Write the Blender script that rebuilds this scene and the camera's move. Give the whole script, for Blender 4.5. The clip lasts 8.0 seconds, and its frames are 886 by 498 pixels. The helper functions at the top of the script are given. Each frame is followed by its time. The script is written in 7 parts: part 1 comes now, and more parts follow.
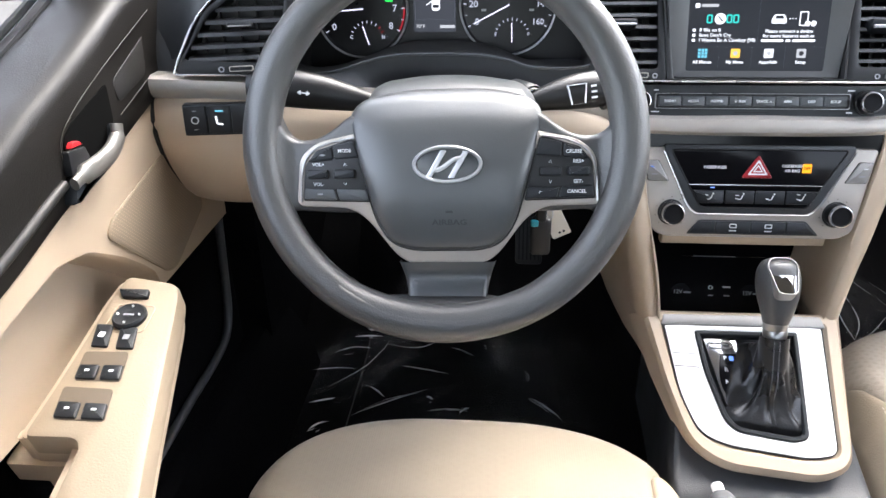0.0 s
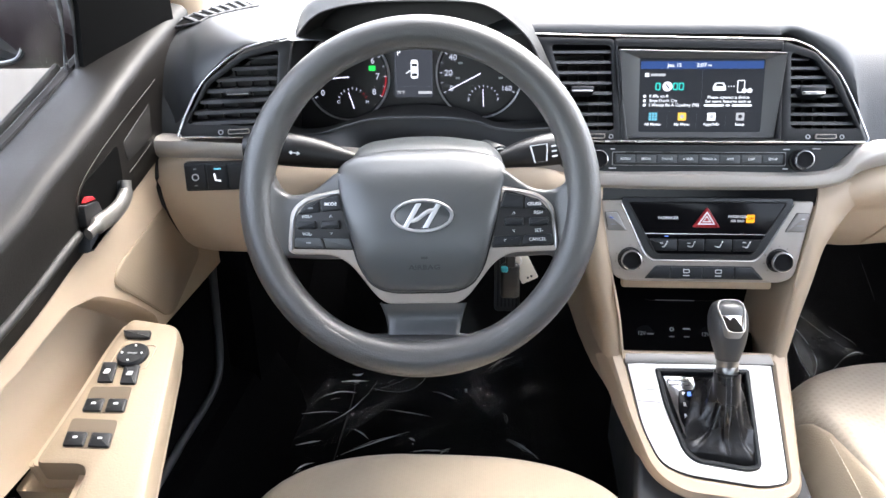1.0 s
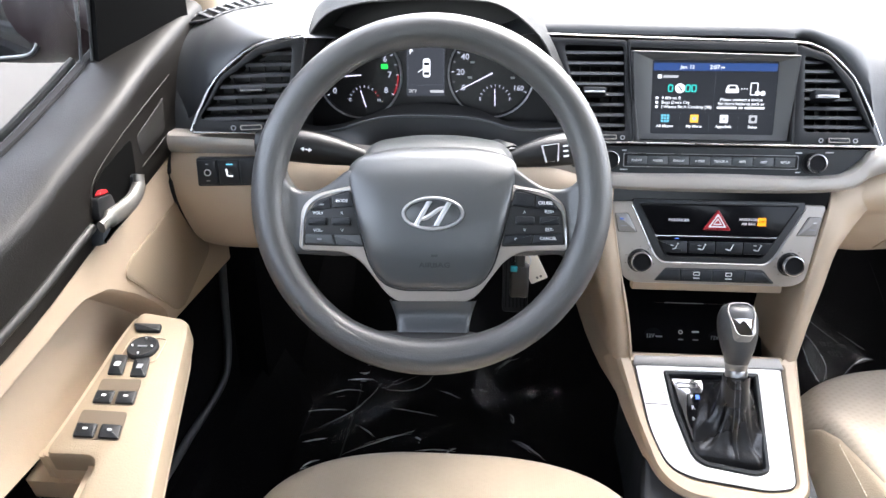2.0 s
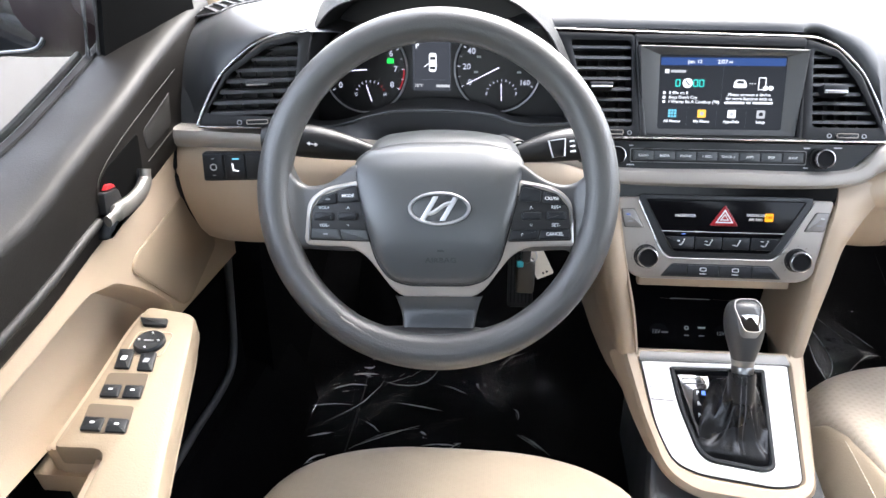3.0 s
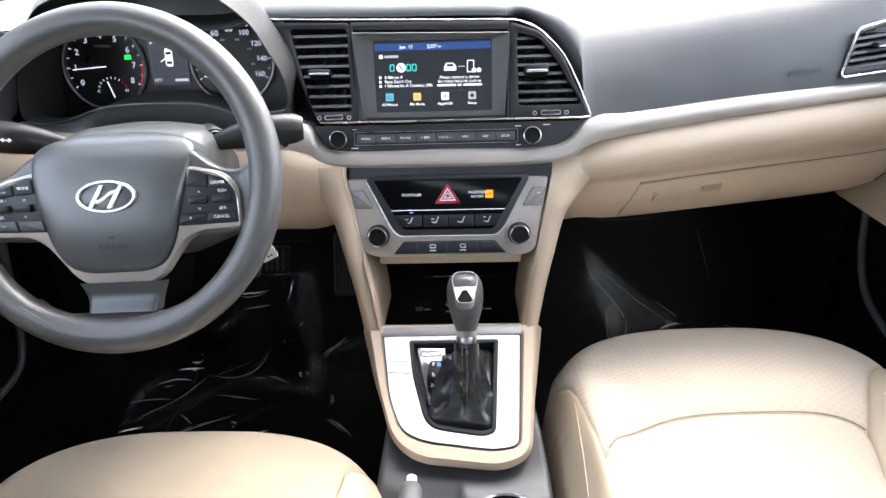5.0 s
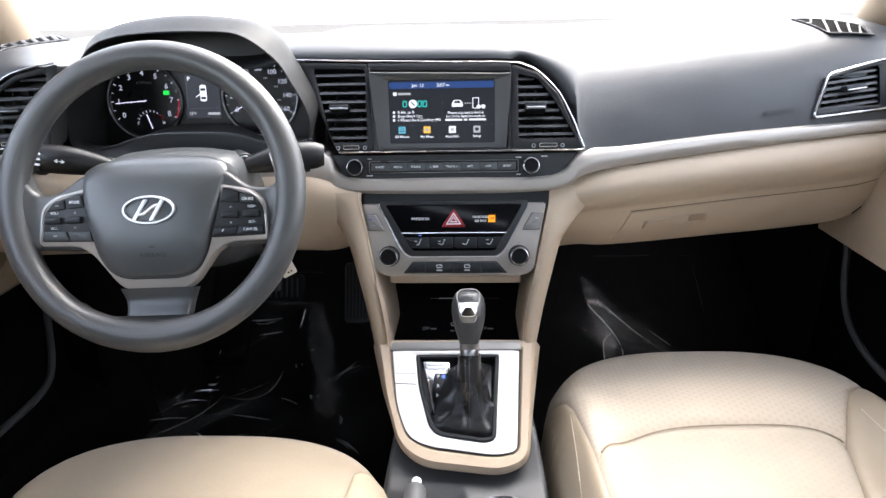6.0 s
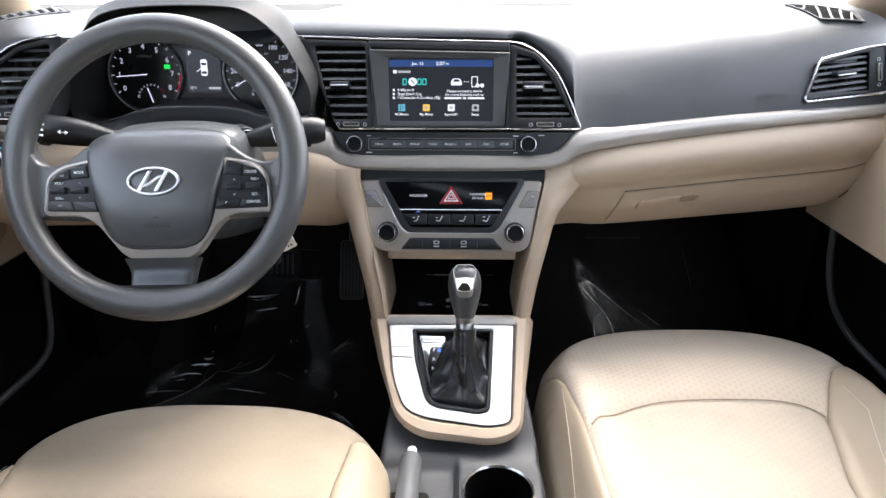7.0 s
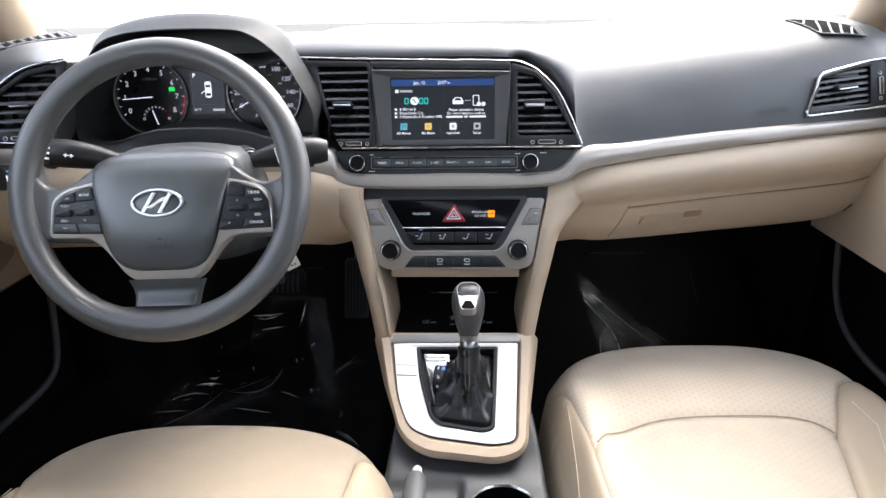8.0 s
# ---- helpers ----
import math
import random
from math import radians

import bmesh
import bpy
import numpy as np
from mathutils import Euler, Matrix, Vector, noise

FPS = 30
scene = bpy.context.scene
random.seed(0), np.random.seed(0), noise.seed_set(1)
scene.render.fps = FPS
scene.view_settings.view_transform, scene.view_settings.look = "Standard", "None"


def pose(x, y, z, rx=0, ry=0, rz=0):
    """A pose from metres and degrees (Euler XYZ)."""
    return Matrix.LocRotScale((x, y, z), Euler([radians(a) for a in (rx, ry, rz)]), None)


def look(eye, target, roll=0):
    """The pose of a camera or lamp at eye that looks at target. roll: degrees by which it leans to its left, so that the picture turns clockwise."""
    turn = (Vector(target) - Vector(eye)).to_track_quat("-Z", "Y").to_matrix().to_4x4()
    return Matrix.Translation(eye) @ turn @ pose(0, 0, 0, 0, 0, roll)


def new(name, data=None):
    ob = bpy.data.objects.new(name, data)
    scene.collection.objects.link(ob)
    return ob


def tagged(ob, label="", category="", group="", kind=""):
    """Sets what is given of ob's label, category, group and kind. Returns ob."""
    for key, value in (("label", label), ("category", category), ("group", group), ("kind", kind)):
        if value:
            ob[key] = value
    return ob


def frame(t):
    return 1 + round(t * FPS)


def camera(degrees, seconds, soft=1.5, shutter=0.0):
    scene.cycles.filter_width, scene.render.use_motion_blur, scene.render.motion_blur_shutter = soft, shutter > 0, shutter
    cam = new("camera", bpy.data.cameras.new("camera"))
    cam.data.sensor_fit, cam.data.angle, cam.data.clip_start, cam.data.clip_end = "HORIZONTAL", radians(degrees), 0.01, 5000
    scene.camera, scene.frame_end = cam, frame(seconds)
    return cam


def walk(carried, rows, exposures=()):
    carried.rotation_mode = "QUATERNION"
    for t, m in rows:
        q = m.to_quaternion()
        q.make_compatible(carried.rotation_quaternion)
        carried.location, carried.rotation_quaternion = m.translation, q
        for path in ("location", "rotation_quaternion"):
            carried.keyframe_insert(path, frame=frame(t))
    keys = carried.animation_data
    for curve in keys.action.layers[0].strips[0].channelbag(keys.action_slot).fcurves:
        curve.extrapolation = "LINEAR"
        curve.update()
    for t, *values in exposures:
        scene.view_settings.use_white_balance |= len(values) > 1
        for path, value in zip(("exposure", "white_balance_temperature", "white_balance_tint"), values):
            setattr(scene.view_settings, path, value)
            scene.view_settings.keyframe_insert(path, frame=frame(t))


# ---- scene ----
cam = camera(65.5, 8.0)
PATH = [
    (0, (-0.306, -0.594, 1.122), (-0.461, 1.174, 0.2), -1.0),
    (0.2, (-0.309, -0.616, 1.133), (-0.471, 1.163, 0.235), -0.7),
    (0.5, (-0.298, -0.645, 1.14), (-0.444, 1.172, 0.316), -1.0),
    (1, (-0.287, -0.663, 1.146), (-0.411, 1.173, 0.362), -0.8),
    (1.5, (-0.286, -0.664, 1.143), (-0.419, 1.177, 0.374), -0.5),
    (2, (-0.29, -0.665, 1.143), (-0.435, 1.171, 0.363), -0.2),
    (2.2, (-0.29, -0.663, 1.143), (-0.438, 1.17, 0.357), -0.1),
    (3.3, (-0.293, -0.664, 1.143), (-0.458, 1.16, 0.34), -0.5),
    (3.5, (-0.273, -0.66, 1.143), (-0.441, 1.155, 0.321), -0.8),
    (3.7, (-0.219, -0.645, 1.136), (-0.368, 1.164, 0.295), -1.2),
    (4, (-0.104, -0.608, 1.144), (-0.221, 1.185, 0.265), -2.1),
    (4.2, (-0.032, -0.591, 1.143), (-0.144, 1.203, 0.265), -2.8),
    (4.5, (0.022, -0.59, 1.146), (-0.051, 1.201, 0.259), -2.1),
    (4.7, (0.028, -0.626, 1.134), (-0.039, 1.179, 0.277), -2.0),
    (5.8, (0.027, -0.757, 1.128), (-0.063, 1.121, 0.445), -1.4),
    (6, (0.032, -0.775, 1.121), (-0.057, 1.11, 0.458), -1.3),
    (6.5, (0.025, -0.79, 1.119), (-0.046, 1.089, 0.437), -0.6),
    (7, (0.021, -0.798, 1.117), (-0.037, 1.072, 0.41), -0.2),
    (7.5, (0.029, -0.802, 1.113), (-0.046, 1.07, 0.412), -0.4),
    (8, (0.027, -0.798, 1.12), (-0.052, 1.087, 0.457), -1.0),
]
EXPOSURES = [(0.0, 3.68), (3.5, 3.72), (4.5, 3.70), (6.0, 3.22), (8.0, 3.13)]
walk(cam, [(t, look(eye, target, roll)) for t, eye, target, roll in PATH], EXPOSURES)

# ---- light ----
world = bpy.data.worlds.new("sky")
scene.world = world
world.use_nodes = True
_n = world.node_tree.nodes
_sky = _n.new("ShaderNodeTexSky")
_sky.sky_type = 'NISHITA'
_sky.sun_disc = False
_sky.sun_elevation = radians(58)
_sky.sun_rotation = radians(36)
_sky.air_density, _sky.dust_density, _sky.ozone_density = 1.0, 3.0, 1.0
_mixw = _n.new("ShaderNodeHueSaturation")
_mixw.inputs["Saturation"].default_value = 0.50
world.node_tree.links.new(_sky.outputs[0], _mixw.inputs["Color"])
world.node_tree.links.new(_mixw.outputs[0], _n["Background"].inputs["Color"])
_n["Background"].inputs["Strength"].default_value = 0.15
_sun = bpy.data.lights.new("sun", 'SUN')
_sun.energy, _sun.angle, _sun.color = 0.48, radians(40), (1.0, 0.97, 0.93)
sun = new("sun", _sun)
sun.matrix_world = look((1.25, 1.75, 4.2), (0, 0, 0.6))

# ---- building helpers ----
def thing(name, at, label, category, group="", kind=""):
    ob = new(name)
    ob.location = at
    ob["base"] = at
    ob.empty_display_size = 0.05
    return tagged(ob, label, category, group, kind)


def base_of(ob):
    while ob.parent:
        ob = ob.parent
    return Vector(ob["base"]) if "base" in ob else Vector((0, 0, 0))


def part(name, bm, mat, parent=None, label="", angle=38):
    """Links a bmesh, given in world metres, as one mesh object under a thing or part."""
    bmesh.ops.recalc_face_normals(bm, faces=bm.faces[:])
    me = bpy.data.meshes.new(name)
    if parent is not None:
        bm.transform(Matrix.Translation(-base_of(parent)))
    bm.to_mesh(me)
    bm.free()
    me.materials.append(mat)
    me.polygons.foreach_set("use_smooth", [True] * len(me.polygons))
    me.set_sharp_from_angle(angle=radians(angle))
    ob = new(name, me)
    if parent is not None:
        ob.parent = parent
    if label:
        ob["label"] = label
    return ob


def plane(o, v, u=(1, 0, 0)):
    """A frame on a face: u to the right, v up along it, n towards the viewer."""
    u = Vector(u).normalized()
    v = Vector(v)
    v = (v - v.dot(u) * u).normalized()
    n = u.cross(v)
    m = Matrix((u, v, n)).transposed().to_4x4()
    m.translation = o
    return m


def smooth_path(pts, steps=6, closed=False):
    """A Catmull-Rom curve through points of any dimension."""
    p = [np.array(q, float) for q in pts]
    n = len(p)
    out = []
    for i in range(n if closed else n - 1):
        a = p[(i - 1) % n] if closed or i else 2 * p[0] - p[1]
        b, c = p[i], p[(i + 1) % n]
        d = p[(i + 2) % n] if closed or i + 2 < n else 2 * p[-1] - p[-2]
        for k in range(steps):
            t = k / steps
            out.append(0.5 * (2 * b + (c - a) * t + (2 * a - 5 * b + 4 * c - d) * t * t + (3 * b - a - 3 * c + d) * t ** 3))
    if not closed:
        out.append(p[-1])
    return out


def rounded(pts, r, steps=5):
    """A polygon with its corners rounded by r (a number or one per corner)."""
    out = []
    n = len(pts)
    for i in range(n):
        a, b, c = (Vector(pts[(i + k) % n]) for k in (-1, 0, 1))
        ri = r[i] if isinstance(r, (list, tuple)) else r
        d1, d2 = (a - b), (c - b)
        k = min(ri, d1.length * 0.49, d2.length * 0.49)
        p, q = b + d1.normalized() * k, b + d2.normalized() * k
        for s in range(steps + 1):
            t = s / steps
            out.append(tuple((1 - t) ** 2 * p + 2 * t * (1 - t) * b + t * t * q))
    return out


def rect(cu, cv, w, h):
    return [(cu - w / 2, cv - h / 2), (cu + w / 2, cv - h / 2), (cu + w / 2, cv + h / 2), (cu - w / 2, cv + h / 2)]


def inset_loop(loop, d):
    """Moves a closed 2D loop inwards by d along its normals."""
    n = len(loop)
    area = sum(loop[i][0] * loop[(i + 1) % n][1] - loop[(i + 1) % n][0] * loop[i][1] for i in range(n))
    sgn = 1 if area > 0 else -1
    out = []
    for i in range(n):
        a, b = Vector(loop[i - 1]), Vector(loop[(i + 1) % n])
        t = (b - a)
        if t.length < 1e-9:
            out.append(tuple(loop[i]))
            continue
        t.normalize()
        out.append((loop[i][0] - sgn * t.y * d, loop[i][1] + sgn * t.x * d))
    return out


def prism(F, loop, n0, n1, bevel=0.0, bm=None, dome=0.0):
    """A plate with outline loop on frame F, from depth n0 to its face at n1, its rim bevelled."""
    bm = bm or bmesh.new()
    rings = [(loop, n0), (loop, n1 - bevel)]
    if bevel:
        rings += [(inset_loop(loop, bevel * 0.3), n1 - bevel * 0.3), (inset_loop(loop, bevel), n1)]
    vs = [[bm.verts.new(F @ Vector((p[0], p[1], h))) for p in lp] for lp, h in rings]
    m = len(loop)
    for a, b in zip(vs, vs[1:]):
        for i in range(m):
            bm.faces.new((a[i], a[(i + 1) % m], b[(i + 1) % m], b[i]))
    bm.faces.new(vs[0])
    if dome:
        c = F @ Vector((sum(p[0] for p in loop) / m, sum(p[1] for p in loop) / m, n1 + dome))
        cv = bm.verts.new(c)
        mid = [bm.verts.new(v.co.lerp(c, 0.5) + (F.to_3x3() @ Vector((0, 0, dome * 0.25)))) for v in vs[-1]]
        for i in range(m):
            bm.faces.new((vs[-1][i], vs[-1][(i + 1) % m], mid[(i + 1) % m], mid[i]))
            bm.faces.new((mid[i], mid[(i + 1) % m], cv))
    else:
        bm.faces.new(vs[-1])
    return bm


def band(F, outer, inner, n0, n1, bevel=0.0, bm=None, closed=True, n_in=None):
    """A flat rim between two loops of equal count, standing from n0 to n1 on frame F."""
    bm = bm or bmesh.new()
    n_in = n1 if n_in is None else n_in
    lines = [(outer, n0), (outer, n1 - bevel)]
    if bevel:
        mix = lambda t: [(o[0] + (i[0] - o[0]) * t, o[1] + (i[1] - o[1]) * t) for o, i in zip(outer, inner)]
        lines += [(mix(0.25), n1), (mix(0.75), n_in)]
    lines += [(inner, n_in - bevel), (inner, min(n0, n_in - 1e-4))]
    vs = [[bm.verts.new(F @ Vector((p[0], p[1], h))) for p in lp] for lp, h in lines]
    m = len(outer)
    for a, b in zip(vs, vs[1:]):
        for i in range(m if closed else m - 1):
            bm.faces.new((a[i], a[(i + 1) % m], b[(i + 1) % m], b[i]))
    return bm


def grid(rows, close_u=False, close_v=False, bm=None, caps=False):
    """A sheet through rows of points."""
    bm = bm or bmesh.new()
    vs = [[bm.verts.new(tuple(p)) for p in r] for r in rows]
    nr, nc = len(vs), len(vs[0])
    for i in range(nr if close_v else nr - 1):
        for j in range(nc if close_u else nc - 1):
            a, b, c, d = vs[i][j], vs[i][(j + 1) % nc], vs[(i + 1) % nr][(j + 1) % nc], vs[(i + 1) % nr][j]
            try:
                bm.faces.new((a, b, c, d))
            except ValueError:
                pass
    if caps:
        bm.faces.new(vs[0])
        bm.faces.new(vs[-1])
    return bm


def sheet(rows, thick, **kw):
    """grid() given thickness to the back."""
    bm = grid(rows, **kw)
    bmesh.ops.recalc_face_normals(bm, faces=bm.faces[:])
    bmesh.ops.solidify(bm, geom=bm.faces[:], thickness=thick)
    return bm


def tube(path, r, seg=10, closed=False, bm=None, flat=1.0, up=(0, 0, 1)):
    """A round rod along a path; r is a radius or one per point; flat squashes it along up."""
    bm = bm or bmesh.new()
    P = [Vector(p) for p in path]
    n = len(P)
    rows = []
    for i, p in enumerate(P):
        t = (P[(i + 1) % n] - P[i - 1]) if closed else (P[min(i + 1, n - 1)] - P[max(i - 1, 0)])
        t.normalize()
        a = Vector(up) - Vector(up).dot(t) * t
        if a.length < 1e-4:
            a = Vector((1, 0, 0)) - t.x * t
        a.normalize()
        b = t.cross(a)
        ri = r[i] if isinstance(r, (list, tuple)) else r
        rows.append([p + a * math.cos(2 * math.pi * k / seg) * ri * flat + b * math.sin(2 * math.pi * k / seg) * ri for k in range(seg)])
    return grid(rows, close_u=True, close_v=closed, bm=bm, caps=not closed)


def lathe(F, profile, seg=28, bm=None, cu=0.0, cv=0.0, caps=True):
    """A turned body: profile of (radius, height) about the frame's normal at (cu, cv)."""
    rows = [[F @ Vector((cu + r * math.cos(2 * math.pi * k / seg), cv + r * math.sin(2 * math.pi * k / seg), h)) for k in range(seg)] for r, h in profile]
    return grid(rows, close_u=True, bm=bm, caps=caps)


def circle(cu, cv, r, seg=40, ry=None, a0=0.0, a1=360.0):
    full = abs(a1 - a0) >= 360
    n = seg if full else seg + 1
    return [(cu + r * math.cos(radians(a0 + (a1 - a0) * k / seg)), cv + (ry or r) * math.sin(radians(a0 + (a1 - a0) * k / seg))) for k in range(n)]


def bar(F, a, b, w, n0, n1, bm=None, w2=None):
    """A straight raised bar from a to b on the frame."""
    a, b = Vector(a), Vector(b)
    t = (b - a).normalized()
    s = Vector((-t.y, t.x))
    w2 = w if w2 is None else w2
    return prism(F, [tuple(a - s * w / 2), tuple(b - s * w2 / 2), tuple(b + s * w2 / 2), tuple(a + s * w / 2)], n0, n1, 0, bm)


def text(F, s, u, v, size, n, mat, parent, name="lettering", align='CENTER', depth=0.0002, squeeze=1.0):
    """Letters standing on a frame, as one mesh."""
    cu = bpy.data.curves.new("letters", 'FONT')
    cu.body, cu.size, cu.align_x, cu.align_y, cu.extrude, cu.resolution_u, cu.offset = s, size * 1.06, align, 'CENTER', depth, 2, size * 0.018
    tmp = new("letters", cu)
    bpy.context.view_layer.update()
    me = bpy.data.meshes.new_from_object(tmp.evaluated_get(bpy.context.evaluated_depsgraph_get()))
    bpy.data.objects.remove(tmp)
    me.transform(F @ Matrix.Translation((u, v, n)) @ Matrix.Diagonal((squeeze, 1, 1, 1)))
    me.transform(Matrix.Translation(-base_of(parent)))
    me.materials.clear()
    me.materials.append(mat)
    me.name = name
    ob = new(name, me)
    ob.parent = parent
    return ob

# ---- materials ----
def material(name, color, rough=0.5, metal=0.0, grain=0.0, grain_size=400.0, stain=0.0, spec=0.5, coat=0.0, stain_size=9.0, rough_var=0.08):
    """A surface with fine relief and, at a larger scale, worn and dusty patches."""
    m = bpy.data.materials.new(name)
    m.use_nodes = True
    nt = m.node_tree
    b = nt.nodes["Principled BSDF"]
    b.inputs["Base Color"].default_value = (*color, 1)
    b.inputs["Roughness"].default_value = rough
    b.inputs["Metallic"].default_value = metal
    b.inputs["Specular IOR Level"].default_value = spec
    b.inputs["Coat Weight"].default_value = coat
    tc = nt.nodes.new("ShaderNodeTexCoord")
    big = nt.nodes.new("ShaderNodeTexNoise")
    big.inputs["Scale"].default_value = stain_size
    big.inputs["Detail"].default_value = 6
    nt.links.new(tc.outputs["Object"], big.inputs["Vector"])
    mr = nt.nodes.new("ShaderNodeMapRange")
    mr.inputs["From Min"].default_value, mr.inputs["From Max"].default_value = 0.3, 0.7
    mr.inputs["To Min"].default_value, mr.inputs["To Max"].default_value = max(0.02, rough - rough_var), min(1, rough + rough_var)
    nt.links.new(big.outputs["Fac"], mr.inputs["Value"])
    nt.links.new(mr.outputs[0], b.inputs["Roughness"])
    if stain:
        mx = nt.nodes.new("ShaderNodeMix")
        mx.data_type = 'RGBA'
        mx.inputs["A"].default_value = (*[c * (1 - stain) for c in color], 1)
        mx.inputs["B"].default_value = (*[min(1, c * (1 + stain * 0.5)) for c in color], 1)
        nt.links.new(mr.inputs["Value"].links[0].from_socket, mx.inputs["Factor"])
        nt.links.new(mx.outputs["Result"], b.inputs["Base Color"])
    if grain:
        fine = nt.nodes.new("ShaderNodeTexNoise")
        fine.inputs["Scale"].default_value = grain_size
        fine.inputs["Detail"].default_value = 3
        nt.links.new(tc.outputs["Object"], fine.inputs["Vector"])
        bp = nt.nodes.new("ShaderNodeBump")
        bp.inputs["Strength"].default_value = grain
        bp.inputs["Distance"].default_value = 0.001
        nt.links.new(fine.outputs["Fac"], bp.inputs["Height"])
        nt.links.new(bp.outputs[0], b.inputs["Normal"])
    return m


def glow(name, color, strength):
    m = bpy.data.materials.new(name)
    m.use_nodes = True
    b = m.node_tree.nodes["Principled BSDF"]
    b.inputs["Base Color"].default_value = (0.02, 0.02, 0.02, 1)
    b.inputs["Roughness"].default_value = 0.3
    b.inputs["Specular IOR Level"].default_value = 0.12
    b.inputs["Emission Color"].default_value = (*color, 1)
    b.inputs["Emission Strength"].default_value = strength * 0.12
    return m


def clear(name, gloss, tint=(1, 1, 1), rough=0.02, bump=0.0, haze=0.0):
    """A thin clear pane or film: lets light through and mirrors a little."""
    m = bpy.data.materials.new(name)
    m.use_nodes = True
    nt = m.node_tree
    out = nt.nodes["Material Output"]
    nt.nodes.remove(nt.nodes["Principled BSDF"])
    tr = nt.nodes.new("ShaderNodeBsdfTransparent")
    tr.inputs["Color"].default_value = (*tint, 1)
    gl = nt.nodes.new("ShaderNodeBsdfGlossy")
    gl.inputs["Roughness"].default_value = rough
    mx = nt.nodes.new("ShaderNodeMixShader")
    lw = nt.nodes.new("ShaderNodeLayerWeight")
    pw = nt.nodes.new("ShaderNodeMath")
    pw.operation = 'POWER'
    pw.inputs[1].default_value = 4.0
    nt.links.new(lw.outputs["Facing"], pw.inputs[0])
    fr = nt.nodes.new("ShaderNodeMath")
    fr.operation = 'MULTIPLY_ADD'
    fr.inputs[1].default_value, fr.inputs[2].default_value = gloss, gloss * 0.12
    nt.links.new(pw.outputs[0], fr.inputs[0])
    nt.links.new(fr.outputs[0], mx.inputs[0])
    nt.links.new(tr.outputs[0], mx.inputs[1])
    nt.links.new(gl.outputs[0], mx.inputs[2])
    nt.links.new(mx.outputs[0], out.inputs["Surface"])
    if haze:
        df = nt.nodes.new("ShaderNodeBsdfDiffuse")
        df.inputs["Color"].default_value = (0.75, 0.76, 0.78, 1)
        hz = nt.nodes.new("ShaderNodeMixShader")
        hz.inputs[0].default_value = haze
        nt.links.new(mx.outputs[0], hz.inputs[1])
        nt.links.new(df.outputs[0], hz.inputs[2])
        nt.links.new(hz.outputs[0], out.inputs["Surface"])
    if bump:
        tc = nt.nodes.new("ShaderNodeTexCoord")
        ns = nt.nodes.new("ShaderNodeTexNoise")
        ns.inputs["Scale"].default_value = 26
        ns.inputs["Detail"].default_value = 4
        nt.links.new(tc.outputs["Object"], ns.inputs["Vector"])
        bp = nt.nodes.new("ShaderNodeBump")
        bp.inputs["Strength"].default_value = bump
        bp.inputs["Distance"].default_value = 0.02
        nt.links.new(ns.outputs["Fac"], bp.inputs["Height"])
        nt.links.new(bp.outputs[0], gl.inputs["Normal"])
    return m


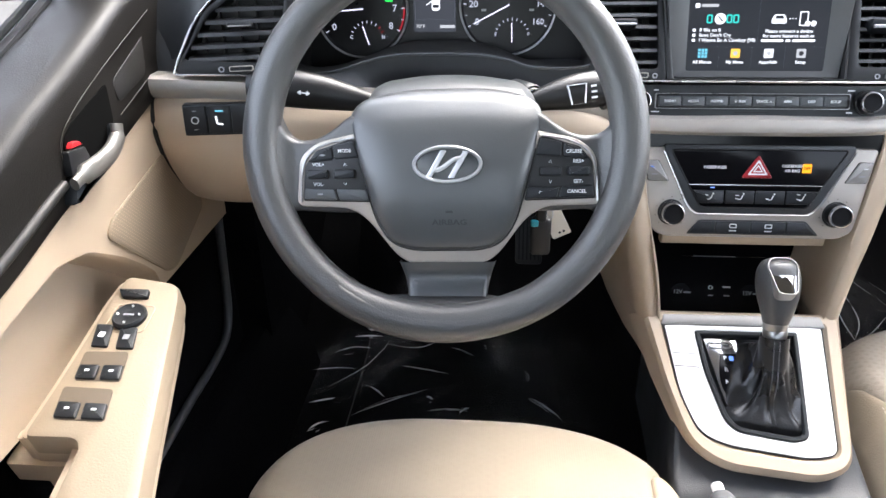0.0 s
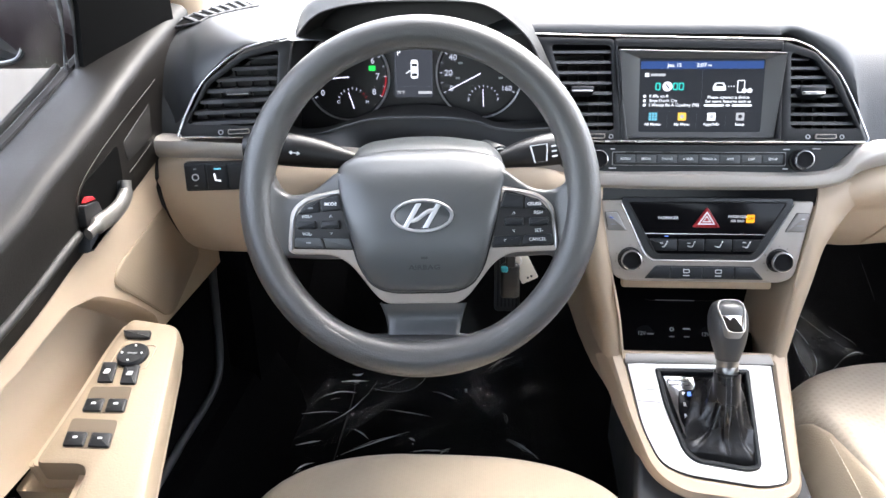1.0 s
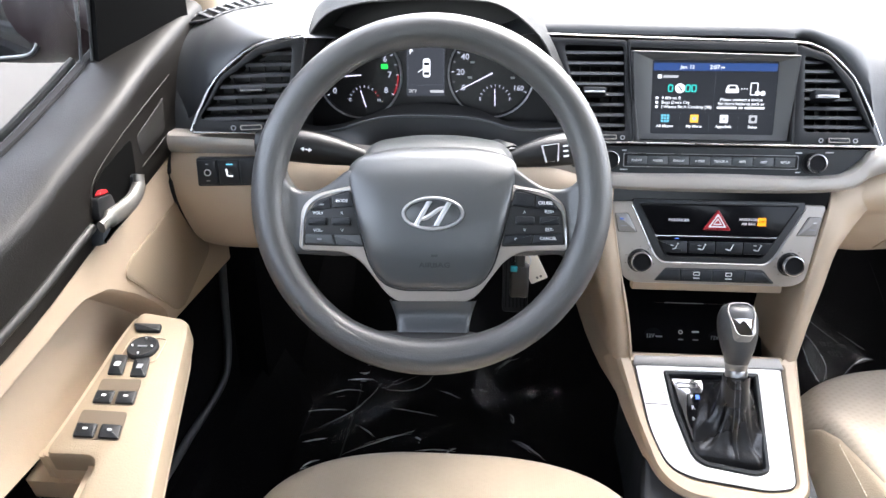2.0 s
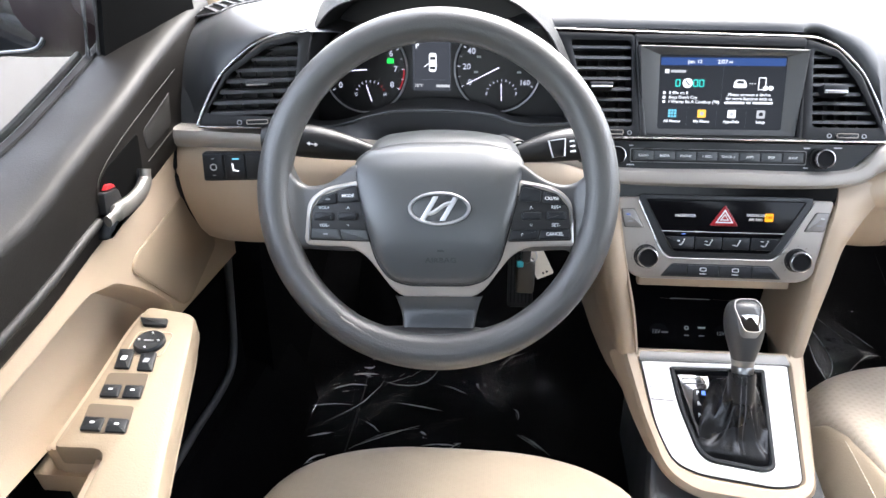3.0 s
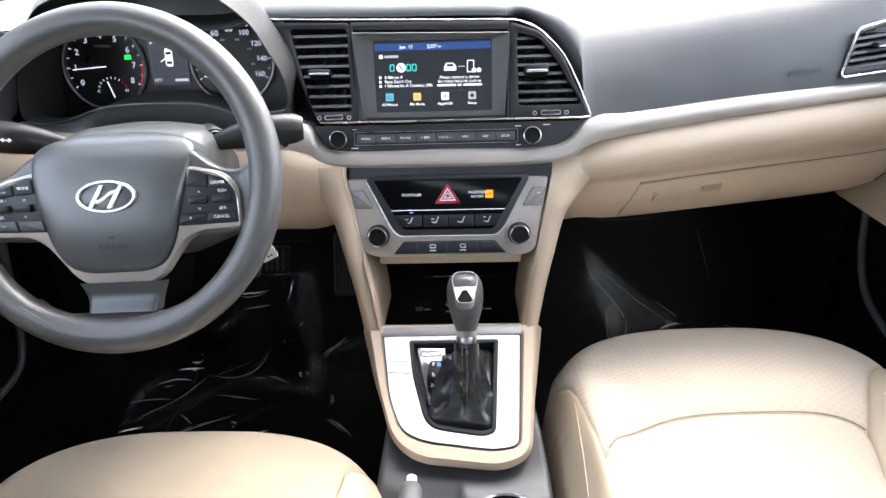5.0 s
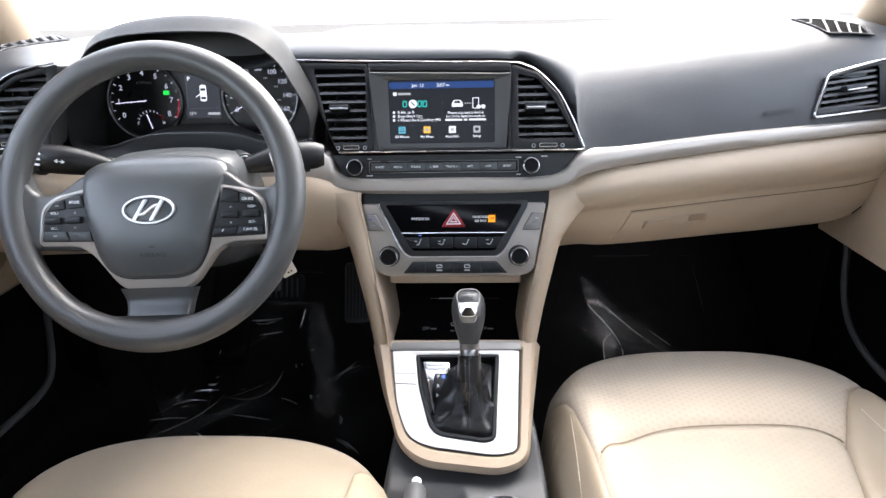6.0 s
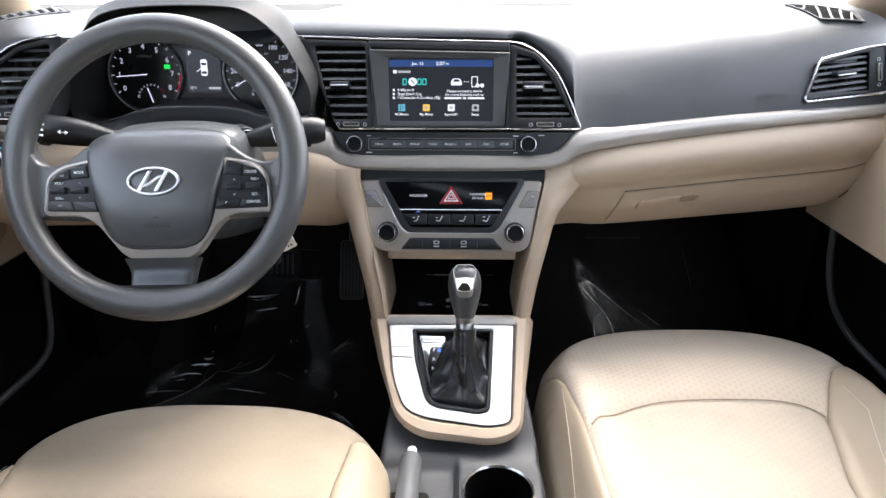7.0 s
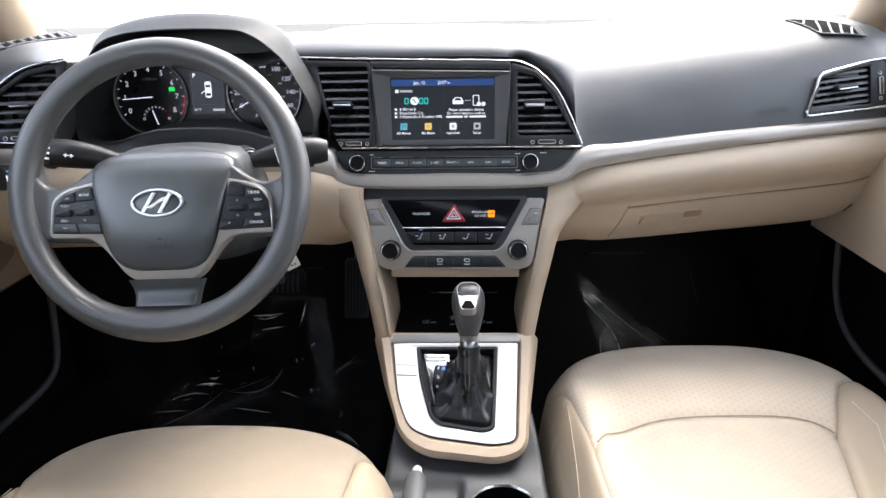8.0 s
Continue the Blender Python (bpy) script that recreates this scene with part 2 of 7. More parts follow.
def cloth(name, color, cell, depth, rib=0.0):
    """Woven seat cloth with a small honeycomb relief."""
    m = material(name, color, rough=0.85, grain=0.25, grain_size=900, stain=0.20, spec=0.2, stain_size=9.0)
    nt = m.node_tree
    b = nt.nodes["Principled BSDF"]
    b.inputs["Sheen Weight"].default_value = 0.15
    tc = nt.nodes["Texture Coordinate"]
    total = None
    for deg in (0, 60, 120):
        k = 4 * math.pi / (math.sqrt(3) * cell)
        dot = nt.nodes.new("ShaderNodeVectorMath")
        dot.operation = 'DOT_PRODUCT'
        dot.inputs[1].default_value = (k * math.cos(radians(deg)), k * math.sin(radians(deg)) * 0.9, 0)
        nt.links.new(tc.outputs["Object"], dot.inputs[0])
        cs = nt.nodes.new("ShaderNodeMath")
        cs.operation = 'COSINE'
        nt.links.new(dot.outputs["Value"], cs.inputs[0])
        if total is not None:
            ad = nt.nodes.new("ShaderNodeMath")
            nt.links.new(total, ad.inputs[0])
            nt.links.new(cs.outputs[0], ad.inputs[1])
            total = ad.outputs[0]
        else:
            total = cs.outputs[0]
    mr = nt.nodes.new("ShaderNodeMapRange")
    mr.inputs["From Min"].default_value, mr.inputs["From Max"].default_value = 0.0, 1.7
    mr.inputs["To Min"].default_value, mr.inputs["To Max"].default_value = 1.0, 0.5
    nt.links.new(total, mr.inputs["Value"])
    bp = nt.nodes.new("ShaderNodeBump")
    bp.inputs["Strength"].default_value = depth
    bp.inputs["Distance"].default_value = 0.002
    nt.links.new(mr.outputs[0], bp.inputs["Height"])
    src = b.inputs["Base Color"].links[0].from_socket
    tone = nt.nodes.new("ShaderNodeMix")
    tone.data_type, tone.blend_type = 'RGBA', 'MULTIPLY'
    tone.inputs["Factor"].default_value = depth * 0.9
    nt.links.new(src, tone.inputs["A"])
    nt.links.new(mr.outputs[0], tone.inputs["B"])
    nt.links.new(tone.outputs["Result"], b.inputs["Base Color"])
    old = b.inputs["Normal"].links[0].from_socket
    soft = nt.nodes.new("ShaderNodeTexNoise")
    soft.inputs["Scale"].default_value = 17
    soft.inputs["Detail"].default_value = 2
    nt.links.new(tc.outputs["Object"], soft.inputs["Vector"])
    wr = nt.nodes.new("ShaderNodeBump")
    wr.inputs["Strength"].default_value = 0.30
    wr.inputs["Distance"].default_value = 0.010
    nt.links.new(soft.outputs["Fac"], wr.inputs["Height"])
    nt.links.new(old, wr.inputs["Normal"])
    nt.links.new(wr.outputs[0], bp.inputs["Normal"])
    nt.links.new(bp.outputs[0], b.inputs["Normal"])
    if rib:
        wv = nt.nodes.new("ShaderNodeTexWave")
        wv.inputs["Scale"].default_value = 115
        wv.inputs["Distortion"].default_value = 0.6
        nt.links.new(tc.outputs["Object"], wv.inputs["Vector"])
        rb = nt.nodes.new("ShaderNodeBump")
        rb.inputs["Strength"].default_value = rib
        rb.inputs["Distance"].default_value = 0.001
        nt.links.new(wv.outputs["Fac"], rb.inputs["Height"])
        nt.links.new(bp.outputs[0], rb.inputs["Normal"])
        nt.links.new(rb.outputs[0], b.inputs["Normal"])
    return m


def perforated(name, color):
    """Beige plastic with rows of fine round holes."""
    m = material(name, color, 0.5)
    nt = m.node_tree
    b = nt.nodes["Principled BSDF"]
    mp = nt.nodes.new("ShaderNodeMapping")
    mp.inputs["Scale"].default_value = (0.0, 1.0, 1.0)
    mp.inputs["Rotation"].default_value = (radians(45), 0, 0)
    nt.links.new(nt.nodes["Texture Coordinate"].outputs["Object"], mp.inputs["Vector"])
    vo = nt.nodes.new("ShaderNodeTexVoronoi")
    vo.inputs["Scale"].default_value = 1 / 0.0036
    vo.inputs["Randomness"].default_value = 0.0
    nt.links.new(mp.outputs[0], vo.inputs["Vector"])
    mr = nt.nodes.new("ShaderNodeMapRange")
    mr.inputs["From Min"].default_value, mr.inputs["From Max"].default_value = 0.52, 0.62
    nt.links.new(vo.outputs["Distance"], mr.inputs["Value"])
    mx = nt.nodes.new("ShaderNodeMix")
    mx.data_type = 'RGBA'
    mx.inputs["A"].default_value = (*[c * 0.6 for c in color], 1)
    mx.inputs["B"].default_value = (*color, 1)
    nt.links.new(mr.outputs[0], mx.inputs["Factor"])
    nt.links.new(mx.outputs["Result"], b.inputs["Base Color"])
    return m


DASH = material("dark_grey_dash_plastic", (0.029, 0.031, 0.034), 0.50, grain=0.35, grain_size=700, stain=0.12, spec=0.62)
VENT = material("black_vent_plastic", (0.010, 0.0105, 0.012), 0.45, grain=0.15, grain_size=900, spec=0.32)
SLAT = material("grey_vent_slat", (0.030, 0.031, 0.033), 0.38, grain=0.1, grain_size=900, spec=0.6)
HOOD = material("dark_hood_plastic", (0.017, 0.017, 0.017), 0.58, grain=0.35, grain_size=700, stain=0.12, spec=0.28)
FASCIA = material("slate_fascia_plastic", (0.024, 0.027, 0.030), 0.45, grain=0.2, grain_size=900)
KEYGREY = material("slate_key_plastic", (0.062, 0.068, 0.072), 0.45, grain=0.12, grain_size=900)
WHEEL = material("grey_moulded_rubber", (0.064, 0.064, 0.065), 0.38, grain=0.32, grain_size=620, stain=0.12, spec=0.75, rough_var=0.03)
PAD = material("airbag_cover_plastic", (0.052, 0.056, 0.059), 0.36, grain=0.12, grain_size=900, stain=0.06, spec=0.9, rough_var=0.02)
BLACK = material("black_plastic", (0.008, 0.008, 0.009), 0.45, grain=0.2, grain_size=800)
DARK = material("dark_switch_plastic", (0.013, 0.015, 0.018), 0.42, grain=0.12, grain_size=900, spec=0.35)
BEZEL = material("screen_bezel_plastic", (0.060, 0.061, 0.063), 0.36, grain=0.1, grain_size=900, spec=0.6)
SHELF = material("dim_satin_metal", (0.235, 0.228, 0.22), 0.42, metal=0.3, grain=0.08, grain_size=1500)
KNOBFACE = material("matt_black_plastic", (0.006, 0.006, 0.007), 0.6, spec=0.15)
KNOBSKIN = material("grained_knob_leather", (0.050, 0.051, 0.053), 0.42, grain=0.35, grain_size=900, spec=0.6)
DEEP = material("deep_black", (0.0025, 0.0025, 0.0025), 0.8, spec=0.04)
SATINKEY = material("dim_silver_key", (0.28, 0.27, 0.26), 0.36, metal=0.35, grain=0.08, grain_size=1500)
LEVER = material("satin_grey_lever", (0.21, 0.20, 0.185), 0.40, metal=0.6)
EDGE = material("dark_door_edge", (0.022, 0.021, 0.020), 0.5, grain=0.3, grain_size=600, spec=0.3)
GLOSS = material("piano_black", (0.005, 0.005, 0.006), 0.16, spec=0.13, rough_var=0.04)
BEIGE = material("beige_plastic", (0.452, 0.360, 0.266), 0.48, grain=0.25, grain_size=800, stain=0.07)
PERF = perforated("perforated_beige_plastic", (0.452, 0.357, 0.258))
BEIGE_SOFT = material("beige_soft_vinyl", (0.285, 0.228, 0.164), 0.55, grain=0.3, grain_size=600, stain=0.06)
SILVER = material("satin_silver_paint", (0.39, 0.360, 0.326), 0.38, metal=0.42, grain=0.08, grain_size=1500)
PLATE = material("bright_brushed_silver", (0.90, 0.89, 0.87), 0.34, metal=0.0, grain=0.05, grain_size=1500)
CHROME = material("chrome", (0.62, 0.62, 0.63), 0.26, metal=1.0, rough_var=0.05)
SATIN = material("satin_metal", (0.36, 0.36, 0.36), 0.30, metal=1.0)
LEATHER = material("black_leather", (0.012, 0.012, 0.013), 0.28, grain=0.3, grain_size=420, spec=0.6)
SEATSTITCH = material("cream_thread", (0.62, 0.55, 0.45), 0.8)
DSTITCH = material("dark_thread", (0.10, 0.10, 0.105), 0.7)
CARPET = material("black_carpet", (0.0045, 0.0045, 0.005), 0.95, grain=1.0, grain_size=350, stain=0.4, spec=0.02)
RUBBER = material("black_rubber", (0.012, 0.012, 0.013), 0.75, grain=0.2, grain_size=500, spec=0.2)
SEAL = material("grey_black_seal_rubber", (0.045, 0.045, 0.047), 0.5, spec=0.5)
GRIP = material("grey_lever_plastic", (0.085, 0.088, 0.092), 0.5, grain=0.3, grain_size=700)
GROUND = material("worn_grey_asphalt", (0.0180, 0.0143, 0.0104), 0.9, grain=1.0, grain_size=60, stain=0.75, stain_size=55.0)
PAINT = material("dark_maroon_car_paint", (0.014, 0.007, 0.008), 0.5, spec=0.25)
HEADLINER = material("beige_headliner", (0.52, 0.40, 0.285), 0.9, grain=0.4, grain_size=500, stain=0.05)
CLOSE = material("unseen_dark_panel", (0.10, 0.10, 0.10), 0.9, stain=0.1)
ROOF = material("grey_headliner", (0.26, 0.25, 0.24), 0.9, grain=0.4, grain_size=500, stain=0.05)
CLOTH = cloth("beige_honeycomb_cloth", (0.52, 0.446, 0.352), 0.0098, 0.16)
# Insert cloth set darker than the honeycomb roll to even out the light.
CLOTH_IN = cloth("toned_insert_cloth", (0.42, 0.366, 0.294), 0.0098, 0.09)
CLOTH_RIB = cloth("beige_ribbed_cloth", (0.325, 0.268, 0.202), 0.0098, 0.04, 0.14)
SEATSEAM = material("tan_seam_thread", (0.26, 0.21, 0.155), 0.85)
VINYL = material("tan_seat_vinyl", (0.37, 0.302, 0.220), 0.52, grain=0.4, grain_size=500, stain=0.12)
WHITE = material("white_print", (0.75, 0.76, 0.78), 0.6)
GREYPRINT = material("grey_print", (0.30, 0.31, 0.33), 0.6)
EMBOSS = material("embossed_dark", (0.040, 0.043, 0.045), 0.5)
TAG = material("white_paper_tag", (0.72, 0.68, 0.60), 0.8, grain=0.2, grain_size=300)
TEAL = material("teal_plastic", (0.02, 0.30, 0.36), 0.4)
RED = material("red_plastic", (0.38, 0.012, 0.016), 0.4)
MIRROR = material("mirror_glass", (0.75, 0.77, 0.80), 0.03, metal=1.0, rough_var=0.01)
GLASS = clear("window_glass", 0.22)
FILM = clear("clear_plastic_film", 0.032, (0.975, 0.98, 0.985), 0.05, 0.0, 0.0010)
# Doubled film, made hazier for sheen that the footwell light doesn't give.
FOLDED = clear("doubled_film", 0.07, (0.95, 0.96, 0.97), 0.10, 0.0, 0.030)
MILKY = clear("milky_film", 0.15, (0.95, 0.95, 0.95), 0.15, 0.0, 0.07)
# Pale metallic rods in this colour draw the glints on the film's creases.
GLINT_ROD = material("bright_film_glint", (0.86, 0.88, 0.92), 0.14, metal=0.5, spec=0.9)
DIALFACE = material("dial_black", (0.011, 0.011, 0.013), 0.34, spec=0.4)
# Slightly dimmer chrome for the wheel emblem.
DIMCHROME = material("dim_chrome", (0.60, 0.60, 0.61), 0.27, metal=0.85)
# Copy of the satin silver, brightened for light on the tilted spoke trim.
TRIMSILVER = material("lit_satin_silver_paint", (0.44, 0.405, 0.370), 0.36, metal=0.35, grain=0.08, grain_size=1500)
SCREEN = glow("screen_dark", (0.010, 0.012, 0.018), 1.0)
S_BLUE = glow("screen_blue_bar", (0.02, 0.06, 0.22), 1.0)
S_WHITE = glow("screen_white", (0.85, 0.90, 1.0), 1.1)
S_TEAL = glow("screen_teal", (0.03, 0.60, 0.55), 1.0)
S_CYAN = glow("screen_cyan", (0.15, 0.55, 0.75), 1.0)
S_AMBER = glow("screen_amber", (0.95, 0.55, 0.08), 1.0)
S_GREY = glow("screen_grey", (0.45, 0.47, 0.52), 1.0)
S_LINE = glow("screen_hairline", (0.06, 0.07, 0.09), 1.0)
L_GREEN = glow("lamp_green", (0.02, 0.75, 0.10), 1.1)
L_ORANGE = glow("lamp_orange", (1.0, 0.35, 0.01), 1.3)
L_BLUE = glow("lamp_blue", (0.15, 0.30, 1.0), 1.2)
L_RED = glow("lamp_red", (0.75, 0.03, 0.05), 0.45)
NEEDLE = glow("needle_white", (0.75, 0.75, 1.0), 1.2)
FIGURE = glow("backlit_figures", (0.70, 0.75, 0.95), 0.55)
TRIP = glow("trip_display_grey", (0.040, 0.044, 0.058), 1.0)

# ---- setting: ground, cabin shell ----
FA = plane((0, 0.2474, 0.975), (0, 0.418, 1))       # screen and centre vents
FB = plane((0, 0.2275, 0.898), (0, 0.3, 1))         # radio strip
FC = plane((0, 0.2020, 0.79), (0, 0.25, 1))         # climate panel
FD = plane((0, 0.168, 0.6325), (0, 1, 0.72))        # gear console
FW = plane((-0.36, 0.0205, 0.9125), (0, 0.394, 1))  # steering wheel
FG = plane((-0.393, 0.306, 1.0), (0, 0.1, 1))       # gauges
FE = plane((0.2, 0.234, 0.915), (0, 0.2, 1), (0.35, 0.066, 0.033))   # passenger dash
FL = plane((-0.568, 0.106, 1.004), (0, 0.2, 1), (1, 0.25, 0))        # driver's outer vent
FLOOR = 0.27


def boxmesh(x0, x1, y0, y1, z0, z1, r=0.0):
    bm = bmesh.new()
    bmesh.ops.create_cube(bm, size=1)
    bm.transform(Matrix.Translation(((x0 + x1) / 2, (y0 + y1) / 2, (z0 + z1) / 2)) @ Matrix.Diagonal((x1 - x0, y1 - y0, z1 - z0, 1)))
    if r:
        bmesh.ops.bevel(bm, geom=bm.edges[:], offset=r, segments=3, affect='EDGES', profile=0.5)
    return bm


def setting(name, bm, mat, label, category):
    return tagged(part(name, bm, mat), label, category, kind="structure")


g = bmesh.new()
bmesh.ops.create_grid(g, x_segments=40, y_segments=40, size=600)
setting("ground", g, GROUND, "worn grey asphalt ground of the car lot", "ground")

# Glowing panel added to white out the view through the windscreen.
setting("backdrop", boxmesh(-90, 90, 60, 60.5, -0.5, 22), glow("glowing_white_panel", (1.0, 1.0, 1.0), 9.0), "glowing white panel for the overexposed distance beyond the car lot", "backdrop")

fl = [[(x, y, FLOOR + (0.0 if y < 0.55 else (y - 0.55) * 0.62) + (0.11 * math.exp(-((x - 0.0) / 0.10) ** 2)) + 0.004 * noise.noise((x * 9, y * 9, 0))) for x in np.linspace(-0.84, 0.84, 64)] for y in np.linspace(-1.95, 1.05, 80)]
setting("floor", sheet(fl, -0.02), CARPET, "black carpeted car floor rising to the footwell", "floor")
setting("wall_front", boxmesh(-0.82, 0.82, 1.05, 1.08, 0.25, 1.06), CARPET, "black carpeted bulkhead behind the pedals", "wall")
# Unseen rear panel, added dark to cut light from behind.
setting("wall_rear", boxmesh(-0.82, 0.82, -1.98, -1.95, 0.25, 1.15), CLOSE, "unseen plain panel added to close the rear of the cabin", "wall")
# Roof lies out of view; its grey cuts cabin light and reflections.
rf = [[(x, y, 1.43 - 0.05 * (x / 0.6) ** 2 - 0.03 * ((y + 0.9) / 1.0) ** 2) for x in np.linspace(-0.66, 0.66, 24)] for y in np.linspace(-1.98, 0.02, 24)]
setting("ceiling", sheet(rf, 0.02), ROOF, "unseen cloth headliner of the car roof, greyed to dim the cabin", "ceiling")
for side in (-1, 1):
    nm = "wall_left" if side < 0 else "wall_right"
    setting(nm, boxmesh(*sorted((side * 0.82, side * 0.85)), -1.95, 1.05, 0.25, 0.93), CARPET, "dark lined side of the cabin below the windows", "wall")
    # Unseen side panels, added to hold back light from the rear.
    setting(nm + "_rear", boxmesh(*sorted((side * 0.70, side * 0.82)), -1.95, -1.05, 0.90, 1.44), CLOSE, "unseen dark side panel added to hold back rear light", "wall")
ws = [[(x, 0.98 - 0.10 * (x / 0.7) ** 2 - t * 0.96, 1.03 + t * 0.39 - 0.02 * (x / 0.7) ** 2) for x in np.linspace(-0.70 + 0.08 * 0, 0.70, 20)] for t in np.linspace(0, 1, 10)]
glass = setting("window_front", sheet(ws, 0.004), GLASS, "clear curved windscreen", "windscreen")
glass.visible_shadow = False


def pillar(side):
    """The trimmed front roof post between windscreen and door."""
    a, b = Vector((side * 0.782, 0.49 if side < 0 else 0.60, 1.035 if side < 0 else 1.06)), Vector((side * 0.635, -0.03, 1.39))
    rows = []
    for t in np.linspace(0, 1, 14):
        c = a.lerp(b, t) + Vector((0, 0, 0.030 * math.sin(math.pi * t)))
        w = 0.055 - 0.012 * t
        rows.append([c + Vector((math.cos(k * math.pi / 8) * w * 0.8, math.sin(k * math.pi / 8) * w * 1.3, 0)) for k in range(16)])
    return grid(rows, close_u=True, caps=True)


for side in (-1, 1):
    # Boxes added to stop light leaking down past the dash ends.
    setting("cowl_left" if side < 0 else "cowl_right", boxmesh(*sorted((side * 0.700, side * 0.84)), 0.395 if side < 0 else 0.575, 1.05, 0.25, 0.99), CARPET, "dark box added to block light beside the dash end", "panel")
    setting("pillar_left" if side < 0 else "pillar_right", pillar(side), HEADLINER, "beige trimmed roof post beside the windscreen", "pillar")

# ---- dashboard ----
dash = thing("dashboard", (0, 0.4, 0.75), "car dashboard, dark grey upper pad over beige lower panels", "dashboard")

# upper pad: stations of (x, front y, front z, crest y, crest z)
PADLINE = [(-0.715, 0.15, 0.955, 0.27, 1.055), (-0.66, 0.140, 0.965, 0.26, 1.074), (-0.62, 0.122, 1.012, 0.26, 1.080), (-0.57, 0.125, 1.052, 0.25, 1.075), (-0.525, 0.150, 1.0575, 0.26, 1.058), (-0.47, 0.262, 1.045, 0.34, 1.052),
           (-0.40, 0.285, 1.040, 0.36, 1.062), (-0.30, 0.285, 1.040, 0.36, 1.062), (-0.235, 0.280, 1.052, 0.335, 1.074), (-0.08, 0.279, 1.050, 0.335, 1.074), (0.085, 0.278, 1.047, 0.34, 1.073),
           (0.125, 0.273, 1.034, 0.35, 1.072), (0.160, 0.259, 1.002, 0.36, 1.072), (0.182, 0.240, 0.958, 0.375, 1.071), (0.200, 0.232, 0.918, 0.385, 1.070), (0.30, 0.252, 0.925, 0.415, 1.074),
           (0.44, 0.279, 0.934, 0.44, 1.082), (0.56, 0.302, 0.939, 0.48, 1.098), (0.62, 0.312, 0.941, 0.49, 1.098), (0.67, 0.322, 0.942, 0.50, 1.092), (0.72, 0.334, 0.944, 0.51, 1.080)]


def pad_row(x, y0, z0, yc, zc):
    """From the front edge up and over the crest to the windscreen."""
    p0, p3 = Vector((y0, z0)), Vector((yc, zc))
    h = zc - z0
    k = min(1.0, max(0.0, (x - 0.07) / 0.06)) * min(1.0, max(0.0, (0.30 - x) / 0.10))
    p1, p2 = p0 + Vector((0.10 * h, 0.62 * h)).lerp(Vector((0.28 * (yc - y0), 0.60 * h)), k), p3 - Vector(((yc - y0) * (0.62 - 0.12 * k), 0.002))
    row = [(x, y0 + 0.03, z0 - 0.004)]
    for k in range(13):
        t = k / 12
        q = (1 - t) ** 3 * p0 + 3 * t * (1 - t) ** 2 * p1 + 3 * t * t * (1 - t) * p2 + t ** 3 * p3
        row.append((x, q.x, q.y))
    for k in range(1, 9):
        t = k / 8
        row.append((x, yc + (1.05 - 0.11 * (x / 0.7) ** 2 - yc) * t, zc + 0.012 * math.sin(t * 2.2) - 0.006 * t * t))
    return row


pad = grid([pad_row(*s) for s in smooth_path(PADLINE, 9)])
back = FE.inverted()
cut = [f for f in pad.faces if 0.362 < (back @ f.calc_center_median()).x < 0.492 and 0.006 < (back @ f.calc_center_median()).y < 0.010 + 0.051 * min(1, ((back @ f.calc_center_median()).x - 0.355) / 0.04)]
bmesh.ops.delete(pad, geom=cut, context='FACES')
for k in range(32):
    reach = 0.24 + 0.005 * k
    bmesh.ops.smooth_vert(pad, verts=[v for v in pad.verts if 0.09 < v.co.x < reach and not v.is_boundary and not (v.co.x > 0.185 and v.co.z < 0.965)], factor=0.5, use_axis_x=True, use_axis_y=True, use_axis_z=True)
bmesh.ops.recalc_face_normals(pad, faces=pad.faces[:])
part("upper_pad", pad, DASH, dash, "dark grey grained soft pad")

# silver trim band: x, top y, top z, bottom y, bottom z
STRIP = [(-0.690, 0.118, 0.951, 0.116, 0.931), (-0.57, 0.134, 0.943, 0.132, 0.922), (-0.50, 0.152, 0.929, 0.150, 0.907), (-0.40, 0.176, 0.914, 0.174, 0.892), (-0.30, 0.200, 0.910, 0.196, 0.886), (-0.235, 0.218, 0.914, 0.211, 0.888),
         (-0.185, 0.2315, 0.917, 0.2205, 0.880), (-0.155, 0.2235, 0.8825, 0.2175, 0.8650), (0.0, 0.2225, 0.8805, 0.2165, 0.8615), (0.149, 0.2235, 0.8825, 0.2175, 0.8655), (0.194, 0.2335, 0.9165, 0.2235, 0.8860),
         (0.26, 0.2455, 0.9210, 0.2385, 0.8965), (0.44, 0.2790, 0.9330, 0.2735, 0.9130), (0.70, 0.3280, 0.9425, 0.3230, 0.9300)]


def strip_row(x, yt, zt, yb, zb):
    a, b = Vector((x, yt, zt)), Vector((x, yb, zb))
    out = Vector((0, -0.006, 0.002))
    return [a + Vector((0, 0.02, 0)), a, a.lerp(b, 0.2) + out * 0.8, a.lerp(b, 0.5) + out, a.lerp(b, 0.85) + out * 0.7, b, b + Vector((0, 0.02, 0))]


part("trim_band", sheet([strip_row(*s) for s in smooth_path(STRIP, 5)], -0.002), SILVER, dash, "satin silver trim band")

part("band_edge", tube([Vector((q[0], q[1] - 0.004, q[2] - 0.001)) for q in smooth_path(STRIP, 5) if -0.19 < q[0] < 0.20], 0.0011, 6), SATIN, dash, "bright upper edge of the band")

# passenger's lower panel: x, then the front face's y at its top; the profile falls back to the footwell
LOWER = [(0.115, 0.262, 0.866, 0.735), (0.150, 0.246, 0.867, 0.742), (0.20, 0.238, 0.884, 0.752), (0.26, 0.243, 0.895, 0.750), (0.44, 0.276, 0.912, 0.755), (0.58, 0.302, 0.921, 0.760), (0.66, 0.318, 0.926, 0.768), (0.72, 0.330, 0.929, 0.80)]


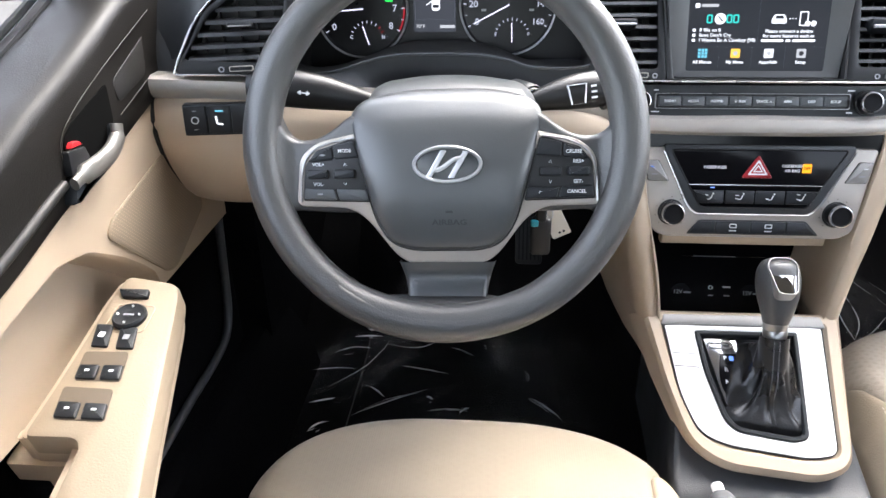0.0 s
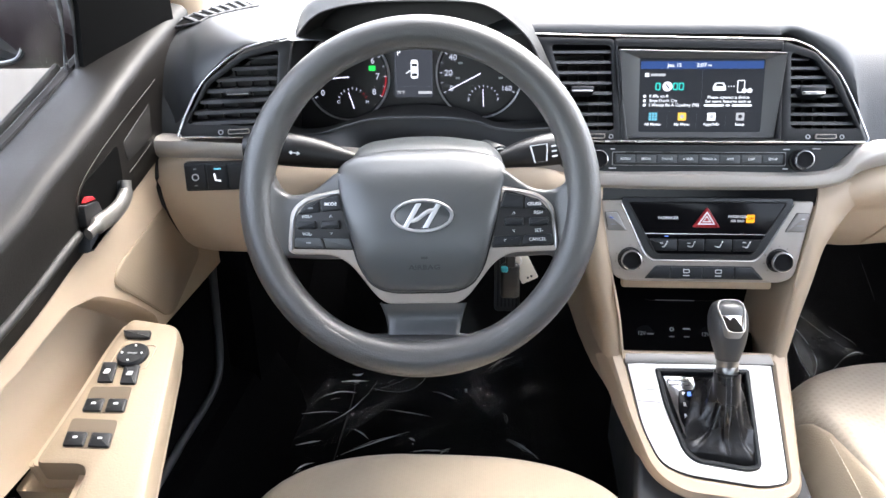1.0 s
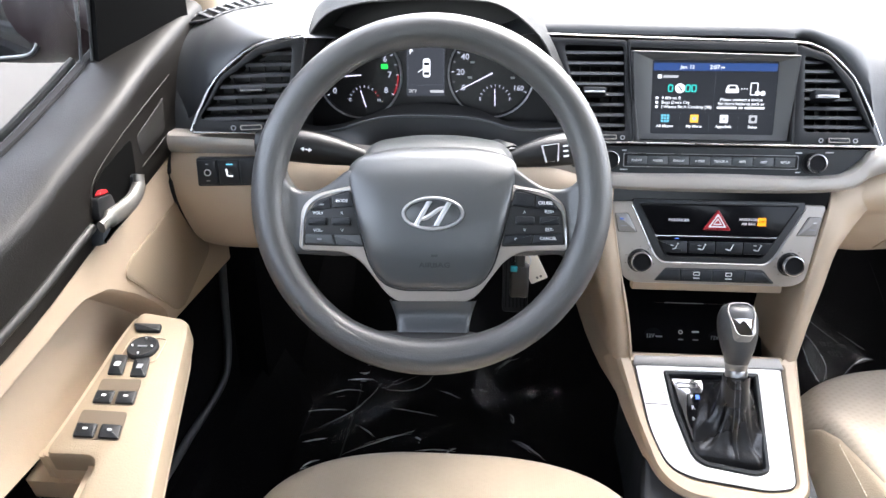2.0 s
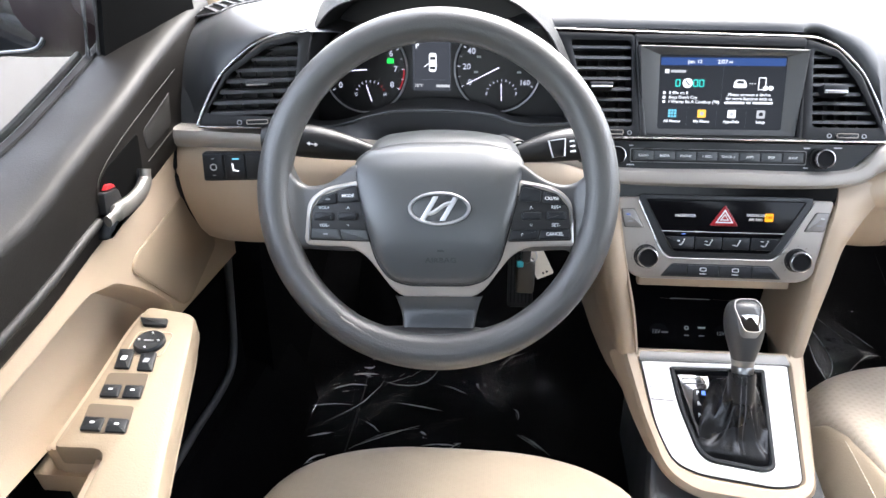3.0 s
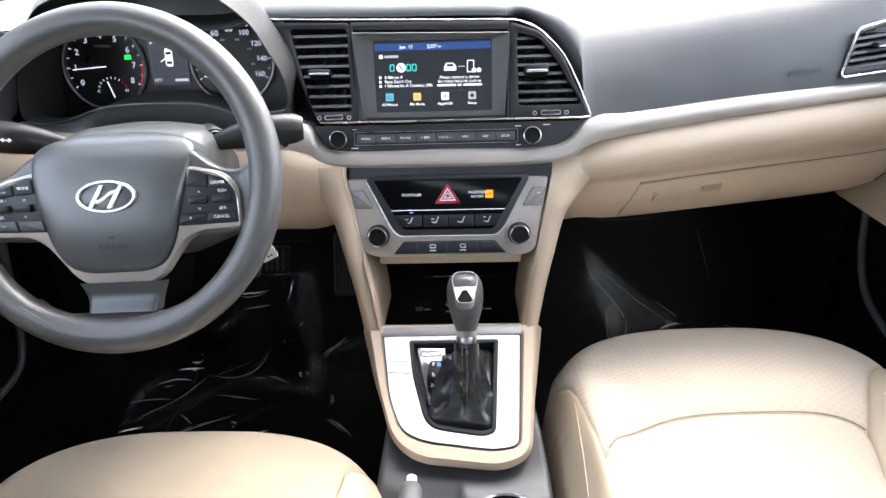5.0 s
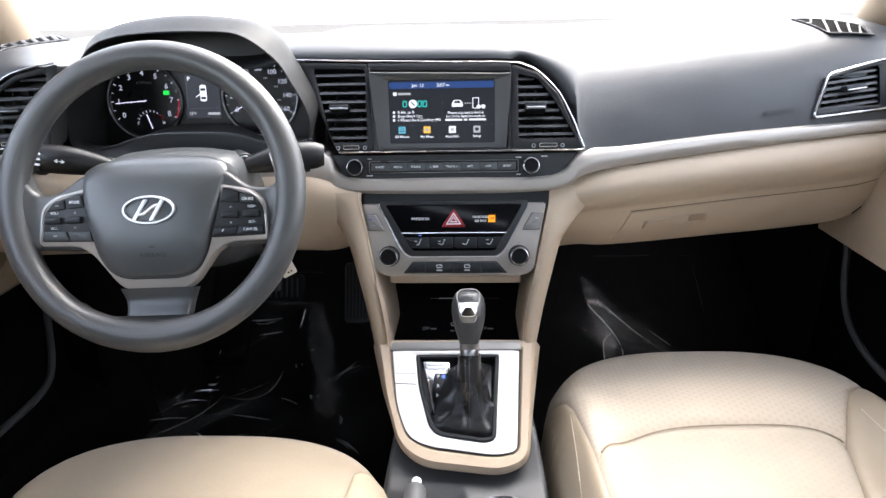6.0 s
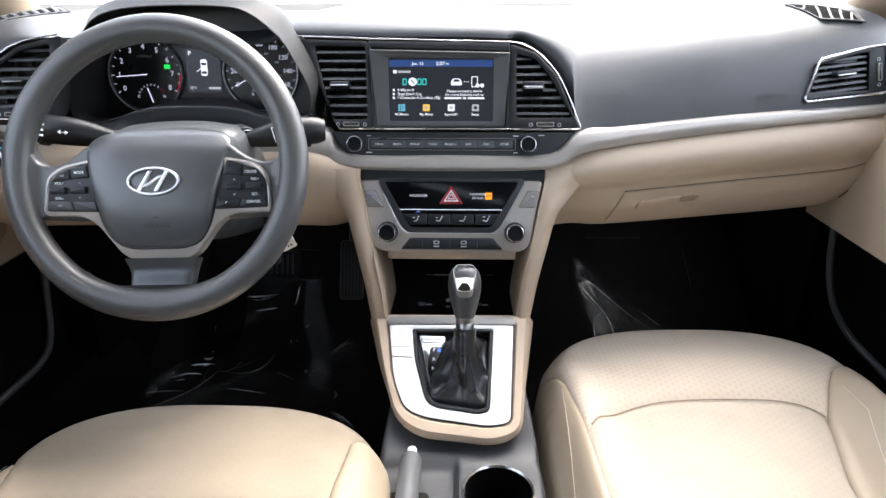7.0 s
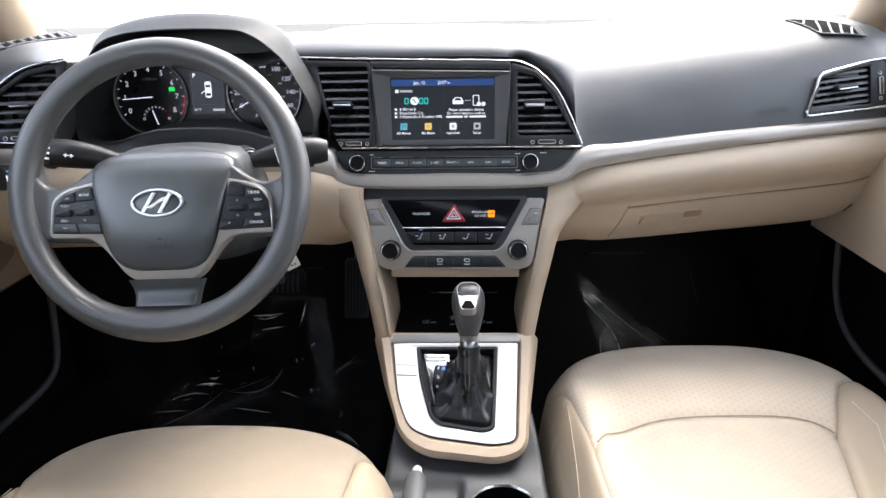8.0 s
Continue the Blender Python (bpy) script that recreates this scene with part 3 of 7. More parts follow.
def lower_row(x, y, zt, zb):
    h = zt - zb
    prof = [(0.012, 0.0), (-0.004, -0.03), (-0.016, -0.14), (-0.018, -0.26), (-0.008, -0.38), (0.004, -0.46), (0.010, -0.52), (0.028, -0.75), (0.050, -0.93), (0.062, -1.01), (0.10, -1.04), (0.30, -1.01)]
    return [(x, y + p[0], zt + p[1] * h) for p in smooth_path(prof, 3)]


part("lower_panel", sheet([lower_row(*s) for s in smooth_path(LOWER, 6)], -0.004), BEIGE, dash, "beige moulded lower panel")

# driver's lower panel
DLOWER = [(-0.700, 0.128, 0.931, 0.79), (-0.66, 0.126, 0.929, 0.79), (-0.60, 0.130, 0.925, 0.793), (-0.50, 0.150, 0.914, 0.788), (-0.36, 0.185, 0.902, 0.778), (-0.235, 0.214, 0.894, 0.768), (-0.185, 0.221, 0.880, 0.766), (-0.135, 0.224, 0.865, 0.78)]


def dlower_row(x, y, zt, zb):
    h = zt - zb
    prof = [(0.012, 0.0), (-0.003, -0.03), (-0.012, -0.18), (-0.010, -0.45), (0.004, -0.75), (0.022, -0.95), (0.05, -1.02), (0.22, -1.0)]
    curl = 0.045 * max(0.0, min(1.0, (-0.60 - x) / 0.09)) ** 1.5
    return [(x, y + p[0] + curl * max(0.0, -p[1] - 0.25) ** 1.5, zt + p[1] * h) for p in smooth_path(prof, 3)]


part("knee_panel", sheet([dlower_row(*s) for s in smooth_path(DLOWER, 5)], -0.004), BEIGE, dash, "beige moulded knee panel")

# dark face behind the wheel, between vent, gauges and trim band
FACE = [(-0.70, 0.140, 0.945, 1.00), (-0.62, 0.146, 0.938, 1.00), (-0.585, 0.158, 0.934, 1.01), (-0.572, 0.170, 0.930, 0.945), (-0.54, 0.190, 0.920, 0.928), (-0.50, 0.215, 0.915, 0.928), (-0.40, 0.265, 0.90, 0.930), (-0.28, 0.27, 0.90, 0.930), (-0.205, 0.256, 0.905, 0.932), (-0.175, 0.250, 0.900, 0.915)]
part("driver_face", sheet([[(x, y + 0.02 * ((k / 6) ** 2), zb + (zt - zb) * k / 6) for k in range(7)] for x, y, zb, zt in smooth_path(FACE, 4)], -0.004), DASH, dash)

# glove box: lid seams and latch on the beige panel
gb = thing("glove_box", (0.43, 0.285, 0.80), "closed beige glove box lid with a recessed pull latch", "glove box")


_prof = smooth_path([(0.012, 0.0), (-0.004, -0.03), (-0.016, -0.14), (-0.018, -0.26), (-0.008, -0.38), (0.004, -0.46), (0.010, -0.52), (0.028, -0.75), (0.050, -0.93), (0.062, -1.01)], 5)
_stat = smooth_path(LOWER, 6)


def lower_point(x, f, out=0.0):
    """A point on the passenger's lower panel at fraction f down its face, lifted off it by out."""
    y, zt, zb = [float(np.interp(x, [q[0] for q in _stat], [q[k] for q in _stat])) for k in (1, 2, 3)]
    o = float(np.interp(f, [-p[1] for p in _prof], [p[0] for p in _prof]))
    return Vector((x, y + o - out, zt - f * (zt - zb)))


SEAM = material("seam_brown", (0.16, 0.115, 0.075), 0.7)
lidm = [[lower_point(x - 0.02 * t * (1 if x < 0.29 else 0), 0.550 + 0.41 * t, 0.0007) for t in np.linspace(0, 1, 12)] for x in np.linspace(0.275, 0.705, 60)]
part("lid", sheet(lidm, 0.002), BEIGE, gb, "beige lid flush with the panel")
part("lid_seam", tube([lower_point(x, 0.542, 0.0002) for x in np.linspace(0.275, 0.710, 50)], 0.0011, 6), SEAM, gb)
part("lid_seam", tube([lower_point(0.712 - 0.040 * t * t, 0.50 + 0.47 * t, 0.0012) for t in np.linspace(0, 1, 9)], 0.0030, 8), RUBBER, gb)
_c, _v, _u = lower_point(0.350, 0.72, 0.0036), lower_point(0.350, 0.68) - lower_point(0.350, 0.76), lower_point(0.40, 0.715) - lower_point(0.30, 0.725)
FGB = plane(_c, _v, _u)
latch = part("latch", band(FGB, rounded(rect(0, 0, 0.1050, 0.0190), 0.003), rounded(rect(0, 0, 0.1040, 0.0180), 0.003), -0.004, 0.0008, 0.0002), BEIGE, gb)
part("latch_plate", prism(FGB, rounded(rect(-0.016, 0, 0.0690, 0.0176), 0.003), -0.004, 0.0012, 0.0006), BEIGE, latch)
# Flush patch, its darker brown standing for shade in the latch recess.
part("latch_recess", prism(FGB, rounded(rect(0.036, 0.002, 0.026, 0.0130), 0.003), -0.004, 0.0012, 0.0), material("shaded_recess_brown", (0.30, 0.22, 0.145), 0.6), latch)
part("latch_mark", bar(FGB, (-0.052, -0.008), (-0.047, 0.008), 0.0012, 0.0, 0.0016), SEAM, latch)
text(FE, "AIRBAG", 0.306, 0.0185, 0.0105, 0.004, EMBOSS, dash, "embossed_lettering", squeeze=1.4)


# ---- air vents ----
def vent(F, outer, opening, rows, tab, wheel, label, vanes=5, chrome=None, wheel_vert=False, base=None):
    """An air vent: dark rim, recessed slats, a chrome tab and a thumb wheel."""
    cu = sum(p[0] for p in opening) / len(opening)
    cv = sum(p[1] for p in opening) / len(opening)
    v = thing("air_vent", tuple(F @ Vector((cu, cv, -0.03))), label, "air vent", "dashboard vents")
    O, I = rounded(outer, 0.006, 4), rounded(opening, 0.006, 4)
    part("rim", band(F, O, I, -0.05, 0.001, 0.001), VENT, v)
    part("duct", prism(F, inset_loop(I, -0.004), -0.075, -0.05), BLACK, v)
    lo, hi = min(p[1] for p in opening), max(p[1] for p in opening)

    def span(vv):
        xs = []
        n = len(opening)
        for i in range(n):
            a, b = opening[i], opening[(i + 1) % n]
            if (a[1] - vv) * (b[1] - vv) < 0:
                xs.append(a[0] + (b[0] - a[0]) * (vv - a[1]) / (b[1] - a[1]))
        return (min(xs), max(xs)) if len(xs) > 1 else (cu, cu)

    step = (hi - lo) / (rows + 0.3)
    for k in range(rows):
        vv = lo + step * (k + 0.65)
        a, b = span(vv)
        if b - a < 0.012:
            continue
        bm = bmesh.new()
        sec = [(-0.0020, -0.004), (0.0016, -0.0048), (0.0036, -0.0085), (0.0022, -0.030), (-0.0005, -0.030)]
        ends = [[bm.verts.new(F @ Vector((u, vv + s[0] + (0.0025 if s[1] < -0.02 else 0), s[1]))) for s in sec] for u in (a + 0.0005, b - 0.0005)]
        for i in range(5):
            bm.faces.new((ends[0][i], ends[0][(i + 1) % 5], ends[1][(i + 1) % 5], ends[1][i]))
        bm.faces.new(ends[0])
        bm.faces.new(ends[1])
        part("slat", bm, SLAT, v)
    for k in range(vanes):
        u = min(p[0] for p in opening) + (max(p[0] for p in opening) - min(p[0] for p in opening)) * (k + 1) / (vanes + 1)
        part("vane", bar(F, (u, lo + 0.004), (u, hi - 0.012), 0.0022, -0.048, -0.031), BLACK, v)
    tu, tv, tw, th = tab
    tb = part("tab", prism(F, rounded(rect(tu, tv, tw, th), 0.003), -0.02, 0.008, 0.002), DARK, v, "dark sliding tab with a chrome edge")
    part("tab_edge", prism(F, rounded(rect(tu, tv - th * 0.28, tw * 0.9, th * 0.30), 0.0012), 0.0, 0.0095, 0.0008), CHROME, tb)
    wu, wv, ww, wh = wheel
    part("thumb_wheel", prism(F, rounded(rect(wu, wv, ww, wh), 0.002), -0.01, 0.0045, 0.002), DARK, v)
    part("thumb_wheel_edge", band(F, rounded(rect(wu, wv, ww, wh), 0.002), rounded(rect(wu, wv, ww - 0.0020, wh - 0.0020), 0.001), 0.0, 0.0050, 0.0004), SILVER, v)
    for s in (-1, 1):
        q = (wu, wv + s * (wh / 2 + 0.006)) if wheel_vert else (wu + s * (ww / 2 + 0.008), wv)
        part("flow_mark", band(F, circle(*q, 0.0030, 14), circle(*q, 0.0019, 14), 0.0, 0.0018), GREYPRINT, v)
    if chrome:
        part("chrome_surround", tube([F @ Vector((p[0], p[1], 0.002)) for p in chrome[0]], 0.0013 if not wheel_vert else 0.0019, 8, closed=chrome[1]), CHROME, v, "thin bright chrome edging")
    if base:
        part("chrome_base", tube([F @ Vector((p[0], p[1], 0.002)) for p in base], 0.0012, 8), CHROME, v)
    return v


vent(FA, [(-0.228, 0.078), (-0.124, 0.0745), (-0.1135, -0.0565), (-0.168, -0.0565)], [(-0.2054, 0.0681), (-0.1277, 0.0666), (-0.1230, -0.0438), (-0.1762, -0.0439)], 8,
     (-0.165, 0.0080, 0.030, 0.0085), (-0.147, -0.0517, 0.024, 0.0060), "dark centre air vent with level slats beside the screen")
vent(FA, [(0.0890, 0.0705), (0.128, 0.0570), (0.158, 0.0245), (0.1925, -0.0565), (0.0875, -0.0565)], [(0.0985, 0.0565), (0.1290, 0.0470), (0.1520, 0.0160), (0.1830, -0.0411), (0.0990, -0.0412)], 8,
     (0.1235, 0.0060, 0.031, 0.0125), (0.1413, -0.0517, 0.026, 0.0060), "dark centre air vent with slanted outer edge",
     )
stack_edge = [(-0.229, 0.0808), (-0.16, 0.0785), (-0.0825, 0.0762), (0.0, 0.0740), (0.0867, 0.0718), (0.110, 0.0670), (0.130, 0.0560), (0.1582, 0.0258), (0.1792, -0.0165), (0.1935, -0.0540), (0.1925, -0.0590), (0.187, -0.0590), (0.0, -0.0590), (-0.166, -0.0585)]
vl_o = smooth_path([(-0.0707, -0.0421), (-0.060, -0.020), (-0.0381, 0.0147), (-0.0014, 0.0441), (0.030, 0.0550), (0.0595, 0.0596)], 3)
vent(FL, [(-0.0700, -0.0430), (0.0400, -0.0510), (0.0640, 0.0590), (0.010, 0.0460), (-0.0340, 0.0170)], [(-0.0605, -0.0295), (0.0360, -0.0375), (0.0490, 0.0480), (0.0120, 0.0400), (-0.0300, 0.0130)], 7,
     (0.000, 0.0020, 0.026, 0.0050), (-0.004, -0.0405, 0.024, 0.0055), "dark outer air vent with a curved chrome edge",
     chrome=([tuple(p) for p in vl_o] + [], False), base=[(0.0420, -0.0500), (0.0, -0.0475), (-0.0690, -0.0435)])
vent(FE, [(0.356, 0.0035), (0.498, 0.0015), (0.499, 0.074), (0.470, 0.0735), (0.383, 0.0600)], [(0.364, 0.0080), (0.468, 0.0070), (0.470, 0.0665), (0.440, 0.0640), (0.387, 0.0570)], 6,
     (0.4250, 0.0385, 0.034, 0.0080), (0.4840, 0.0340, 0.0060, 0.027), "dark outer air vent framed in chrome on the passenger's side",
     chrome=(rounded([(0.3554, 0.0025), (0.4975, 0.0005), (0.4985, 0.0745), (0.468, 0.0740), (0.3840, 0.0635)], 0.008, 4), True), wheel_vert=True)

# ---- defroster slots ----
_pads = [pad_row(*q)[8:] for q in smooth_path(PADLINE, 5)]


def pad_z(x, y):
    """Height of the upper pad's top at a place."""
    xs = [r[0][0] for r in _pads]
    i = max(1, min(len(xs) - 1, int(np.searchsorted(xs, x))))
    a, b = [float(np.interp(y, [p[1] for p in _pads[k]], [p[2] for p in _pads[k]])) for k in (i - 1, i)]
    t = (x - xs[i - 1]) / (xs[i] - xs[i - 1])
    return a + (b - a) * t


def grille(c, ribs, slant, tilt=0.0, taper=0.0, thick=0.0016):
    """A slotted grille sunk in the dash top between four corners; taper draws its near end to a point."""
    def at(s, t, h):
        t = t * (1 if s > taper else s / taper) if taper else t
        p = Vector(c[0]).lerp(Vector(c[1]), s).lerp(Vector(c[3]).lerp(Vector(c[2]), s), t)
        return Vector((p.x, p.y, pad_z(p.x, p.y) + h + tilt * (1 - t)))
    d = thing("defroster_grille", tuple(at(0.5, 0.5, 0)), "slim dark grille set in the dash top by the windscreen", "grille", "defroster grilles")
    part("slot", grid([[at(s, t, 0.0012) for t in np.linspace(0, 1, 6)] for s in np.linspace(0.01, 1, 30)]), DEEP, d)
    edge = [at(s, 0, 0.0014) for s in np.linspace(0.02, 1, 24)] + [at(1, t, 0.0014) for t in np.linspace(0.2, 0.8, 4)] + [at(s, 1, 0.0014) for s in np.linspace(1, 0.02, 24)]
    part("rim", tube(edge, 0.0013, 8, closed=True), SEAL, d)
    for k in range(ribs):
        s = 0.10 + 0.84 * (k + 0.5) / ribs
        part("rib", tube([at(min(0.99, max(0.02, s + slant * (0.5 - t))), t, 0.0014) for t in (0.0, 0.33, 0.66, 1.0)], thick, 6, flat=0.5), DASH, d)
    part("end_cap", sheet([[at(s, t, 0.0022) for t in np.linspace(0.08, 0.92, 4)] for s in (0.93, 0.955, 0.985)], 0.002), SEAL, d)


grille([(-0.684, 0.215), (-0.640, 0.372), (-0.612, 0.352), (-0.655, 0.200)], 7, 0.06, 0.008, 0.12, 0.0042)
grille([(0.546, 0.420), (0.660, 0.410), (0.664, 0.384), (0.562, 0.366)], 5, 0.16, 0.0, 0.30, 0.0020)

# ---- infotainment display ----
disp = thing("infotainment_display", (-0.018, 0.26, 0.975), "lit touchscreen in a deep dark bezel in the dash centre", "display")
part("back_plate", prism(FA, [(-0.226, 0.077), (0.088, 0.069), (0.155, 0.024), (0.190, -0.056), (-0.166, -0.056)], -0.09, -0.076), BLACK, disp)
part("chrome_edge", tube([FA @ Vector((p[0], p[1], 0.0035)) for p in smooth_path(stack_edge[:9], 3) + stack_edge[9:]], 0.0012, 8), CHROME, disp, "thin bright chrome line round the display and vents")
O = rounded([(-0.1130, -0.0565), (0.0870, -0.0565), (0.0885, 0.0710), (-0.1235, 0.0750)], 0.002, 3)
I1 = rounded([(-0.1060, -0.0545), (0.0835, -0.0545), (0.0865, 0.0600), (-0.1200, 0.0650)], 0.002, 3)
part("frame", band(FA, O, I1, -0.03, 0.002, 0.001), BLACK, disp)
# the screen unit stands steeper than the fascia round it
FS1U = plane((0, 0.2436, 0.9755), (0, 0.176, 1))
FS2 = plane((0, 0.2486, 0.9757), (0, 0.243, 1)) @ Matrix.Diagonal((1, 0.968, 1, 1)) @ Matrix.Translation((0, -0.0014, 0))
BZ = rounded([(-0.1085, -0.0525), (0.0820, -0.0525), (0.0880, 0.0545), (-0.1200, 0.0590)], 0.002, 3)
GL = rounded([(-0.0905, -0.0462), (0.0645, -0.0462), (0.0648, 0.0490), (-0.0925, 0.0500)], 0.003, 3)
bz = grid([[FS1U @ Vector((p[0], p[1], h)) for p in inset_loop(BZ, d)] for d, h in ((0, -0.03), (0, -0.0008), (0.0006, 0.0), (0.0018, 0.0))] + [[FS2 @ Vector((p[0], p[1], 0.0002)) for p in GL], [FS2 @ Vector((p[0], p[1], -0.004)) for p in GL]], close_u=True)
part("bezel", bz, BEZEL, disp, "dark grey sloping bezel")
scr = part("screen", prism(FS2, GL, -0.02, 0.0), SCREEN, disp, "dark lit screen with white print")
ZS = 0.0002


def s_rect(u, v, w, h, mat, name, r=0.0008):
    return part(name, prism(FS2, rounded(rect(u, v, w, h), r, 2), ZS - 0.001, ZS + 0.0001), mat, scr)


s_rect(-0.0138, 0.0412, 0.1540, 0.0100, S_BLUE, "status_bar")
text(FS2, "Jan. 12", -0.0484, 0.0409, 0.0062, ZS + 0.0004, S_WHITE, scr)
text(FS2, "2:07", -0.0145, 0.0409, 0.0070, ZS + 0.0004, S_WHITE, scr)
text(FS2, "PM", -0.0045, 0.0403, 0.0034, ZS + 0.0004, S_WHITE, scr)
s_rect(-0.0825, 0.0286, 0.0052, 0.0052, S_WHITE, "source_icon")
s_rect(-0.0685, 0.0286, 0.0190, 0.0034, S_GREY, "source_name_bar")
for k, u in enumerate((-0.0680, -0.0460, -0.0385)):
    part("station_logo_shape", band(FS2, rounded(rect(u, 0.0135, 0.0066, 0.0100), 0.002, 3), rounded(rect(u, 0.0135, 0.0034, 0.0066), 0.001, 3), ZS - 0.001, ZS + 0.0002), S_TEAL, scr)
part("station_logo_shape", prism(FS2, circle(-0.0560, 0.0135, 0.0064, 22), ZS - 0.001, ZS + 0.0004), S_WHITE, scr)
part("station_logo_shape", bar(FS2, (-0.0585, 0.0165), (-0.0535, 0.0105), 0.0016, ZS, ZS + 0.0006), S_LINE, scr)
for v, s in ((0.0008, "8 80s on 8"), (-0.0051, "Boys Don't Cry"), (-0.0108, "I Wanna Be A Cowboy (98)")):
    text(FS2, s, -0.0785, v, 0.0053, ZS + 0.0003, S_WHITE, scr, align='LEFT')
    s_rect(-0.0843, v, 0.0036, 0.0036, S_WHITE, "line_icon")
car = part("car_icon", prism(FS2, rounded([(0.0012, 0.0080), (0.0176, 0.0080), (0.0176, 0.0135), (0.0146, 0.0185), (0.0042, 0.0185), (0.0012, 0.0135)], 0.0015, 3), ZS - 0.001, ZS + 0.0002), S_WHITE, scr)
part("car_icon_screen", prism(FS2, [(0.0046, 0.0136), (0.0142, 0.0136), (0.0130, 0.0170), (0.0058, 0.0170)], ZS - 0.001, ZS + 0.0004), SCREEN, car)
for k in range(3):
    s_rect(0.0212 + k * 0.0032, 0.0135, 0.0016, 0.0016, S_WHITE, "dot")
part("phone_icon", band(FS2, rounded(rect(0.0365, 0.0135, 0.0098, 0.0165), 0.0012, 2), rounded(rect(0.0365, 0.0135, 0.0072, 0.0138), 0.0008, 2), ZS - 0.001, ZS + 0.0002), S_WHITE, scr)
for k in range(2):
    part("badge_icon", prism(FS2, circle(0.0410 + k * 0.0066, 0.0080, 0.0032, 14), ZS - 0.001, ZS + 0.0002 + k * 0.0001), S_WHITE, scr)
text(FS2, "Please connect a device", 0.0215, -0.0007, 0.0052, ZS + 0.0003, S_WHITE, scr)
text(FS2, "for more features such as", 0.0215, -0.0060, 0.0052, ZS + 0.0003, S_WHITE, scr)
for u, w in ((0.0040, 0.0250), (0.0215, 0.0050), (0.0390, 0.0250)):
    s_rect(u, -0.0112, w, 0.0030, S_WHITE, "brand_line_bar")
for u, m, s in ((-0.0726, S_CYAN, "All Menus"), (-0.0356, S_AMBER, "My Menu"), (0.0018, S_WHITE, "Apps/Info"), (0.0380, S_GREY, "Setup")):
    s_rect(u, -0.0258, 0.0105, 0.0105, m, "menu_icon", 0.001)
    if m is S_CYAN:
        for i in range(1, 3):
            part("menu_icon_gap", bar(FS2, (u - 0.0053 + i * 0.0035, -0.0311), (u - 0.0053 + i * 0.0035, -0.0205), 0.0007, ZS, ZS + 0.0003), SCREEN, scr)
            part("menu_icon_gap", bar(FS2, (u - 0.0053, -0.0311 + i * 0.0035), (u + 0.0053, -0.0311 + i * 0.0035), 0.0007, ZS, ZS + 0.0004), SCREEN, scr)
    else:
        part("menu_icon_gap", prism(FS2, circle(u, -0.0258, 0.0026, 14), ZS, ZS + 0.0003), SCREEN if m is S_GREY else S_GREY, scr)
    text(FS2, s, u, -0.0360, 0.0050, ZS + 0.0003, S_WHITE, scr)
for k in range(3):
    part("divider", bar(FS2, (-0.0541 + k * 0.0370, -0.043), (-0.0541 + k * 0.0370, -0.022), 0.0004, ZS, ZS + 0.0002), S_LINE, scr)
part("divider", bar(FS2, (-0.0125, -0.0155), (-0.0125, 0.036), 0.0004, ZS, ZS + 0.0002), S_LINE, scr)
part("divider", bar(FS2, (-0.087, -0.0185), (0.061, -0.0185), 0.0004, ZS, ZS + 0.0002), S_LINE, scr)


# ---- radio strip ----
def knob(F, u, v, r, h, parent, ring=CHROME):
    k = part("knob", lathe(F, [(r * 1.02, -0.004), (r * 1.02, h * 0.3), (r, h * 0.8), (r * 0.93, h), (r * 0.85, h - 0.0002), (r * 0.80, h - 0.0008), (0.0004, h - 0.0008)], 36, cu=u, cv=v), KNOBFACE, parent)
    part("knob_ring", lathe(F, [(r * 1.03, h * 0.82), (r * 0.99, h + 0.0008), (r * 0.90, h + 0.0012), (r * 0.88, h - 0.001)], 36, cu=u, cv=v, caps=False), ring, k, "bright metal ring")
    part("collar", lathe(F, [(r * 1.22, -0.002), (r * 1.20, 0.0022), (r * 1.04, 0.0026), (r * 1.02, 0.0)], 36, cu=u, cv=v, caps=False), BLACK, k)
    return k


radio = thing("radio_panel", (-0.01, 0.235, 0.898), "dark radio control strip with eight keys and two knobs", "radio")
part("fascia", prism(FB, rounded([(-0.1555, -0.0172), (0.1490, -0.0172), (0.1920, 0.0188), (-0.1800, 0.0188)], 0.004, 4), -0.03, -0.001, 0.001), FASCIA, radio)
part("key_rail", prism(FB, rounded(rect(-0.0120, 0.0000, 0.220, 0.0165), 0.002, 3), -0.01, 0.0002, 0.0006), BLACK, radio)
part("rail_edge", band(FB, rounded(rect(-0.0120, 0.0, 0.2216, 0.0178), 0.002, 3), rounded(rect(-0.0120, 0.0, 0.2200, 0.0164), 0.002, 3), -0.002, 0.0006), SATIN, radio, "thin bright line round the keys")
for k, s in enumerate(("RADIO", "MEDIA", "PHONE", "\u2228 SEEK", "TRACK \u2227", "APPS", "DISP", "SETUP")):
    u = -0.1195 + 0.0268 * (k + 0.5)
    b = part("key", prism(FB, rounded(rect(u, 0.0, 0.0260, 0.0120), 0.0010, 2), -0.006, 0.0024, 0.0012), KEYGREY, radio)
    text(FB, s, u, -0.0003, 0.0040, 0.0026, WHITE, b)
for u in (-0.1422, 0.1168):
    knob(FB, u, -0.0008, 0.0118, 0.014, radio)
for u, v, w in ((-0.122, 0.0125, 0.007), (-0.122, -0.0125, 0.012), (0.099, 0.0125, 0.010), (0.099, -0.0125, 0.008), (0.137, 0.0135, 0.012)):
    part("print_bar", prism(FB, rect(u, v, w * 0.8, 0.0014), -0.001, -0.0006), WHITE, radio)
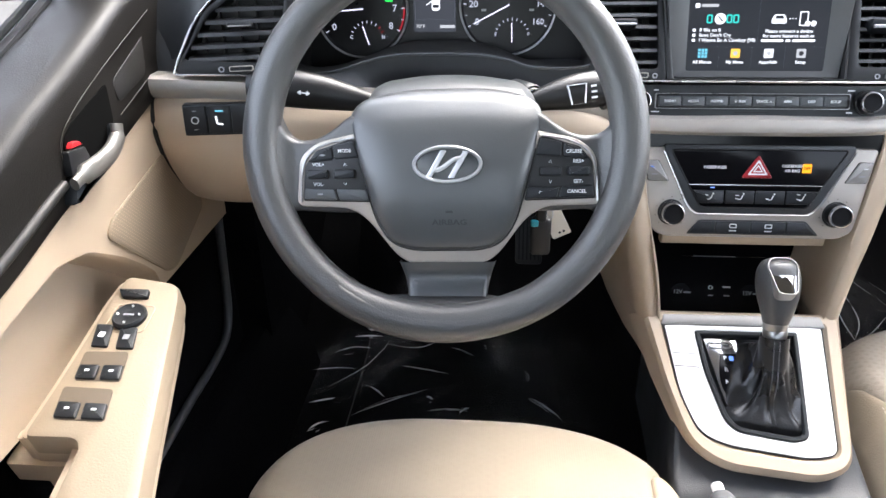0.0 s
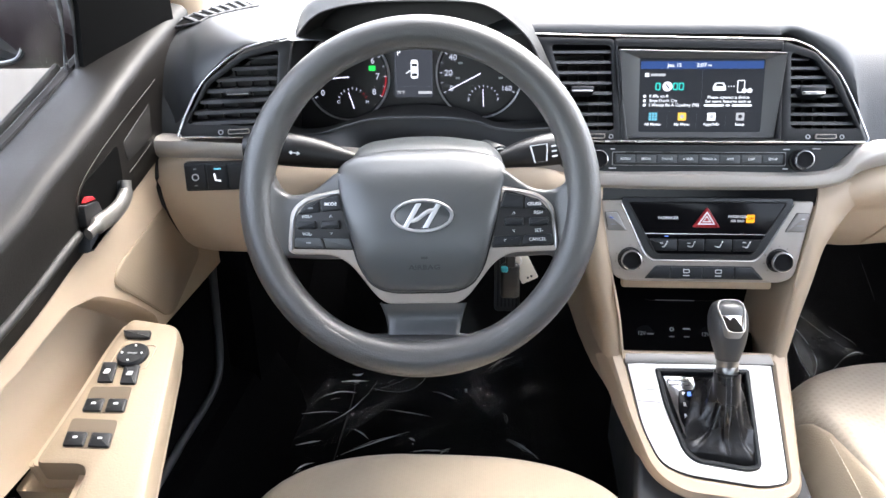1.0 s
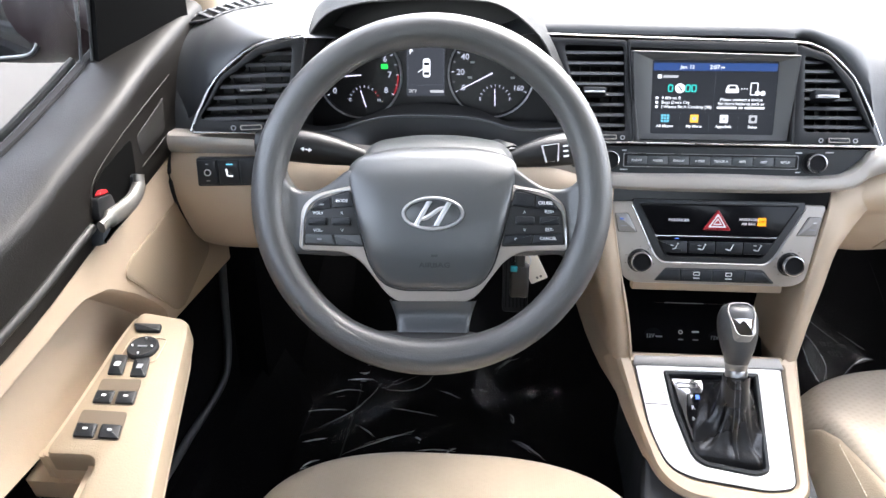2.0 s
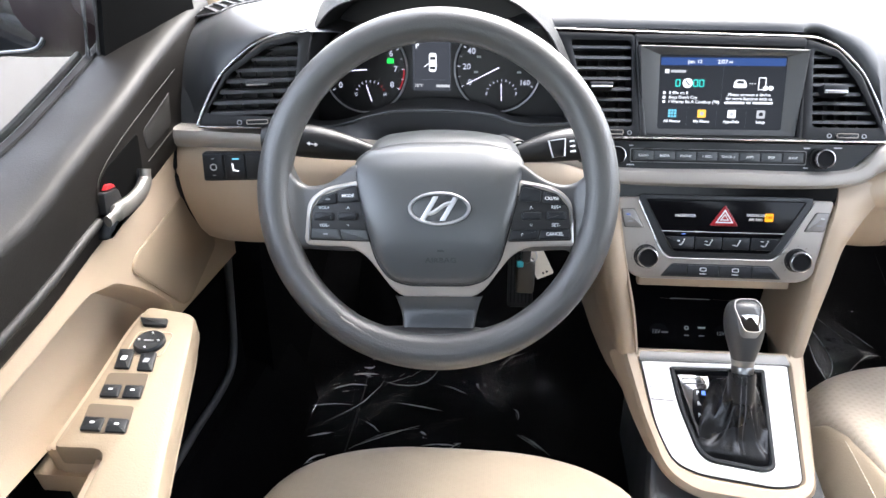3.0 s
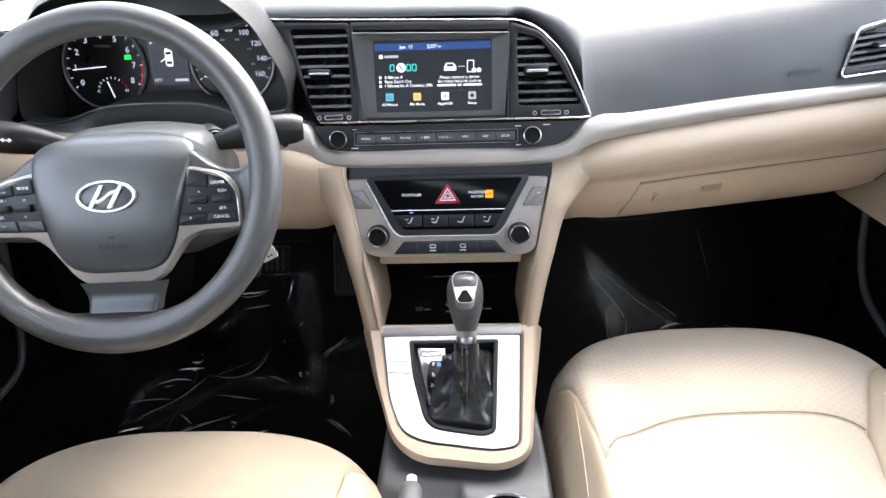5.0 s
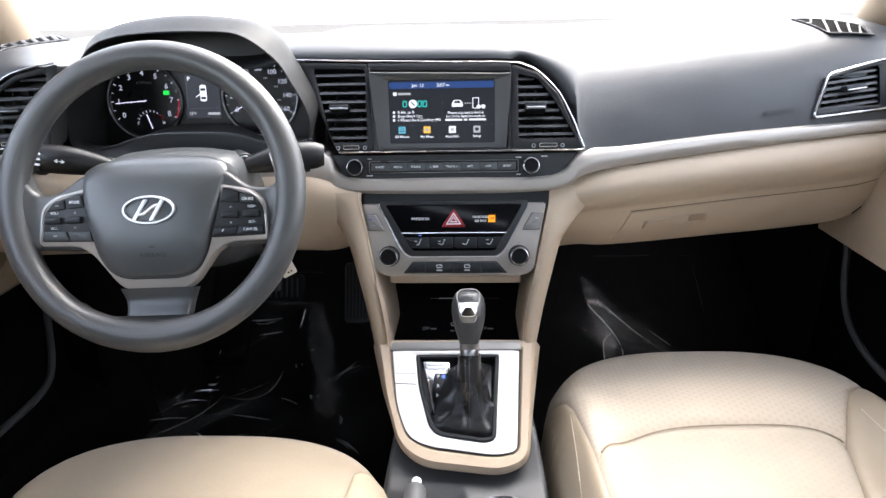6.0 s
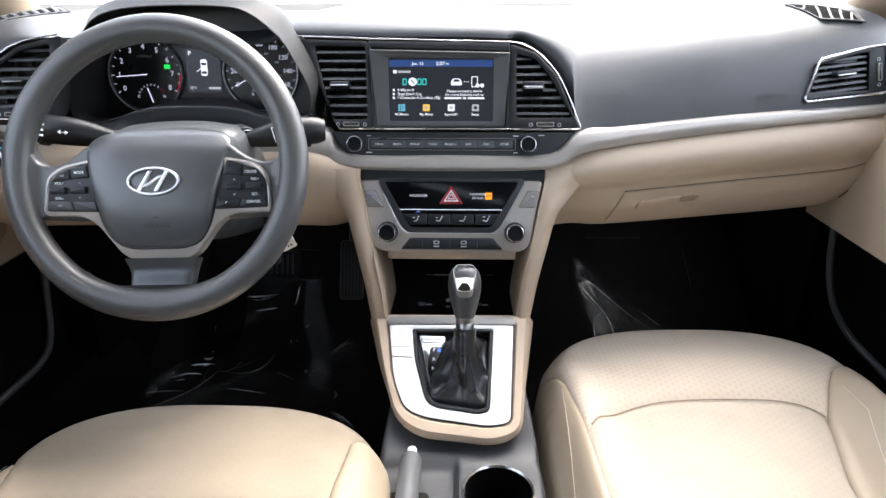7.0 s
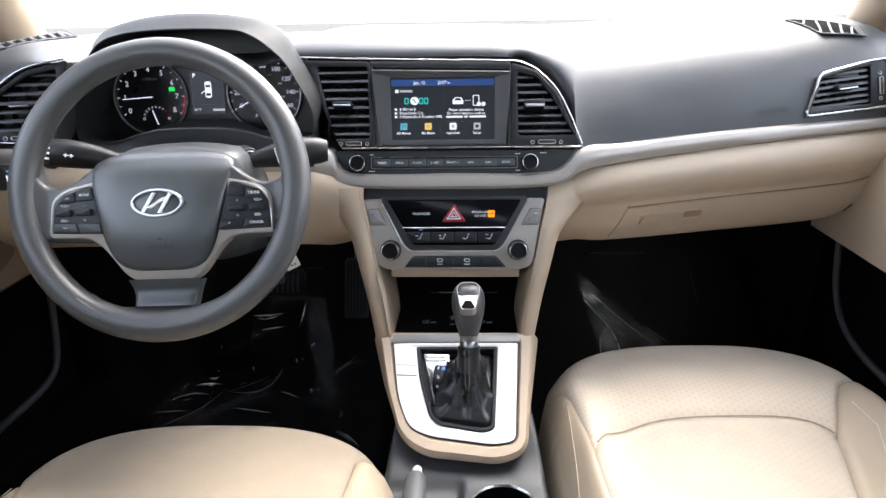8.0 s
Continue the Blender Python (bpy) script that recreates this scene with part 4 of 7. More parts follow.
part("slot_line", prism(FB, rect(-0.012, -0.0130, 0.040, 0.0012), -0.001, -0.0005), BLACK, radio)

# ---- climate panel ----
clim = thing("climate_panel", (0.002, 0.205, 0.79), "silver climate control panel with dark display and two knobs", "control panel")
part("upper_recess", prism(FC, [(-0.1380, 0.0500), (0.1430, 0.0500), (0.1445, 0.0735), (-0.1390, 0.0735)], -0.03, -0.004), GLOSS, clim)
plate_o = rounded([(-0.1010, -0.0525), (0.1060, -0.0525), (0.1220, -0.0440), (0.1400, 0.0565), (-0.1355, 0.0565), (-0.1170, -0.0440)], [0.008, 0.008, 0.010, 0.006, 0.006, 0.010], 5)
part("face", prism(FC, plate_o, -0.03, 0.002, 0.003), SILVER, clim, "satin silver face plate")
dl = rounded([(-0.0600, -0.0145), (0.0640, -0.0145), (0.1040, 0.0545), (-0.0990, 0.0545)], [0.006, 0.006, 0.003, 0.003], 5)
bez = rounded([(-0.0640, -0.0230), (0.0670, -0.0230), (0.0780, -0.0130), (0.1130, 0.0535), (0.1120, 0.0600), (-0.1070, 0.0600), (-0.1080, 0.0535), (-0.0745, -0.0130)], [0.010, 0.010, 0.010, 0.004, 0.003, 0.003, 0.004, 0.010], 5)
part("display_bezel", prism(FC, bez, 0.0, 0.0030, 0.001), FASCIA, clim, "slate grey bezel round the display")
part("bezel_edge", tube([FC @ Vector((p[0], p[1], 0.0026)) for p in smooth_path([(-0.1085, 0.0520), (-0.0915, 0.0180), (-0.0765, -0.0130), (-0.0650, -0.0230), (-0.0550, -0.0237), (0.0580, -0.0237), (0.0680, -0.0230), (0.0795, -0.0130), (0.0955, 0.0180), (0.1135, 0.0520)], 5)], 0.0010, 6), SATIN, clim, "bright edge of the face plate")
part("display_rim", band(FC, inset_loop(dl, -0.0014), dl, 0.0, 0.0040, 0.0006), BLACK, clim)
dsp = part("display", prism(FC, dl, -0.02, 0.0034, 0.0006), GLOSS, clim, "glossy black display")
part("bright_line", bar(FC, (-0.0760, 0.0126), (0.0800, 0.0126), 0.0013, 0.0, 0.0042), CHROME, dsp)
for k in range(4):
    u = -0.0510 + 0.0356 * k
    cut = [0.009 if k == 0 else 0.0, 0.009 if k == 3 else 0.0]
    b = part("mode_key", prism(FC, rounded([(u - 0.0170 + cut[0] * 0.6, -0.0100), (u + 0.0170 - cut[1] * 0.6, -0.0100), (u + 0.0170 + cut[1] * 0.3, 0.0058), (u - 0.0170 - cut[0] * 0.3, 0.0058)], 0.0015, 2), 0.0, 0.0052, 0.0012), DARK, clim)
    part("mode_mark", tube([FC @ Vector((u - 0.0022, -0.0048, 0.0054)), FC @ Vector((u + 0.0012, -0.0046, 0.0054)), FC @ Vector((u + 0.0034, 0.0006, 0.0054))], 0.0006, 6), WHITE, b)
    part("mode_mark", prism(FC, circle(u + 0.0042, 0.0022, 0.0010, 10), 0.004, 0.0056), WHITE, b)
    for v in ((0.0004,), (0.0004, -0.0036), (-0.0036,), (0.0022, -0.0036))[k]:
        part("mode_mark", bar(FC, (u - 0.0052, v), (u - 0.0014, v - 0.0004), 0.0009, 0.004, 0.0056), WHITE, b)
part("indicator", prism(FC, rect(-0.0480, 0.0092, 0.0050, 0.0012), 0.002, 0.0044), L_BLUE, dsp)
hz = part("hazard_key", prism(FC, rounded([(-0.0160, 0.0210), (0.0210, 0.0210), (0.0025, 0.0490)], 0.003, 3), 0.0, 0.0050, 0.0015), material("hazard_red", (0.32, 0.012, 0.02), 0.35), clim, "red triangular hazard warning key")
tri_o = [(-0.0092, 0.0250), (0.0142, 0.0250), (0.0025, 0.0432)]
part("hazard_mark", band(FC, rounded(tri_o, 0.0008, 2), rounded([(-0.0062, 0.0268), (0.0112, 0.0268), (0.0025, 0.0400)], 0.0008, 2), 0.004, 0.0054), WHITE, hz)
part("hazard_mark", band(FC, rounded([(-0.0034, 0.0284), (0.0084, 0.0284), (0.0025, 0.0374)], 0.0005, 2), rounded([(-0.0012, 0.0298), (0.0062, 0.0298), (0.0025, 0.0352)], 0.0005, 2), 0.004, 0.0054), WHITE, hz)
text(FC, "PASSENGER", -0.0470, 0.0335, 0.0048, 0.0037, WHITE, dsp)
text(FC, "PASSENGER", 0.0425, 0.0358, 0.0044, 0.0037, WHITE, dsp)
text(FC, "AIR BAG", 0.0425, 0.0302, 0.0044, 0.0037, WHITE, dsp)
part("warning_lamp", prism(FC, rect(0.0590, 0.0333, 0.0105, 0.0105), 0.002, 0.0038), L_ORANGE, dsp)
text(FC, "OFF", 0.0590, 0.0333, 0.0045, 0.0041, GLOSS, dsp)
for s in (-1, 1):
    c = 0.0024
    pts = [(c + s * (p - c), q) for p, q in ((0.1050, 0.0165), (0.1290, 0.0170), (0.1340, 0.0405), (0.1185, 0.0408))]
    kb = part("corner_key", prism(FC, rounded(pts, 0.002, 3), 0.0, 0.0045, 0.0012), SATINKEY, clim)
    part("corner_key_gap", band(FC, rounded(inset_loop(pts, -0.0010), 0.002, 3), rounded(pts, 0.002, 3), 0.0, 0.0024), BLACK, kb)
    part("key_mark", prism(FC, rect(c + s * 0.1235, 0.0335, 0.0045, 0.0013), 0.004, 0.0048), L_BLUE if s < 0 else WHITE, kb)
    part("key_mark", prism(FC, rect(c + s * 0.1200, 0.0245, 0.0070, 0.0016), 0.004, 0.0048), GREYPRINT, kb)
for u in (-0.0945, 0.0995):
    knob(FC, u, -0.0220, 0.0132, 0.017, clim)
    for k in range(9):
        a = radians(225 - k * 33.75)
        part("dial_tick", bar(FC, (u + math.cos(a) * 0.0180, -0.0220 + math.sin(a) * 0.0180), (u + math.cos(a) * 0.0196, -0.0220 + math.sin(a) * 0.0196), 0.0006, 0.0, 0.0024), DARK, clim)
lowk = rounded([(-0.0745, -0.0485), (0.0825, -0.0485), (0.0660, -0.0305), (-0.0600, -0.0305)], 0.003, 3)
part("lower_key_well", prism(FC, lowk, 0.0, 0.0028, 0.0006), BLACK, clim)
edges = (-0.0610, -0.0400, 0.0016, 0.0432, 0.0650)
for k in range(4):
    u0, u1 = edges[k], edges[k + 1] - 0.0008
    a = 0.0110 if k == 0 else 0
    c2 = 0.0125 if k == 3 else 0
    kk = part("lower_key", prism(FC, [(u0 - a, -0.0470), (u1 + c2, -0.0470), (u1, -0.0320), (u0, -0.0320)], 0.0, 0.0046, 0.001), DARK, clim)
    if k in (1, 2):
        m = (u0 + u1) / 2
        part("demist_mark", band(FC, rounded(rect(m, -0.0375, 0.0085, 0.0052), 0.0015, 2), rounded(rect(m, -0.0375, 0.0068, 0.0035), 0.001, 2), 0.004, 0.0050), WHITE, kk)
        part("demist_mark", prism(FC, rect(m, -0.0435, 0.0085, 0.0013), 0.004, 0.0050), WHITE, kk)

# ---- console body: beige wings, gear plate, storage pocket ----
cons = thing("centre_console", (0.01, 0.10, 0.32), "beige and silver centre console running from dash to seats", "console")


def wing(side):
    """The beige flank beside the climate panel: it flares out of the lower dash and runs down to the gear plate."""
    foot = [(0.1330, 0.2020, 0.806, 0.036, 0.2060), (0.1285, 0.1970, 0.782, 0.0275, 0.2000), (0.1190, 0.1870, 0.738, 0.0250, 0.1880), (0.1085, 0.1780, 0.69, 0.0240, 0.1790), (0.1000, 0.1680, 0.632, 0.0215, 0.1690)]
    head = [(0.1440, 0.2300, 0.868, 0.080, 0.2330), (0.1425, 0.2180, 0.850, 0.070, 0.2285), (0.1385, 0.2090, 0.830, 0.054, 0.2220)]
    if side < 0:
        head = [(0.1440, 0.2125, 0.8635, 0.058, 0.2160), (0.1430, 0.2085, 0.850, 0.056, 0.2145), (0.1385, 0.2050, 0.830, 0.048, 0.2130)]
    line = head + foot
    rows = []
    for x, y, z, w, yo in smooth_path(line, 6):
        x = 0.003 + side * x
        d = 0.090 if z < 0.735 else 0.030
        prof = [(x - side * 0.002, y + d + 0.03), (x - side * 0.001, y + 0.006), (x + side * 0.002, y - 0.001), (x + side * w * 0.40, min(y, yo) - 0.005 + 0.4 * max(0.0, yo - y)), (x + side * w * 0.80, yo - 0.002), (x + side * (w + 0.003), yo + 0.014), (x + side * (w + 0.008), yo + 0.07), (x + side * (w + 0.012), yo + 0.16)]
        rows.append([(p[0], p[1], z) for p in smooth_path(prof, 4)])
    return sheet(rows, -0.002)


for s in (-1, 1):
    part("side_wing", wing(s), BEIGE, cons, "beige tapering side wing")
    flank = [[(0.003 + s * (w + 0.003 * math.sin(math.pi * t)), y, zt + (zb - zt) * t) for t in np.linspace(0, 1, 7)] for y, w, zt, zb in ((0.130, 0.106, 0.585, 0.570), (0.160, 0.112, 0.606, 0.575), (0.19, 0.119, 0.660, 0.578), (0.24, 0.1260, 0.710, 0.572), (0.31, 0.1280, 0.740, 0.558), (0.40, 0.1285, 0.740, 0.540), (0.56, 0.1285, 0.740, 0.517))]
    part("side_panel", sheet(flank, 0.003), BEIGE, cons, "beige console side below the dash")

# beige surround of the gear plate
out_loop = rounded([(-0.1195, 0.010), (-0.0980, -0.085), (-0.0760, -0.158), (-0.0420, -0.1850), (0.0700, -0.1960), (0.1070, -0.1780), (0.1260, 0.010)], [0.004, 0.02, 0.03, 0.03, 0.03, 0.025, 0.004], 6)
sil_loop = rounded([(-0.0920, -0.0100), (-0.0800, -0.100), (-0.0620, -0.145), (-0.0330, -0.1580), (0.0600, -0.1700), (0.0900, -0.1640), (0.0995, -0.0085)], [0.004, 0.02, 0.03, 0.025, 0.02, 0.010, 0.006], 6)
part("surround", band(FD, out_loop, sil_loop, -0.004, 0.007, 0.007), BEIGE, cons, "beige moulded surround")
lo2 = [(p[0] * 1.0, p[1]) for p in out_loop]
skirt = [[FD @ Vector((p[0] + math.copysign(0.0022, p[0]) * k * max(0.0, min(1.0, (p[1] + 0.15) / 0.12)), p[1] + 0.002 * k, 0.0005 - 0.008 * k)) for p in lo2] for k in range(5)]
part("skirt", grid(skirt, close_u=True), BEIGE, cons)
boot_loop = rounded([(-0.0560, -0.0180), (-0.0500, -0.0700), (-0.0330, -0.1300), (-0.0200, -0.1430), (0.0450, -0.1530), (0.0615, -0.1480), (0.0690, -0.0170)], [0.004, 0.015, 0.015, 0.012, 0.012, 0.008, 0.004], 6)
part("gear_plate", band(FD, sil_loop, boot_loop, -0.01, 0.0065, 0.0015), PLATE, cons, "bright silver gear plate")
part("plate_gap", band(FD, inset_loop(sil_loop, -0.0012), sil_loop, -0.01, 0.0058), BLACK, cons)
part("upper_shelf", prism(FD, rounded([(-0.0960, -0.0120), (0.1040, -0.0110), (0.1000, 0.0050), (-0.0930, 0.0030)], 0.003, 3), -0.02, 0.0080, 0.002), SHELF, cons)
part("plate_seam", bar(FD, (-0.0835, -0.0645), (-0.0545, -0.0660), 0.0008, 0.0, 0.0069), DARK, cons)
part("plate_seam", bar(FD, (-0.0850, -0.0480), (-0.0560, -0.0490), 0.0005, 0.0, 0.0068), SATIN, cons)
part("boot_frame", band(FD, boot_loop, inset_loop(boot_loop, 0.0065), -0.01, 0.0085, 0.002), DARK, cons)
part("boot_well", prism(FD, boot_loop, -0.03, -0.006), BLACK, cons)
ip = part("gear_indicator", prism(FD, rounded([(-0.0455, -0.0260), (-0.0050, -0.0260), (-0.0040, -0.1120), (-0.0250, -0.1180)], 0.004, 3), -0.01, 0.002, 0.001), material("polished_indicator_plate", (0.52, 0.52, 0.53), 0.12, metal=0.9, rough_var=0.02), cons, "glossy gear indicator plate")
part("release_slot", band(FD, rounded(rect(-0.0260, -0.0360, 0.030, 0.0085), 0.003, 3), rounded(rect(-0.0260, -0.0360, 0.025, 0.0045), 0.002, 3), 0.0, 0.0034, 0.0006), CHROME, ip)
# Dark patch lets the white gear letters stand out.
part("letter_window", prism(FD, rounded([(-0.0270, -0.0465), (-0.0050, -0.0465), (-0.0030, -0.1060), (-0.0190, -0.1060), (-0.0285, -0.0930), (-0.0310, -0.0740)], [0.004, 0.003, 0.003, 0.010, 0.012, 0.014], 4), 0.0, 0.0024, 0.0003), GLOSS, ip, "dark glossy patch behind the gear letters")
for k, s in enumerate("PRND"):
    text(FD, s, -0.0215, -0.0520 - 0.0150 * k, 0.0068, 0.0028, WHITE if k else S_WHITE, ip)
part("gear_lamp", prism(FD, rect(-0.0140, -0.0520, 0.0050, 0.0058), 0.0, 0.0029), L_BLUE, ip)

# storage pocket under the climate panel
part("pocket", grid([[(-0.108, 0.172, 0.626), (-0.108, 0.25, 0.590), (-0.108, 0.30, 0.660), (-0.108, 0.36, 0.70), (-0.108, 0.19, 0.742)], [(0.114, 0.172, 0.626), (0.114, 0.25, 0.590), (0.114, 0.30, 0.660), (0.114, 0.36, 0.70), (0.114, 0.19, 0.742)]], close_u=False), GLOSS, cons, "glossy black storage pocket")
part("pocket_side", boxmesh(-0.112, -0.106, 0.286, 0.36, 0.58, 0.745), GLOSS, cons)
part("pocket_side", boxmesh(0.112, 0.118, 0.286, 0.36, 0.58, 0.745), GLOSS, cons)
part("pocket_lip", boxmesh(-0.098, 0.104, 0.210, 0.224, 0.7180, 0.740, 0.003), BEIGE, cons)
part("pocket_shelf", boxmesh(-0.106, 0.112, 0.300, 0.36, 0.651, 0.655, 0.001), GLOSS, cons)
part("shelf_edge", boxmesh(-0.042, 0.072, 0.2965, 0.2995, 0.6525, 0.6560), CHROME, cons)
FP = plane((0, 0.268, 0.612), (0, 0.5, 1))
for u in (-0.045, 0.050):
    so = part("power_socket", lathe(FP, [(0.0145, -0.004), (0.0145, 0.0010), (0.0138, 0.0016), (0.0004, 0.0016)], 28, cu=u), GLOSS, cons, "closed power socket lid")
    text(FP, "12V", u - 0.004, 0.001, 0.0075, 0.0020, GREYPRINT, so)
    part("socket_print", prism(FP, rect(u + 0.009, 0.0005, 0.010, 0.0022), 0.0010, 0.0022), GREYPRINT, so)
part("socket_print", band(FP, circle(-0.004, 0.008, 0.0030, 12), circle(-0.004, 0.008, 0.0021, 12), 0.0, 0.003), WHITE, cons)
part("socket_print", prism(FP, rect(-0.004, -0.003, 0.007, 0.0018), 0.0, 0.003), GREYPRINT, cons)
part("socket_print", prism(FP, rect(0.018, 0.009, 0.010, 0.0022), 0.0, 0.003), WHITE, cons)
part("socket_print", prism(FP, rect(0.018, -0.003, 0.008, 0.0018), 0.0, 0.003), GREYPRINT, cons)

# lower rear console
rc = thing("rear_console", (0.02, -0.1, 0.30), "dark grey tunnel console with handbrake slot and cup holder", "console")
cupc = (0.0700, -0.0560)
tun = []
for y, z, w in smooth_path([(0.34, 0.54, 0.085), (0.20, 0.565, 0.090), (0.13, 0.566, 0.096), (0.08, 0.545, 0.104), (0.03, 0.511, 0.112), (0.0, 0.4985, 0.114), (-0.03, 0.4945, 0.116), (-0.12, 0.4900, 0.117), (-0.45, 0.486, 0.117)], 16):
    row = [(0.018 - 1.02 * w, y, 0.28), (0.018 - 1.01 * w, y, z - 0.05)]
    for k in range(61):
        x = 0.018 + w * (-1 + 2 * k / 60)
        e = 1 - abs(-1 + 2 * k / 60)
        dip = 0.012 / (1 + math.exp((x - 0.014) / 0.0016)) / (1 + math.exp((y + 0.004) / 0.006))
        row.append((x, y, z - 0.012 * max(0, 1 - e / 0.06) ** 2 - dip))
    tun.append(row + [(0.018 + 1.01 * w, y, z - 0.05), (0.018 + 1.02 * w, y, 0.28)])
tbm = grid(tun)
bmesh.ops.delete(tbm, geom=[f for f in tbm.faces if (f.calc_center_median().xy - Vector(cupc)).length < 0.0455 and f.calc_center_median().z > 0.45], context='FACES')
part("tunnel_cover", tbm, DASH, rc)
FR = plane((0.0, 0.0, 0.4955), (0, 1, 0.045))
part("cup_well", lathe(FR, [(0.0450, 0.001), (0.0445, -0.010), (0.0400, -0.075), (0.0380, -0.080), (0.0004, -0.080)], 40, cu=cupc[0], cv=cupc[1], caps=False), CARPET, rc)
part("cup_ring", lathe(FR, [(0.0490, -0.002), (0.0485, 0.0030), (0.0468, 0.0042), (0.0448, 0.0020)], 44, cu=cupc[0], cv=cupc[1], caps=False), CHROME, rc, "bright cup holder ring")
hb = thing("handbrake_lever", (-0.05, -0.1, 0.488), "dark grey handbrake lever with a white release button", "lever")
hp = [Vector((-0.050, -0.36, 0.500)), Vector((-0.049, -0.18, 0.506)), Vector((-0.0480, -0.04, 0.511)), Vector((-0.0480, -0.012, 0.512))]
part("grip", tube([Vector(p) for p in smooth_path([tuple(p) for p in hp], 5)], [0.0150] * 13 + [0.0145, 0.0135, 0.012], 14), GRIP, hb)
part("release_button", tube([(-0.0480, -0.014, 0.512), (-0.0480, 0.004, 0.5125)], 0.0068, 14), WHITE, hb, "white release button")
part("slot_gaiter", boxmesh(-0.076, -0.022, -0.40, -0.050, 0.452, 0.488, 0.006), LEATHER, hb)

# ---- gear selector ----
gs = thing("gear_selector", (0.02, 0.09, 0.57), "black leather gear lever with chrome-topped knob and gaiter", "gear lever")
top_c, col_c = Vector((0.024, 0.130, 0.703)), Vector((0.0245, 0.114, 0.658))
axis = (top_c - col_c).normalized()
FK = plane(tuple(col_c), Vector((0, axis.z, -axis.y)) * 1.0, (1, 0, 0))
FK = Matrix((Vector((1, 0, 0)), axis.cross(Vector((1, 0, 0))), axis)).transposed().to_4x4()
FK.translation = col_c
gait = []
foot = inset_loop(rounded([(-0.003, -0.028), (-0.033, -0.108), (-0.0370, -0.1330), (0.0480, -0.1470), (0.0600, -0.1440), (0.0640, -0.0290)], [0.015, 0.03, 0.014, 0.012, 0.01, 0.02], 6), 0.002)
runs = [0.0]
for p, q in zip(foot, foot[1:] + foot[:1]):
    runs.append(runs[-1] + math.hypot(q[0] - p[0], q[1] - p[1]))
ring = [float(runs[-1] * k / 120) for k in range(120)]
bl = [FD @ Vector((float(np.interp(r, runs, [p[0] for p in foot + foot[:1]])), float(np.interp(r, runs, [p[1] for p in foot + foot[:1]])), -0.003)) for r in ring]
nb = len(bl)
cen = sum(bl, Vector()) / nb
turns = [math.atan2((FK.inverted() @ p).y, (FK.inverted() @ p).x) for p in bl]
topr = [FK @ Vector((0.0165 * math.cos(a), 0.0165 * math.sin(a), -0.010)) for a in turns]
# folds of the leather: heading in degrees round the lever, height, width, and how far up each one runs
FOLDS = [(-146, 0.008, 9, 0.66), (-170, -0.009, 11, 0.75), (165, 0.002, 9, 0.95), (-118, -0.006, 16, 0.55), (-55, 0.006, 12, 0.60), (-35, -0.006, 11, 0.70), (-12, 0.008, 12, 0.85), (20, -0.006, 12, 0.8), (60, 0.006, 16, 0.8), (120, 0.006, 16, 0.8)]
for k in range(37):
    t = k / 36
    flare = 1 - (1 - t) ** 3.9
    row = []
    for i in range(nb):
        q = topr[i] - bl[i]
        up = axis * q.dot(axis)
        p = bl[i] + (q - up) * flare + up * (t + 0.10 * math.sin(math.pi * t) * (1 - t))
        out = p - cen.lerp(col_c, t)
        out = (out - axis * out.dot(axis)).normalized()
        fold = 0.0
        for head, high, wide, reach in FOLDS:
            off = (math.degrees(turns[i]) - head - 14 * math.sin(3 * t + head) + 180) % 360 - 180
            env = math.sin(math.pi * min(1.0, (t + 0.04) / reach)) ** 0.9 if t < reach - 0.04 else 0.0
            fold += high * math.exp(-abs(off / wide) ** 1.6) * env
        row.append(p + out * (0.007 * math.exp(-((t - 0.08) / 0.07) ** 2) + fold))
    gait.append(row)
ga = part("gaiter", grid(gait, close_u=True), LEATHER, gs, "creased black leather gaiter")
i0 = min(range(nb), key=lambda i: (bl[i] - FD @ Vector((0.021, -0.144, 0))).length)
for s in (-1, 1):
    for k in range(3, 35):
        for h in (0.15, 0.62):
            ctr = [gait[k][i0].lerp(gait[k + 1][i0], h + g) for g in (0.0, 0.26)]
            side = (gait[k][i0 + 1] - gait[k][i0 - 1]).normalized() * (0.0030 * s)
            nrm = side.cross(gait[k + 1][i0] - gait[k][i0]).normalized() * (0.0004 if s > 0 else -0.0004)
            nrm = nrm if nrm.y < 0 else -nrm
            part("stitch", tube([c + side + nrm for c in ctr], 0.0008, 5), DSTITCH, ga)
part("collar", lathe(FK, [(0.0120, -0.012), (0.0136, -0.011), (0.0138, -0.003), (0.0132, -0.002), (0.0138, -0.001), (0.0140, 0.006), (0.0124, 0.008)], 32), SATIN, gs, "satin metal collar")
kn = []
for h, rx, ry, off in smooth_path([(0.006, 0.0138, 0.0138, 0), (0.014, 0.0160, 0.0158, -0.001), (0.026, 0.0196, 0.0188, -0.001), (0.044, 0.0236, 0.0218, 0.0005), (0.062, 0.0240, 0.0215, 0.002), (0.076, 0.0192, 0.0170, 0.003), (0.0815, 0.0110, 0.0090, 0.0035), (0.083, 0.001, 0.001, 0.0035)], 4):
    kn.append([FK @ Vector((rx * abs(math.cos(a)) ** 0.85 * math.copysign(1, math.cos(a)), off + ry * abs(math.sin(a)) ** 0.85 * math.copysign(1, math.sin(a)), h)) for a in [2 * math.pi * i / 32 for i in range(32)]])
kb = part("knob", grid(kn, close_u=True, caps=True), KNOBSKIN, gs, "dark grained knob")
FT = plane(tuple(FK @ Vector((0, -0.0130, 0.064))), tuple(FK.to_3x3() @ Vector((0, 0.62, 0.78))), (1, 0, 0))
